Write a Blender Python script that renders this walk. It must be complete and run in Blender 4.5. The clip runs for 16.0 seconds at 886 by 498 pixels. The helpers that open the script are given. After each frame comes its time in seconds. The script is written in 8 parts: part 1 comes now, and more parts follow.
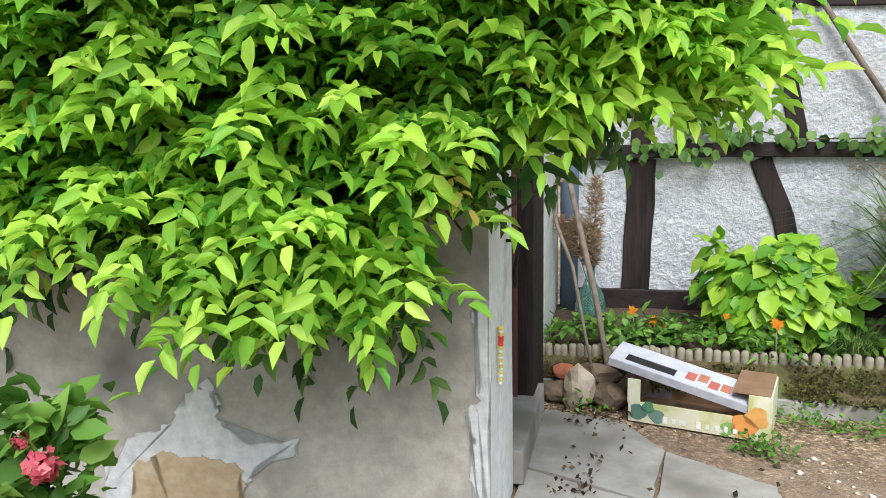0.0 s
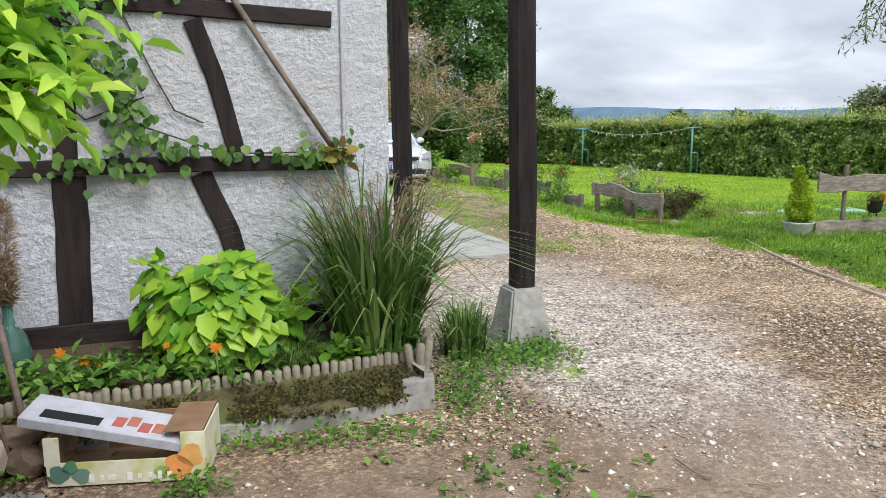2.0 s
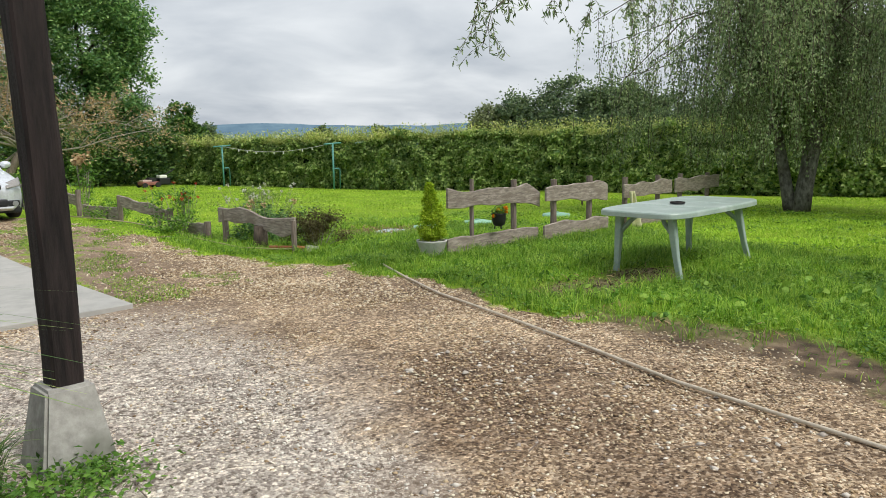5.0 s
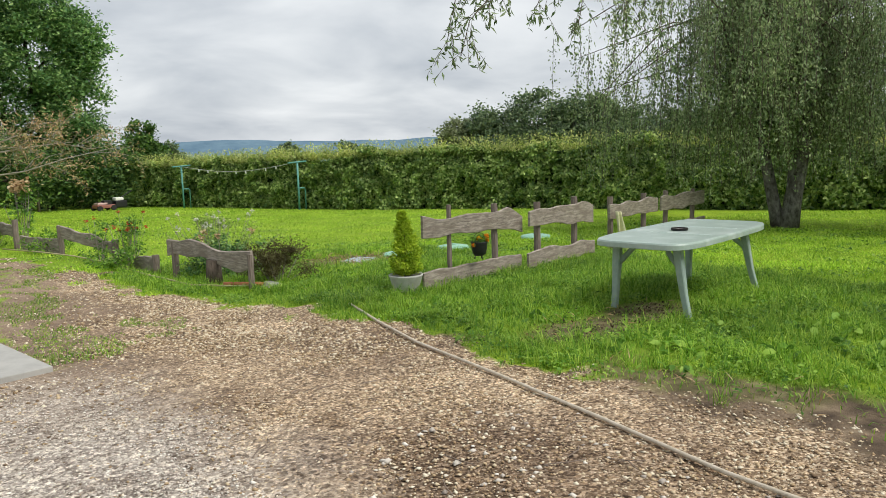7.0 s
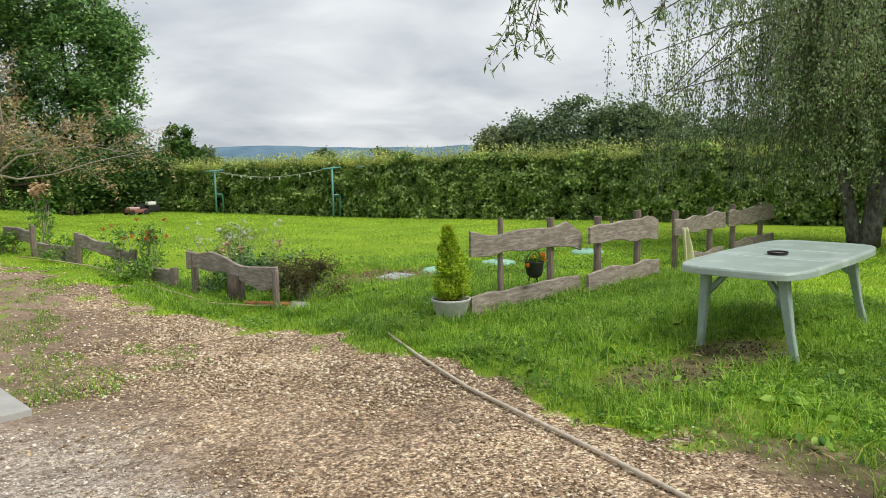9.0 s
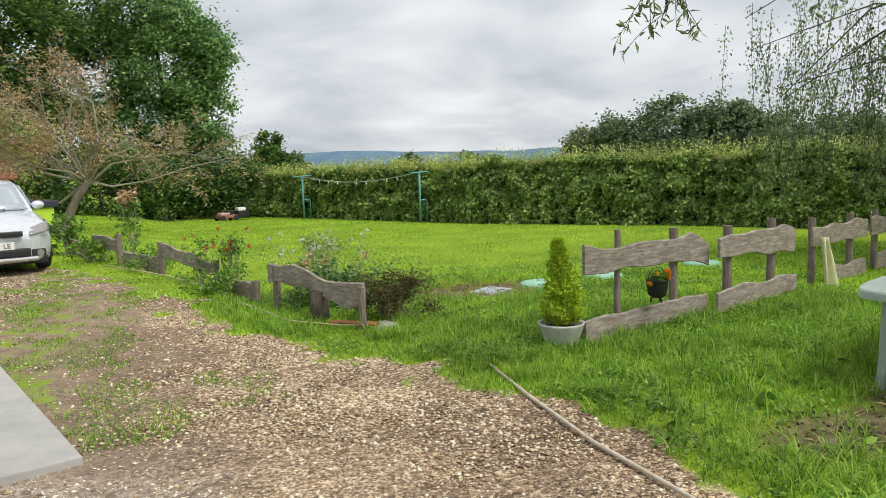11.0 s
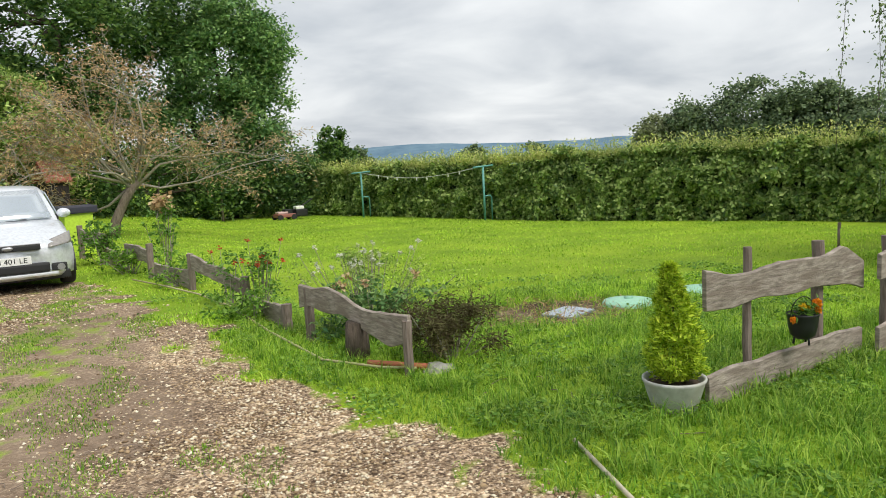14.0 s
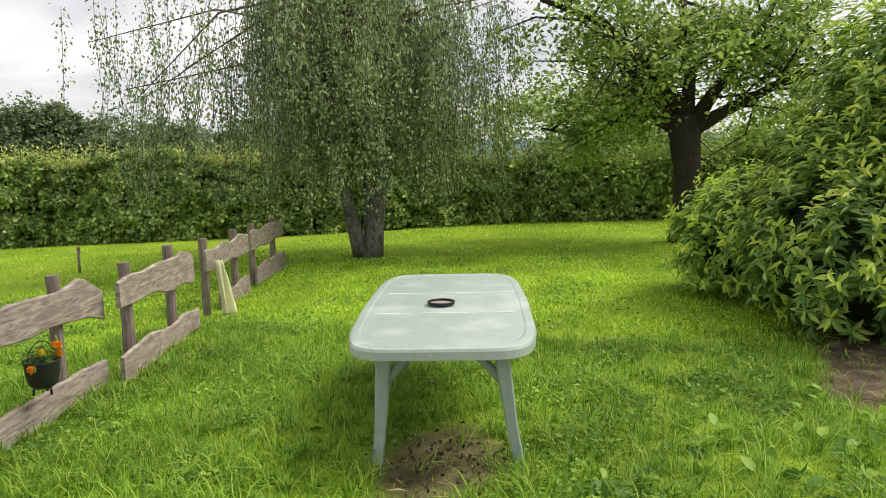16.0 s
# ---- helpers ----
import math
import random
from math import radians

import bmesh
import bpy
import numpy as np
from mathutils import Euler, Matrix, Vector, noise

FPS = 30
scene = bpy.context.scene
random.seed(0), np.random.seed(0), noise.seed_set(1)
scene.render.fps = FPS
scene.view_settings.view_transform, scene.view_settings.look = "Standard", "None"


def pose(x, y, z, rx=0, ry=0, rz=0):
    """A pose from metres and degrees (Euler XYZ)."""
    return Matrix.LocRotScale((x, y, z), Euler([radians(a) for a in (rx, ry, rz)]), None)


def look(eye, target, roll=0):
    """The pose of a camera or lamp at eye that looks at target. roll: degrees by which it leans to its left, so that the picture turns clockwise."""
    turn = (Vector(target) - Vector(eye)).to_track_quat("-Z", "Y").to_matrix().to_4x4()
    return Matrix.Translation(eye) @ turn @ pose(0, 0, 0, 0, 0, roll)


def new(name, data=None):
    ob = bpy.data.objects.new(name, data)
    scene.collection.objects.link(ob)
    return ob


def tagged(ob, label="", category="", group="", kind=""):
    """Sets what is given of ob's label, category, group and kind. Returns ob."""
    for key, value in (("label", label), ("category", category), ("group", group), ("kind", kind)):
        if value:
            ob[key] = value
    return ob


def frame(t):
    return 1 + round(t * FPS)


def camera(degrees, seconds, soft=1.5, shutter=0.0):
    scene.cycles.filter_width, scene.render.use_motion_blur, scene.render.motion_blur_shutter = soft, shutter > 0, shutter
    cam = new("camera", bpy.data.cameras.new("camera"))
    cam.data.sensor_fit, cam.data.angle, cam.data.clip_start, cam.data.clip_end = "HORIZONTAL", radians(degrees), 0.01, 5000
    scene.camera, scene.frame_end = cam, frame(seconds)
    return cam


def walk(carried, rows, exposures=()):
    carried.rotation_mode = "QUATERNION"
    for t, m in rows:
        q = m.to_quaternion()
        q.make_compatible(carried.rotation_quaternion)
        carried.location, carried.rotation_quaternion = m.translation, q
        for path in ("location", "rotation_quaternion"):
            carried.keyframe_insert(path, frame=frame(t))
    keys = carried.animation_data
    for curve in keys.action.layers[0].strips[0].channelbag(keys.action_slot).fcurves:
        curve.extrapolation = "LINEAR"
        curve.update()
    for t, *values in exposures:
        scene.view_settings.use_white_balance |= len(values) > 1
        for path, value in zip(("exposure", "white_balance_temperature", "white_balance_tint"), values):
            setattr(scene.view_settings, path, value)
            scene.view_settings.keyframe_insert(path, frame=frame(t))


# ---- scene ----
cam = camera(61.2, 16.0, soft=0.9)
PATH = [
    (0, (-0.022, -0.003, 1.444), (-1.042, 1.685, 1.112), -1.2),
    (0.5, (0.061, 0.058, 1.448), (-0.581, 1.922, 1.115), -0.5),
    (0.8, (0.106, 0.087, 1.456), (-0.372, 2.001, 1.128), -0.6),
    (1, (0.12, 0.126, 1.457), (-0.258, 2.062, 1.128), -0.5),
    (1.5, (0.219, 0.24, 1.455), (0.078, 2.208, 1.125), -0.5),
    (2, (0.386, 0.42, 1.479), (0.515, 2.387, 1.146), -0.2),
    (2.5, (0.531, 0.553, 1.481), (0.924, 2.486, 1.151), -0.1),
    (2.8, (0.594, 0.674, 1.49), (1.132, 2.571, 1.156), -0.1),
    (3, (0.642, 0.767, 1.492), (1.266, 2.639, 1.168), -0.3),
    (3.5, (0.729, 0.947, 1.499), (1.524, 2.754, 1.181), -0.2),
    (4, (0.875, 1.156, 1.489), (1.775, 2.914, 1.174), -0.2),
    (4.5, (1.025, 1.356, 1.494), (1.978, 3.087, 1.186), -0.4),
    (5, (1.123, 1.561, 1.487), (2.101, 3.28, 1.187), -0.9),
    (5.2, (1.162, 1.646, 1.49), (2.147, 3.362, 1.197), -1.5),
    (7.3, (1.601, 2.582, 1.575), (2.658, 4.26, 1.316), -1.6),
    (7.5, (1.625, 2.678, 1.567), (2.682, 4.357, 1.314), -1.5),
    (8, (1.708, 2.869, 1.537), (2.745, 4.562, 1.298), -1.1),
    (8.2, (1.756, 2.98, 1.571), (2.787, 4.676, 1.327), -1.1),
    (10.3, (2.184, 4.008, 1.523), (3.03, 5.806, 1.294), -1.4),
    (10.5, (2.18, 4.088, 1.552), (3.009, 5.894, 1.32), -1.6),
    (11, (2.246, 4.297, 1.552), (3.022, 6.126, 1.323), -1.7),
    (11.5, (2.333, 4.56, 1.583), (3.051, 6.413, 1.358), -1.7),
    (12, (2.461, 4.786, 1.575), (3.112, 6.664, 1.351), -1.6),
    (12.5, (2.613, 4.997, 1.595), (3.186, 6.899, 1.368), -1.6),
    (13, (2.679, 5.227, 1.58), (3.184, 7.148, 1.347), -1.9),
    (13.5, (2.737, 5.539, 1.598), (3.229, 7.463, 1.361), -2.4),
    (14, (2.855, 5.73, 1.596), (3.465, 7.619, 1.353), -2.9),
    (14.5, (3.059, 5.903, 1.612), (3.97, 7.666, 1.358), -3.2),
    (14.8, (3.141, 5.945, 1.613), (4.287, 7.564, 1.359), -2.5),
    (15, (3.187, 5.963, 1.61), (4.494, 7.453, 1.344), -2.9),
    (15.2, (3.221, 5.977, 1.617), (4.68, 7.318, 1.35), -2.2),
    (15.5, (3.25, 5.991, 1.628), (4.912, 7.07, 1.359), -2.0),
    (16, (3.242, 6.023, 1.615), (5.127, 6.641, 1.356), -1.3),
]
walk(cam, [(t, look(eye, target, roll)) for t, eye, target, roll in PATH],
     [(0.0, 0.9, 6100, 8), (0.8, 0.75, 6100, 9), (1.5, 0.55, 6150, 11), (2.5, 0.45, 6150, 12), (3.5, 0.35, 6300, 9), (5.0, 0.3, 6500, 8), (11.0, 0.35, 6600, 8), (14.0, 0.4, 6650, 8), (15.2, 0.56, 6950, 11), (16.0, 0.68, 7050, 13)])

# ---- world, sun ----
world = bpy.data.worlds.new("world")
scene.world = world
world.use_nodes = True
wn, wl = world.node_tree.nodes, world.node_tree.links
wn.clear()
w_out = wn.new("ShaderNodeOutputWorld")
w_bg = wn.new("ShaderNodeBackground")
w_sky = wn.new("ShaderNodeTexSky")
w_sky.sky_type = "NISHITA"
w_sky.sun_disc = False
w_sky.sun_elevation = radians(52)
w_sky.sun_rotation = radians(150)
w_sky.dust_density = 3.0
w_tc = wn.new("ShaderNodeTexCoord")
w_sep = wn.new("ShaderNodeSeparateXYZ")
w_div = wn.new("ShaderNodeMath"); w_div.operation = "ADD"; w_div.inputs[1].default_value = 0.22
w_prj = wn.new("ShaderNodeVectorMath"); w_prj.operation = "DIVIDE"
w_cmb = wn.new("ShaderNodeCombineXYZ")
w_n1 = wn.new("ShaderNodeTexNoise")
w_n1.inputs["Scale"].default_value = 1.6; w_n1.inputs["Detail"].default_value = 5.0; w_n1.inputs["Roughness"].default_value = 0.5
w_n1.inputs["Distortion"].default_value = 0.3
w_ramp = wn.new("ShaderNodeValToRGB")
w_ramp.color_ramp.elements[0].position = 0.31; w_ramp.color_ramp.elements[0].color = (4.15, 4.5, 5.05, 1)
w_ramp.color_ramp.elements[1].position = 0.72; w_ramp.color_ramp.elements[1].color = (7.4, 7.6, 7.9, 1)
w_mix = wn.new("ShaderNodeMix"); w_mix.data_type = "RGBA"; w_mix.inputs["Factor"].default_value = 0.93
wl.new(w_tc.outputs["Generated"], w_sep.inputs[0])
wl.new(w_sep.outputs["Z"], w_div.inputs[0])
for k in (0, 1, 2):
    wl.new(w_div.outputs[0], w_cmb.inputs[k])
wl.new(w_tc.outputs["Generated"], w_prj.inputs[0]); wl.new(w_cmb.outputs[0], w_prj.inputs[1])
wl.new(w_prj.outputs[0], w_n1.inputs["Vector"])
wl.new(w_n1.outputs["Fac"], w_ramp.inputs[0])
wl.new(w_sky.outputs[0], w_mix.inputs["A"]); wl.new(w_ramp.outputs[0], w_mix.inputs["B"])
wl.new(w_mix.outputs["Result"], w_bg.inputs["Color"])
w_bg.inputs["Strength"].default_value = 0.1
wl.new(w_bg.outputs[0], w_out.inputs[0])

sun = new("sun", bpy.data.lights.new("sun", "SUN"))
sun.data.energy = 2.5
sun.data.angle = radians(32)
sun.data.color = (1.0, 0.96, 0.9)
sun.matrix_world = look((0, 0, 0), (-math.sin(radians(150)) * math.cos(radians(52)), -math.cos(radians(150)) * math.cos(radians(52)), -math.sin(radians(52))))

# ---- materials ----
def mat_new(name):
    m = bpy.data.materials.new(name)
    m.use_nodes = True
    nt = m.node_tree
    return m, nt, nt.nodes["Principled BSDF"]


def nd(nt, kind, **ins):
    n = nt.nodes.new("ShaderNode" + kind)
    for k, v in ins.items():
        n.inputs[k.replace("_", " ")].default_value = v
    return n


def ramp(nt, fac, stops):
    r = nt.nodes.new("ShaderNodeValToRGB")
    els = r.color_ramp.elements
    while len(els) < len(stops):
        els.new(0.5)
    for e, (p, c) in zip(els, stops):
        e.position, e.color = p, (*c, 1)
    nt.links.new(fac, r.inputs[0])
    return r.outputs[0]


def mixc(nt, fac, a, b, mode="MIX"):
    m = nt.nodes.new("ShaderNodeMix")
    m.data_type, m.blend_type = "RGBA", mode
    for sock, v in ((m.inputs["Factor"], fac), (m.inputs["A"], a), (m.inputs["B"], b)):
        if hasattr(v, "links"):
            nt.links.new(v, sock)
        else:
            sock.default_value = v if isinstance(v, float) else (*v, 1)
    return m.outputs["Result"]


def bumped(nt, bsdf, height, strength, dist=0.01):
    b = nt.nodes.new("ShaderNodeBump")
    b.inputs["Strength"].default_value, b.inputs["Distance"].default_value = strength, dist
    nt.links.new(height, b.inputs["Height"])
    nt.links.new(b.outputs[0], bsdf.inputs["Normal"])


def surf(name, c1, c2, scale=8.0, rough=0.8, bump=0.3, dist=0.005, c3=None, big=0.7, metal=0.0, stretch=None, spec=0.3):
    """A worn surface: grain and large stains between two or three colours."""
    m, nt, b = mat_new(name)
    tc = nt.nodes.new("ShaderNodeTexCoord")
    mp = nd(nt, "Mapping")
    if stretch:
        mp.inputs["Scale"].default_value = stretch
    nt.links.new(tc.outputs["Object"], mp.inputs[0])
    n1 = nd(nt, "TexNoise", Scale=scale, Detail=6.0, Roughness=0.65)
    n2 = nd(nt, "TexNoise", Scale=big, Detail=3.0)
    nt.links.new(mp.outputs[0], n1.inputs["Vector"]); nt.links.new(mp.outputs[0], n2.inputs["Vector"])
    col = ramp(nt, n1.outputs["Fac"], [(0.3, c1), (0.7, c2)])
    if c3:
        f = ramp(nt, n2.outputs["Fac"], [(0.48, (0, 0, 0)), (0.66, (1, 1, 1))])
        col = mixc(nt, f, col, c3)
    nt.links.new(col, b.inputs["Base Color"])
    b.inputs["Roughness"].default_value, b.inputs["Metallic"].default_value = rough, metal
    b.inputs["Specular IOR Level"].default_value = spec
    if bump:
        bumped(nt, b, n1.outputs["Fac"], bump, dist)
    return m


def leafmat(name, dark, mid, light, rough=0.5, trans=0.35):
    """Foliage whose pieces each have their own tint."""
    m, nt, b = mat_new(name)
    g = nt.nodes.new("ShaderNodeNewGeometry")
    col = ramp(nt, g.outputs["Random Per Island"], [(0.0, dark), (0.5, mid), (1.0, light)])
    tc = nt.nodes.new("ShaderNodeTexCoord")
    n = nd(nt, "TexNoise", Scale=0.9, Detail=2.0)
    nt.links.new(tc.outputs["Object"], n.inputs["Vector"])
    f = ramp(nt, n.outputs["Fac"], [(0.35, (0.72, 0.74, 0.7)), (0.65, (1.15, 1.12, 1.0))])
    col = mixc(nt, 1.0, col, f, "MULTIPLY")
    nt.links.new(col, b.inputs["Base Color"])
    b.inputs["Roughness"].default_value = rough
    b.inputs["Specular IOR Level"].default_value = 0.3
    t = nt.nodes.new("ShaderNodeBsdfTranslucent")
    nt.links.new(col, t.inputs["Color"])
    mx = nt.nodes.new("ShaderNodeMixShader")
    mx.inputs[0].default_value = trans
    nt.links.new(b.outputs[0], mx.inputs[1]); nt.links.new(t.outputs[0], mx.inputs[2])
    nt.links.new(mx.outputs[0], nt.nodes["Material Output"].inputs["Surface"])
    return m


def plain(name, c, rough=0.5, metal=0.0, spec=0.5):
    m, nt, b = mat_new(name)
    tc = nt.nodes.new("ShaderNodeTexCoord")
    n = nd(nt, "TexNoise", Scale=25.0, Detail=4.0)
    nt.links.new(tc.outputs["Object"], n.inputs["Vector"])
    nt.links.new(ramp(nt, n.outputs["Fac"], [(0.3, tuple(0.85 * v for v in c)), (0.7, tuple(min(1, 1.08 * v) for v in c))]), b.inputs["Base Color"])
    b.inputs["Roughness"].default_value, b.inputs["Metallic"].default_value, b.inputs["Specular IOR Level"].default_value = rough, metal, spec
    return m


M_OLDWHITE = surf("roughcast_white", (0.42, 0.43, 0.47), (0.74, 0.76, 0.8), 34, 0.95, 1.0, 0.025, (0.56, 0.56, 0.57), 0.8)
M_RENDER = surf("grey_render", (0.32, 0.3, 0.265), (0.46, 0.43, 0.385), 18, 0.95, 0.8, 0.008, (0.2, 0.19, 0.18), 2.6)
M_WHITEPAINT = surf("white_limewash", (0.55, 0.56, 0.56), (0.8, 0.81, 0.8), 20, 0.9, 0.5, 0.004, (0.6, 0.58, 0.54), 2.5)
M_TIMBER = surf("dark_timber", (0.006, 0.0045, 0.0045), (0.026, 0.019, 0.018), 9, 0.8, 1.0, 0.012, (0.034, 0.023, 0.022), 3.0, stretch=(4, 4, 0.5))
M_BEAM = surf("dark_beam", (0.012, 0.008, 0.008), (0.037, 0.026, 0.025), 9, 0.75, 0.6, 0.006, (0.028, 0.019, 0.019), 2.0, stretch=(0.5, 4, 4))
M_CONC = surf("concrete", (0.25, 0.24, 0.22), (0.42, 0.41, 0.38), 18, 0.9, 0.5, 0.004, (0.2, 0.2, 0.17), 4)
M_SLAB = surf("slab_concrete", (0.33, 0.325, 0.305), (0.44, 0.43, 0.405), 5, 0.85, 0.25, 0.003, (0.44, 0.42, 0.39), 0.8)
M_APRON = surf("apron_concrete", (0.27, 0.255, 0.23), (0.4, 0.38, 0.35), 9, 0.9, 0.5, 0.004, (0.18, 0.17, 0.15), 2.0)
M_OLDWOOD = surf("weathered_board", (0.15, 0.125, 0.105), (0.46, 0.4, 0.345), 7, 0.85, 1.0, 0.01, (0.22, 0.18, 0.15), 3.2, stretch=(1.2, 1.2, 6))
M_POSTWOOD = surf("weathered_post", (0.12, 0.09, 0.075), (0.28, 0.23, 0.2), 14, 0.9, 0.7, 0.006, stretch=(4, 4, 0.5))
M_BARK = surf("bark_brown", (0.05, 0.04, 0.03), (0.14, 0.11, 0.085), 12, 0.95, 1.0, 0.02, stretch=(3, 3, 0.7))
M_BARKGREY = surf("bark_grey", (0.2, 0.18, 0.15), (0.42, 0.38, 0.33), 10, 0.95, 0.8, 0.012, stretch=(3, 3, 0.7))
M_BIRCH = surf("bark_birch", (0.025, 0.02, 0.018), (0.26, 0.25, 0.23), 9, 0.85, 0.8, 0.01, (0.06, 0.05, 0.045), 2.5, stretch=(1.5, 1.5, 1.0))
M_DEADBARK = surf("bark_dead", (0.09, 0.07, 0.055), (0.24, 0.2, 0.16), 10, 0.95, 1.0, 0.02, stretch=(3, 3, 0.7))
M_APPLEBARK = surf("bark_dark", (0.018, 0.014, 0.011), (0.06, 0.048, 0.038), 12, 0.95, 1.0, 0.02, stretch=(3, 3, 0.7))
M_SOIL = surf("soil", (0.05, 0.035, 0.025), (0.13, 0.09, 0.06), 30, 0.95, 0.9, 0.02)
M_ROCK = surf("rock", (0.33, 0.25, 0.17), (0.6, 0.52, 0.42), 6, 0.9, 0.8, 0.02)
M_ROOFTILE = plain("roof_tile", (0.26, 0.07, 0.05), 0.8)
M_TERRA = plain("terracotta", (0.42, 0.14, 0.07), 0.85)
M_PLASTIC = surf("green_grey_plastic", (0.3, 0.38, 0.34), (0.38, 0.46, 0.42), 30, 0.3, 0.05, 0.001, (0.46, 0.53, 0.5), 3.0, spec=0.5)
M_PLASTICLEG = surf("grey_plastic", (0.26, 0.34, 0.31), (0.38, 0.46, 0.42), 12, 0.5, 0.1, 0.001)
M_BLACK = plain("black", (0.015, 0.016, 0.018), 0.5)
M_RUBBER = plain("rubber", (0.02, 0.02, 0.02), 0.85)
M_IRON = plain("iron", (0.03, 0.025, 0.022), 0.6, 0.6)
M_GREENPOLE = plain("turquoise_paint", (0.1, 0.3, 0.27), 0.5)
M_CAR = plain("silver_paint", (0.72, 0.75, 0.8), 0.22, 0.35)
M_ALLOY = plain("alloy", (0.4, 0.4, 0.42), 0.4, 0.8)
M_HOSE = surf("hose", (0.42, 0.36, 0.27), (0.64, 0.57, 0.47), 20, 0.6, 0.1)
M_POTWHITE = surf("pot_white", (0.38, 0.38, 0.36), (0.6, 0.6, 0.58), 14, 0.6, 0.2, 0.002, (0.42, 0.4, 0.36), 6)

L_WIST = leafmat("leaf_wisteria", (0.1, 0.32, 0.05), (0.29, 0.58, 0.07), (0.56, 0.8, 0.12), 0.4, 0.5)
L_WISTR = leafmat("leaf_wisteria_lime", (0.2, 0.42, 0.05), (0.4, 0.68, 0.08), (0.64, 0.85, 0.16), 0.4, 0.5)
L_WISTY = leafmat("leaf_young", (0.4, 0.36, 0.05), (0.55, 0.42, 0.1), (0.45, 0.45, 0.06))
L_HEDGE = leafmat("leaf_hedge", (0.05, 0.12, 0.03), (0.23, 0.36, 0.09), (0.56, 0.67, 0.26), 0.45, 0.35)
L_HEDGETOP = leafmat("leaf_hedge_shoots", (0.3, 0.42, 0.1), (0.5, 0.58, 0.18), (0.72, 0.7, 0.32))
L_BIRCH = leafmat("leaf_birch", (0.1, 0.17, 0.07), (0.23, 0.32, 0.15), (0.42, 0.5, 0.28))
# leaf colour of dark trees, also painted on inner leaves as shade
L_DARK = leafmat("leaf_dark_tree_and_shade", (0.04, 0.1, 0.035), (0.09, 0.18, 0.05), (0.2, 0.32, 0.08), 0.5, 0.35)
L_ASH = leafmat("leaf_ash", (0.06, 0.16, 0.06), (0.18, 0.34, 0.12), (0.36, 0.52, 0.2))
# distant leaves: the greyed, bluish tint paints haze into the green
L_FAR = leafmat("leaf_far_haze", (0.1, 0.16, 0.1), (0.17, 0.24, 0.14), (0.27, 0.34, 0.19), 0.7)
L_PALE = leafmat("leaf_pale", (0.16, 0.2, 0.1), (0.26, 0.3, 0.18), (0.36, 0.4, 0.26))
L_LAUREL = leafmat("leaf_laurel", (0.06, 0.16, 0.03), (0.2, 0.37, 0.07), (0.5, 0.64, 0.18), 0.28)
L_LAURELTIP = leafmat("leaf_laurel_tip", (0.4, 0.55, 0.07), (0.52, 0.68, 0.1), (0.65, 0.75, 0.15), 0.35)
L_APPLE = leafmat("leaf_apple", (0.1, 0.2, 0.04), (0.29, 0.43, 0.1), (0.6, 0.72, 0.26))
L_GRASS = leafmat("grass_blades", (0.07, 0.19, 0.02), (0.21, 0.41, 0.035), (0.48, 0.64, 0.12), 0.6, 0.4)
L_LAWN = leafmat("lawn_blades", (0.19, 0.38, 0.03), (0.38, 0.62, 0.05), (0.64, 0.82, 0.14), 0.6, 0.4)
L_CLOVER = leafmat("clover", (0.06, 0.16, 0.02), (0.16, 0.33, 0.04), (0.36, 0.54, 0.1))
L_HYD = leafmat("leaf_hydrangea", (0.1, 0.3, 0.03), (0.27, 0.52, 0.04), (0.48, 0.7, 0.08), 0.4)
L_REED = leafmat("leaf_reed", (0.05, 0.12, 0.03), (0.12, 0.24, 0.05), (0.38, 0.48, 0.18))
L_DEAD = leafmat("leaf_dead", (0.4, 0.25, 0.14), (0.54, 0.39, 0.24), (0.7, 0.56, 0.38), 0.8)
L_THUJA = leafmat("leaf_thuja", (0.16, 0.3, 0.02), (0.45, 0.64, 0.04), (0.85, 0.95, 0.12), 0.6)
L_VINE = leafmat("leaf_vine", (0.04, 0.11, 0.025), (0.1, 0.21, 0.045), (0.22, 0.35, 0.09))
L_IVY = leafmat("leaf_bed", (0.07, 0.17, 0.03), (0.14, 0.3, 0.05), (0.26, 0.44, 0.09))
L_MOSS = leafmat("moss_leaves", (0.05, 0.05, 0.02), (0.1, 0.09, 0.035), (0.17, 0.17, 0.05), 0.9)
L_HEATHER = leafmat("heather", (0.07, 0.05, 0.03), (0.12, 0.105, 0.05), (0.21, 0.21, 0.09), 0.9)
L_ORANGE = leafmat("petal_orange", (0.75, 0.2, 0.01), (0.85, 0.3, 0.01), (0.9, 0.42, 0.02))
L_YELLOW = leafmat("petal_yellow", (0.8, 0.5, 0.02), (0.85, 0.6, 0.03), (0.9, 0.7, 0.05))
L_RED = leafmat("petal_red", (0.4, 0.03, 0.02), (0.6, 0.07, 0.04), (0.7, 0.2, 0.08))
L_PINK = leafmat("petal_pink", (0.6, 0.08, 0.14), (0.75, 0.15, 0.22), (0.8, 0.3, 0.35))
L_WHITE = leafmat("petal_white", (0.6, 0.62, 0.55), (0.7, 0.72, 0.65), (0.8, 0.8, 0.75))
L_PLUME = leafmat("plume", (0.35, 0.25, 0.18), (0.48, 0.36, 0.26), (0.6, 0.48, 0.36), 0.9)


# ---- helpers ----
def smooth(a, b, x):
    t = np.clip((np.asarray(x, float) - a) / (b - a), 0, 1)
    return t * t * (3 - 2 * t)


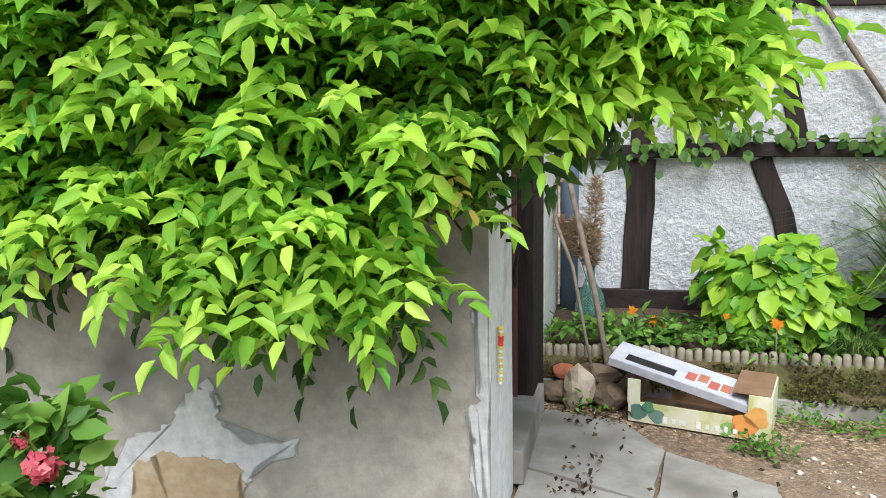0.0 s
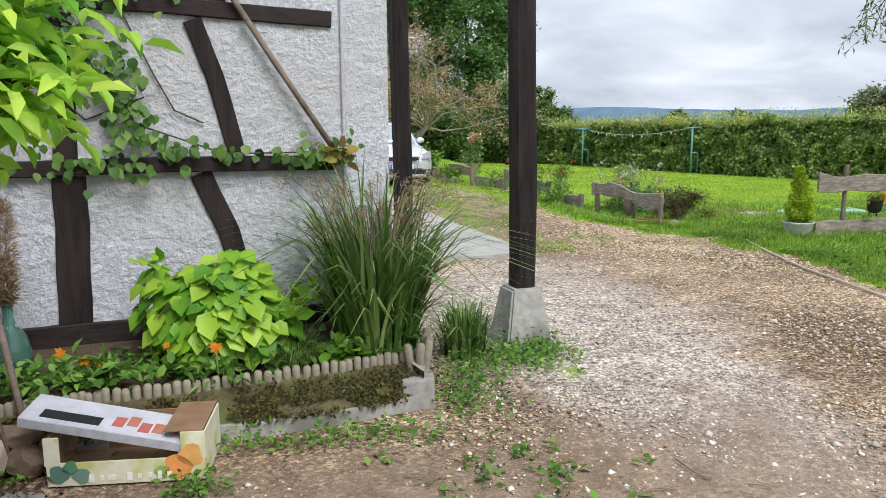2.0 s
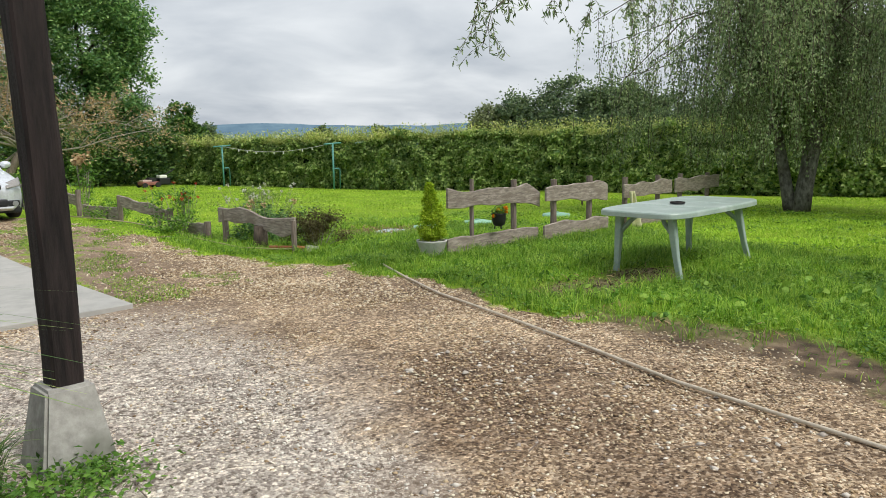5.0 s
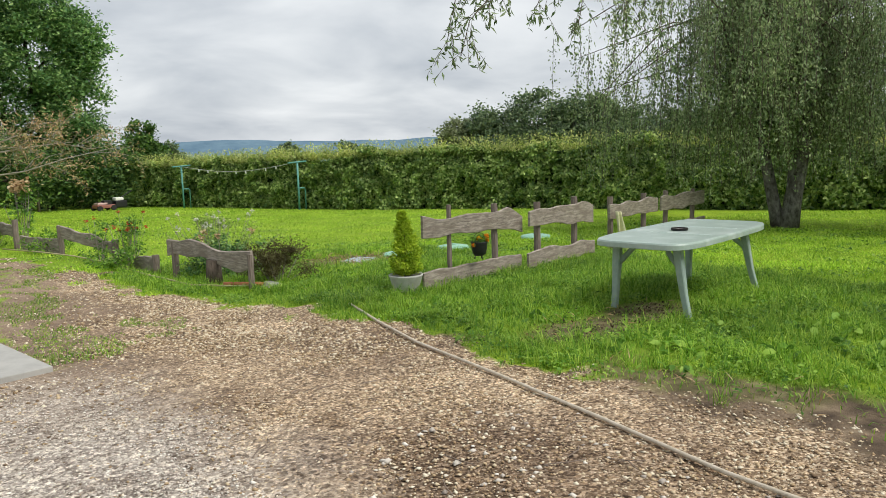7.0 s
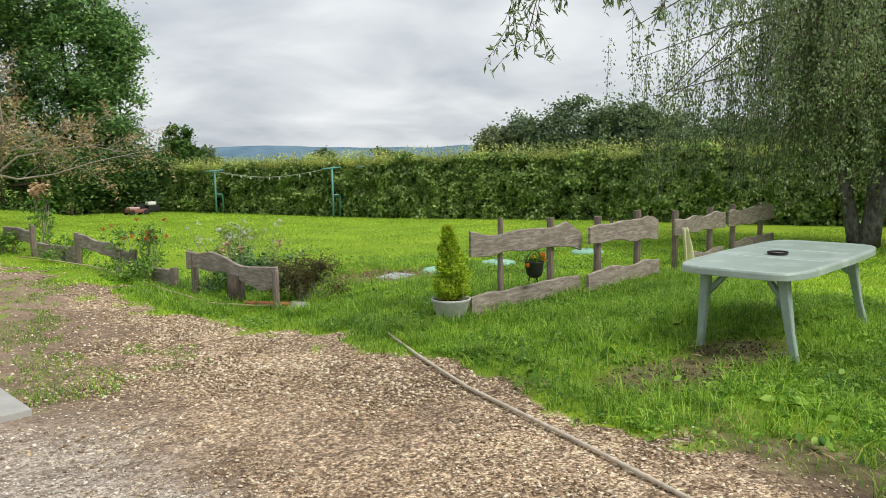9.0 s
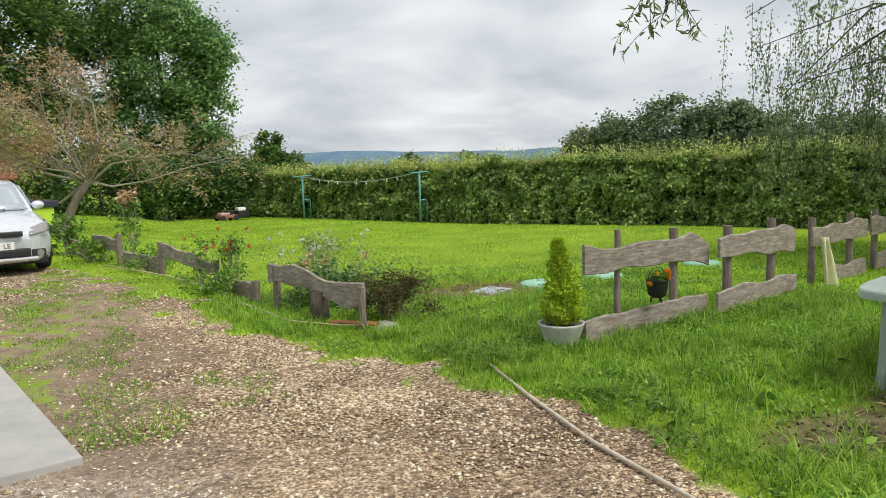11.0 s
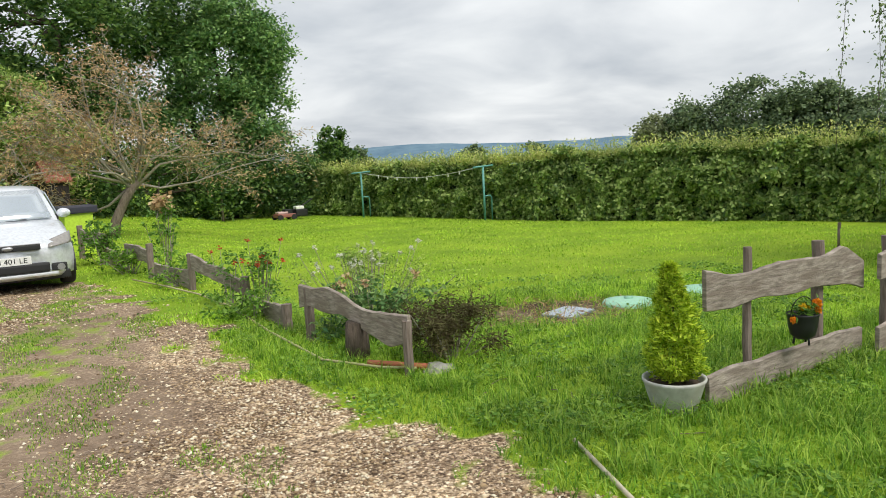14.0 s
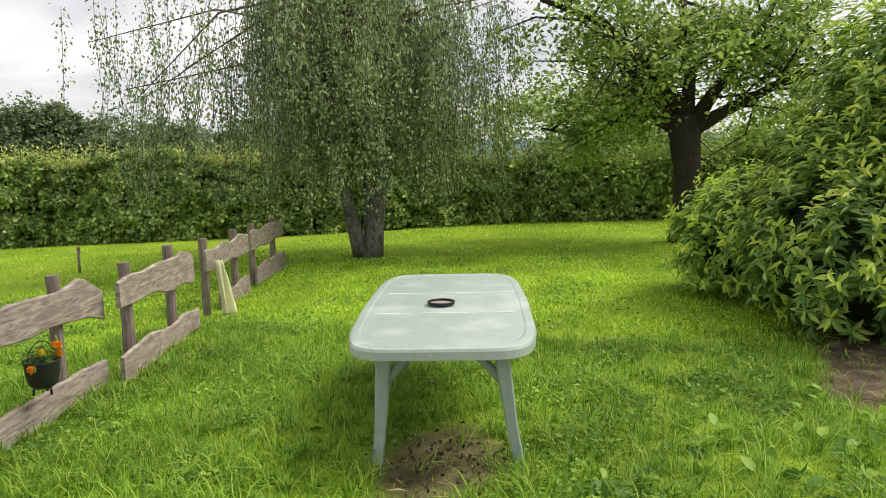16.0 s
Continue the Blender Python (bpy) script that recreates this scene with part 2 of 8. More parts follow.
def ground(x, y):
    """Height of the land: level by the house, falling away across the lawn."""
    u = 0.6 * np.asarray(x, float) + 0.8 * np.asarray(y, float)
    z = -0.0215 * np.clip(u - 10.5, 0, 26) * smooth(-1, 4, x)
    z = z + 0.055 * (1 - smooth(0.45, 1.0, np.hypot((np.asarray(x, float) - 6.9) / 3.6, (np.asarray(y, float) - 9.9) / 3.0)))
    return z + 0.15 * smooth(10, 15, y) * (1 - smooth(2.4, 4.2, x))


def gz(x, y):
    return float(ground(x, y))


def arr_obj(name, verts, faces, mat, parent=None, label="", kind="", shade=False):
    me = bpy.data.meshes.new(name)
    v = np.asarray(verts, np.float32).reshape(-1, 3)
    if isinstance(faces, np.ndarray):
        n, k = faces.shape
        me.vertices.add(len(v)); me.vertices.foreach_set("co", v.ravel())
        me.loops.add(n * k); me.loops.foreach_set("vertex_index", faces.astype(np.int32).ravel())
        me.polygons.add(n); me.polygons.foreach_set("loop_start", np.arange(0, n * k, k, dtype=np.int32))
        me.update(calc_edges=True)
    else:
        me.from_pydata([tuple(map(float, p)) for p in v], [], faces)
    if shade:
        me.polygons.foreach_set("use_smooth", [True] * len(me.polygons))
    me.materials.append(mat)
    ob = new(name, me)
    if parent:
        ob.parent = parent
    return tagged(ob, label, kind=kind)


def part(name, bm, mat, parent=None, label="", shade=False, kind=""):
    me = bpy.data.meshes.new(name)
    bm.normal_update()
    bm.to_mesh(me)
    bm.free()
    if shade:
        me.polygons.foreach_set("use_smooth", [True] * len(me.polygons))
    me.materials.append(mat)
    ob = new(name, me)
    if parent:
        ob.parent = parent
    return tagged(ob, label, kind=kind)


def thing(name, m, label, category, group=""):
    ob = new(name)
    ob.matrix_world = m
    return tagged(ob, label, category, group)


def bbox(bm, cx, cy, cz, sx, sy, sz, m=None, bevel=0.0):
    r = bmesh.ops.create_cube(bm, size=1.0)
    vs = r["verts"]
    for v in vs:
        v.co = Vector((cx + v.co.x * sx, cy + v.co.y * sy, cz + v.co.z * sz))
    if bevel:
        es = list({e for v in vs for e in v.link_edges})
        r2 = bmesh.ops.bevel(bm, geom=es, offset=bevel, segments=2, affect="EDGES", profile=0.7)
        vs = list({v for f in r2["faces"] for v in f.verts} | {v for v in vs if v.is_valid})
    if m is not None:
        for v in vs:
            v.co = m @ v.co
    return vs


def boxpart(name, c, s, mat, parent=None, label="", bevel=0.004, kind="", m=None):
    bm = bmesh.new()
    bbox(bm, *c, *s, m=m, bevel=bevel)
    return part(name, bm, mat, parent, label, kind=kind)


def tube(bm, pts, radii, seg=8, cap=True):
    """A round bar through points, with a radius at each."""
    pts = [Vector(p) for p in pts]
    rings = []
    side = None
    for i, p in enumerate(pts):
        d = (pts[min(i + 1, len(pts) - 1)] - pts[max(i - 1, 0)]).normalized()
        if side is None:
            side = d.orthogonal().normalized()
        side = (side - d * side.dot(d)).normalized()
        up = d.cross(side)
        r = radii[i] if isinstance(radii, (list, tuple)) else radii
        rings.append([bm.verts.new(p + side * (r * math.cos(6.2832 * k / seg)) + up * (r * math.sin(6.2832 * k / seg))) for k in range(seg)])
    for a, b in zip(rings, rings[1:]):
        for k in range(seg):
            bm.faces.new((a[k], a[(k + 1) % seg], b[(k + 1) % seg], b[k]))
    if cap:
        bm.faces.new(rings[0][::-1]); bm.faces.new(rings[-1])


def tubepart(name, pts, radii, mat, parent=None, label="", seg=8, kind=""):
    bm = bmesh.new()
    tube(bm, pts, radii, seg)
    return part(name, bm, mat, parent, label, shade=True, kind=kind)


def lathe(bm, prof, seg=20, c=(0, 0, 0)):
    rings = [[bm.verts.new((c[0] + r * math.cos(6.2832 * k / seg), c[1] + r * math.sin(6.2832 * k / seg), c[2] + z)) for k in range(seg)] for r, z in prof]
    for a, b in zip(rings, rings[1:]):
        for k in range(seg):
            bm.faces.new((a[k], a[(k + 1) % seg], b[(k + 1) % seg], b[k]))
    return rings


RNG = np.random.default_rng(5)


def unit(v):
    return v / np.maximum(np.linalg.norm(v, axis=-1, keepdims=True), 1e-9)


def leaves(name, pts, size, mat, parent=None, label="", aspect=0.45, face=None, along=None, fold=0.25, kind="", spread=0.6, vary=0.35, shape=4):
    """Pointed leaves, one at each point. face: the way they look; along: the way they point."""
    p = np.asarray(pts, float)
    n = len(p)
    f = RNG.normal(size=(n, 3)) * spread + (np.asarray(face, float) if face is not None else np.array([0, 0, 0.9]))
    f = unit(f)
    a = RNG.normal(size=(n, 3)) if along is None else np.asarray(along, float) + RNG.normal(size=(n, 3)) * 0.35
    a = unit(a - f * np.sum(a * f, 1, keepdims=True))
    w = np.cross(f, a)
    s = (np.asarray(size) * (1 + vary * RNG.uniform(-1, 1, n)))[:, None]
    lift = f * s * fold * 0.35
    if shape == 4:
        v = np.stack([p, p + a * s * 0.45 + w * s * aspect * 0.5 + lift, p + a * s, p + a * s * 0.45 - w * s * aspect * 0.5 + lift], 1)
        k = np.arange(n)[:, None] * 4
        faces = np.concatenate([k + np.array([[0, 1, 2]]), k + np.array([[0, 2, 3]])])
    else:
        hw = w * s * aspect * 0.5
        v = np.stack([p, p + a * s * 0.22 + hw * 0.8 + lift, p + a * s * 0.6 + hw * 0.9 + lift, p + a * s - f * s * 0.1,
                      p + a * s * 0.6 - hw * 0.9 + lift, p + a * s * 0.22 - hw * 0.8 + lift, p + a * s * 0.45], 1)
        k = np.arange(n)[:, None] * 7
        faces = np.concatenate([k + np.array([t]) for t in ([0, 1, 6], [1, 2, 6], [2, 3, 6], [3, 4, 6], [4, 5, 6], [5, 0, 6])])
    return arr_obj(name, v, faces, mat, parent, label, kind)


def blades(name, pts, h, width, mat, parent=None, label="", lean=0.35, kind="", curve=0.3, dirs=None):
    """Grass: narrow blades that stand on the points and bend over."""
    p = np.asarray(pts, float)
    n = len(p)
    hh = (h * RNG.uniform(0.5, 1.25, n))[:, None]
    az = RNG.uniform(0, 6.283, n)
    d = np.stack([np.cos(az), np.sin(az), np.zeros(n)], 1) if dirs is None else dirs
    w = np.stack([-d[:, 1], d[:, 0], np.zeros(n)], 1) * (np.asarray(width) * RNG.uniform(0.6, 1.3, n))[:, None] * 0.5
    ln = (lean * RNG.uniform(0.1, 1.6, n))[:, None]
    up = np.array([0, 0, 1.0])
    mid = p + up * hh * 0.55 + d * hh * ln * 0.45
    tip = p + up * hh * (1 - curve * ln) + d * hh * ln * (1 + curve)
    v = np.stack([p - w, p + w, mid + w * 0.8, mid - w * 0.8, tip], 1)
    k = np.arange(n)[:, None] * 5
    faces = np.concatenate([k + np.array([t]) for t in ([0, 1, 2], [0, 2, 3], [3, 2, 4])])
    return arr_obj(name, v, faces, mat, parent, label, kind)


# ---- ground ----
EY = np.array([-60, 3.0, 4.2, 4.7, 5.3, 6.1, 7.05, 8.2, 9.0, 9.9, 10.9, 11.6, 12.9, 14.1, 16.0, 17.2, 18.5, 60])
EX = np.array([5.9, 5.2, 5.3, 5.32, 5.25, 5.15, 4.88, 4.6, 4.3, 4.08, 3.69, 3.2, 2.9, 2.4, 1.7, 1.25, -6, -40])


def lawn_edge(y):
    return np.interp(y, EY, EX)


def noise2(x, y, s, seed=0.0):
    return np.array([noise.noise((a * s + seed, b * s - seed, 0.3 + seed)) for a, b in zip(np.ravel(x), np.ravel(y))]).reshape(np.shape(x))


def blob(x, y, cx, cy, rx, ry, soft=0.35):
    return 1 - smooth(1 - soft, 1 + soft, np.hypot((x - cx) / rx, (y - cy) / ry))


def ground_masks(x, y):
    """How much grass, bare earth and pale chippings lie at each place."""
    nz = noise2(x, y, 0.9, 3.1) * 0.35 + noise2(x, y, 3.5, 7.7) * 0.26
    grass = smooth(-0.22, 0.28, x - lawn_edge(y) + nz * 1.4)
    verge = smooth(0.1, -0.05, np.abs(x - (1.95 - (y - 8.6) * 0.285) - 0.12) - 0.13 + nz * 0.8) * smooth(8.4, 9.2, y)
    mid = smooth(0.2, 0.5, nz * 1.5 + 0.42 * blob(x, y, 1.5, 14.0, 0.45, 3.8))
    west = smooth(1.9, 0.4, x - (1.93 - (y - 8.6) * 0.295)) * smooth(17.5, 18.5, y)
    grass = np.maximum.reduce([grass, verge * 0.42, mid * smooth(9.5, 12.5, y) * 0.38, west])
    for c in ((1.2, 5.0, 0.55, 0.65), (0.25, 3.75, 0.5, 0.16), (0.75, 4.3, 0.25, 0.5), (-0.35, 3.7, 0.5, 0.12), (-0.45, 3.3, 0.2, 0.14)):
        grass = np.maximum(grass, blob(x, y, *c) * (0.05 + nz))
    bare = blob(x + nz, y + nz, 6.2, 12.6, 0.85, 0.75) + 0.9 * blob(x + nz, y, 5.75, 7.1, 0.5, 0.35) + 0.9 * blob(x + nz, y, 6.75, 7.2, 0.5, 0.35)
    bare = bare + blob(x + nz, y, 8.7, 4.95, 0.6, 0.2) + 0.9 * blob(x + nz, y, 5.42, 5.2, 0.42, 1.2) + blob(x, y, 9.9, 4.6, 1.4, 0.5)
    bare = bare + 0.7 * blob(x + nz, y + nz, 5.5, 4.1, 0.35, 0.5)
    bare = np.clip(bare, 0, 1)
    pale = blob(x + nz * 0.8, y + nz, 1.6, 6.4, 1.15, 1.9, 0.5) + blob(x + nz, y, 2.0, 4.4, 0.6, 1.3, 0.6)
    earth = smooth(3.9, 2.7, y + nz - 0.35 * (x + 0.5)) * smooth(3.2, 1.8, x + nz)
    earth = earth + 1.0 * blob(x + nz, y + nz, 1.75, 11.6, 0.75, 3.4, 0.5) + 0.3 * blob(x + nz, y + nz, 2.6, 7.7, 1.5, 0.9, 0.7)
    return np.clip(grass, 0, 1), bare, np.clip(pale, 0, 1), np.clip(earth, 0, 1)


def make_ground():
    def axis(a, b, step, far):
        near = list(np.arange(a, b, step))
        out, d = [], step
        p = b
        while p < far:
            out.append(p); d *= 1.35; p += d
        lo, d, p = [], step, a - step
        while p > -far:
            lo.append(p); d *= 1.35; p -= d
        return np.array(lo[::-1] + near + out + [far])
    xs, ys = axis(-2.5, 11, 0.09, 2500), axis(-0.5, 19, 0.09, 2500)
    X, Y = np.meshgrid(xs, ys)
    Z = ground(X, Y)
    fine = (np.abs(X - 4) < 9) & (np.abs(Y - 9) < 12)
    Z = Z + np.where(fine, noise2(X, Y, 1.6, 1.0) * 0.012, 0)
    g, b, p, e = ground_masks(X, Y)
    Z = Z - 25 * smooth(150, 900, np.hypot(X, Y))
    n, m = X.shape
    v = np.stack([X, Y, Z], -1).reshape(-1, 3)
    i = (np.arange(n - 1)[:, None] * m + np.arange(m - 1)[None, :]).ravel()[:, None]
    ob = arr_obj("ground", v, np.concatenate([i, i + 1, i + m + 1, i + m], 1), M_GROUND, shade=True, kind="structure",
                 label="yard of pale flint gravel turning into a mown green lawn")
    at = ob.data.color_attributes.new("cover", "FLOAT_COLOR", "POINT")
    at.data.foreach_set("color", np.stack([g, b, p, e], -1).astype(np.float32).ravel())
    return ob


def ground_material():
    m, nt, b = mat_new("yard_and_lawn")
    tc = nt.nodes.new("ShaderNodeTexCoord")
    at = nt.nodes.new("ShaderNodeAttribute"); at.attribute_name = "cover"
    sep = nt.nodes.new("ShaderNodeSeparateColor")
    nt.links.new(at.outputs["Color"], sep.inputs[0])
    vor = nd(nt, "TexVoronoi", Scale=75.0)
    vor2 = nd(nt, "TexVoronoi", Scale=42.0)
    ns = nd(nt, "TexNoise", Scale=5.0, Detail=5.0)
    nf = nd(nt, "TexNoise", Scale=160.0, Detail=3.0)
    nb = nd(nt, "TexNoise", Scale=0.7, Detail=4.0)
    for k in (vor, vor2, ns, nf, nb):
        nt.links.new(tc.outputs["Object"], k.inputs["Vector"])
    sc = nt.nodes.new("ShaderNodeSeparateColor"); nt.links.new(vor.outputs["Color"], sc.inputs[0])
    stones = ramp(nt, sc.outputs[0], [(0.0, (0.1, 0.07, 0.05)), (0.35, (0.27, 0.2, 0.135)), (0.7, (0.44, 0.35, 0.25)), (1.0, (0.66, 0.57, 0.45))])
    pale = ramp(nt, sc.outputs[1], [(0.0, (0.24, 0.205, 0.18)), (0.5, (0.47, 0.425, 0.38)), (1.0, (0.72, 0.67, 0.6))])
    tone = ramp(nt, nb.outputs["Fac"], [(0.38, (0.6, 0.55, 0.53)), (0.6, (1.15, 1.12, 1.08))])
    stones = mixc(nt, 1.0, stones, tone, "MULTIPLY")
    sc2 = nt.nodes.new("ShaderNodeSeparateColor"); nt.links.new(vor2.outputs["Color"], sc2.inputs[0])
    coarse = ramp(nt, sc2.outputs[0], [(0.0, (0.4, 0.36, 0.33)), (0.3, (0.8, 0.78, 0.76)), (0.7, (1.05, 1.03, 1.0)), (1.0, (1.5, 1.46, 1.4))])
    damp = nd(nt, "TexNoise", Scale=2.6, Detail=7.0, Roughness=0.75)
    nt.links.new(tc.outputs["Object"], damp.inputs["Vector"])
    patchy = ramp(nt, damp.outputs["Fac"], [(0.36, (0.62, 0.58, 0.55)), (0.5, (1.0, 1.0, 1.0)), (0.68, (1.2, 1.18, 1.12))])
    coarse = mixc(nt, 1.0, coarse, patchy, "MULTIPLY")
    stones = mixc(nt, 1.0, stones, coarse, "MULTIPLY")
    pale = mixc(nt, 1.0, pale, coarse, "MULTIPLY")
    col = mixc(nt, sep.outputs[2], stones, pale)
    earth = ramp(nt, ns.outputs["Fac"], [(0.3, (0.19, 0.135, 0.095)), (0.7, (0.33, 0.25, 0.18))])
    em = nt.nodes.new("ShaderNodeMath"); em.operation = "MULTIPLY"; em.inputs[1].default_value = 0.75
    nt.links.new(at.outputs["Alpha"], em.inputs[0])
    col = mixc(nt, em.outputs[0], col, earth)
    grass = ramp(nt, nf.outputs["Fac"], [(0.3, (0.1, 0.17, 0.012)), (0.7, (0.3, 0.46, 0.028))])
    grass2 = ramp(nt, nb.outputs["Fac"], [(0.35, (0.8, 0.85, 0.75)), (0.65, (1.25, 1.15, 1.1))])
    grass = mixc(nt, 1.0, grass, grass2, "MULTIPLY")
    gm = nt.nodes.new("ShaderNodeMath"); gm.operation = "ADD"
    gn = ramp(nt, ns.outputs["Fac"], [(0.3, (0, 0, 0)), (0.7, (0.5, 0.5, 0.5))])
    nt.links.new(sep.outputs[0], gm.inputs[0]); nt.links.new(gn, gm.inputs[1])
    gf = ramp(nt, gm.outputs[0], [(0.5, (0, 0, 0)), (0.8, (1, 1, 1))])
    col = mixc(nt, gf, col, grass)
    bare = ramp(nt, ns.outputs["Fac"], [(0.3, (0.05, 0.035, 0.025)), (0.55, (0.15, 0.108, 0.072)), (0.75, (0.32, 0.245, 0.165))])
    col = mixc(nt, sep.outputs[1], col, bare)
    nt.links.new(col, b.inputs["Base Color"])
    b.inputs["Roughness"].default_value = 0.9
    b.inputs["Specular IOR Level"].default_value = 0.2
    add = nt.nodes.new("ShaderNodeMath"); add.operation = "ADD"
    nt.links.new(vor.outputs["Distance"], add.inputs[0]); nt.links.new(nf.outputs["Fac"], add.inputs[1])
    inv = nt.nodes.new("ShaderNodeMath"); inv.operation = "MULTIPLY"; inv.inputs[1].default_value = -1.0
    nt.links.new(add.outputs[0], inv.inputs[0])
    bumped(nt, b, inv.outputs[0], 0.7, 0.008)
    return m


M_GROUND = ground_material()
make_ground()

# ---- house walls ----
AB, AS, AA = radians(16.2), radians(107.5), radians(207)
C0 = Vector((-1.08, 2.02, 0))
CB = Vector((-1.83, 4.44, 0))


def frame_at(o, az):
    """Local x runs along a wall, y goes out of its face to the left of x."""
    return Matrix.Translation(o) @ Matrix.Rotation(az, 4, "Z")


FB, FS, FA = frame_at(CB, AB), frame_at(C0, AS), frame_at(C0, AA)
ROOF_H = 3.3


def slab_mesh(name, m, x0, x1, y0, y1, z0, z1, mat, parent=None, label="", kind="structure", bevel=0.0):
    return boxpart(name, ((x0 + x1) / 2, (y0 + y1) / 2, (z0 + z1) / 2), (x1 - x0, y1 - y0, z1 - z0), mat, parent, label, bevel, kind, m)


def rough_panel(name, m, x0, x1, z0, z1, depth, mat, amp, label="", side=-1, step=0.025):
    """A wall with a hand-thrown uneven face; its face looks along side * y."""
    nx, nz_ = max(2, int((x1 - x0) / step)), max(2, int((z1 - z0) / step))
    bm = bmesh.new()
    grid = []
    for i in range(nx + 1):
        row = []
        for j in range(nz_ + 1):
            x, z = x0 + (x1 - x0) * i / nx, z0 + (z1 - z0) * j / nz_
            edge = 0 if i in (0, nx) or j in (0, nz_) else 1
            d = amp * edge * (noise.noise((x * 14, z * 14, 1.7)) + 0.7 * noise.noise((x * 31, z * 31, 4.2)) + 1.2 * noise.noise((x * 3, z * 3, 9.0)))
            row.append(bm.verts.new(m @ Vector((x, side * d, z))))
        grid.append(row)
    for i in range(nx):
        for j in range(nz_):
            q = (grid[i][j], grid[i + 1][j], grid[i + 1][j + 1], grid[i][j + 1])
            bm.faces.new(q if side < 0 else q[::-1])
    ring = [grid[i][0] for i in range(nx + 1)] + [grid[nx][j] for j in range(1, nz_ + 1)] + [grid[i][nz_] for i in range(nx - 1, -1, -1)] + [grid[0][j] for j in range(nz_ - 1, 0, -1)]
    inv = m.inverted()
    back = []
    for v in ring:
        q = inv @ v.co
        back.append(bm.verts.new(m @ Vector((q.x, -side * depth, q.z))))
    for k in range(len(ring)):
        a, b_ = ring[k], ring[(k + 1) % len(ring)]
        c, d_ = back[(k + 1) % len(ring)], back[k]
        bm.faces.new((d_, c, b_, a) if side < 0 else (a, b_, c, d_))
    bm.faces.new(back[::-1] if side > 0 else back)
    bmesh.ops.recalc_face_normals(bm, faces=bm.faces)
    return part(name, bm, mat, None, label, kind="structure")


wall_b = rough_panel("wall_gable", FB, 0.0, 2.28, 0.0, ROOF_H, 0.3, M_OLDWHITE, 0.006, "white roughcast infill wall between dark oak timbers")


def timber(m, pts, w, mat=M_TIMBER, parent=None, proud=0.02, label="", name="timber"):
    """A hand-hewn timber in the wall's plane through (x, z) points, slightly crooked."""
    bm = bmesh.new()
    rings = []
    dense = []
    for (a, b_) in zip(pts, pts[1:]):
        for k in range(6):
            dense.append((a[0] + (b_[0] - a[0]) * k / 6, a[1] + (b_[1] - a[1]) * k / 6))
    dense.append(pts[-1])
    for i, (x, z) in enumerate(dense):
        n0, n1 = dense[max(i - 1, 0)], dense[min(i + 1, len(dense) - 1)]
        t = Vector((n1[0] - n0[0], n1[1] - n0[1])).normalized()
        n = Vector((-t.y, t.x))
        j = 1 + 0.1 * noise.noise((x * 5, z * 5, 2))
        a = Vector((x, z)) + n * w * 0.5 * j
        b_ = Vector((x, z)) - n * w * 0.5 * (2 - j)
        pr = proud + 0.004 * noise.noise((x * 7, z * 7, 5))
        e = 0.006
        ai, bi = a - n * e, b_ + n * e
        rings.append([bm.verts.new(m @ Vector(q)) for q in ((a.x, 0.1, a.y), (a.x, -pr + e, a.y), (ai.x, -pr, ai.y), (bi.x, -pr, bi.y), (b_.x, -pr + e, b_.y), (b_.x, 0.1, b_.y))])
    for r0, r1 in zip(rings, rings[1:]):
        for k in range(6):
            bm.faces.new((r0[k], r0[(k + 1) % 6], r1[(k + 1) % 6], r1[k]))
    bm.faces.new(rings[0]); bm.faces.new(rings[-1][::-1])
    bmesh.ops.recalc_face_normals(bm, faces=bm.faces)
    return part(name, bm, mat, parent, label)


timber(FB, [(0.005, 0.30), (1.05, 0.31)], 0.17, M_BEAM, wall_b, 0.03, "dark oak sill beam", "sill_beam")
timber(FB, [(1.3, 0.31), (2.2, 0.33)], 0.12, M_BEAM, wall_b, 0.022, "", "sill_beam")
timber(FB, [(0.47, 0.39), (0.5, 1.2)], 0.17, M_TIMBER, wall_b, 0.02)
timber(FB, [(0.49, 1.28), (0.51, 2.05)], 0.12, M_TIMBER, wall_b, 0.02)
timber(FB, [(1.4, 0.5), (1.31, 0.85), (1.17, 1.2)], 0.12, M_TIMBER, wall_b, 0.02)
timber(FB, [(1.38, 1.3), (1.27, 1.75), (1.17, 2.04)], 0.1, M_TIMBER, wall_b, 0.02)
timber(FB, [(1.3, 2.13), (1.36, 2.5), (1.38, 3.1)], 0.09, M_TIMBER, wall_b, 0.02)
timber(FB, [(0.02, 1.24), (1.0, 1.255), (1.94, 1.245)], 0.085, M_BEAM, wall_b, 0.05, "", "rail_beam")
timber(FB, [(0.02, 2.12), (1.0, 2.11), (1.94, 2.07)], 0.09, M_BEAM, wall_b, 0.025, "", "rail_beam")
tubepart("conduit", [FB @ Vector((2.0, -0.012, z)) for z in (0.4, 1.2, 2.2, 3.2)], 0.012, M_OLDWHITE, wall_b, "white painted cable conduit")
# terracotta brick under the sill
boxpart("brick", (1.22, -0.01, 0.3), (0.13, 0.06, 0.06), M_TERRA, wall_b, "bare red brick", 0.004, m=FB)

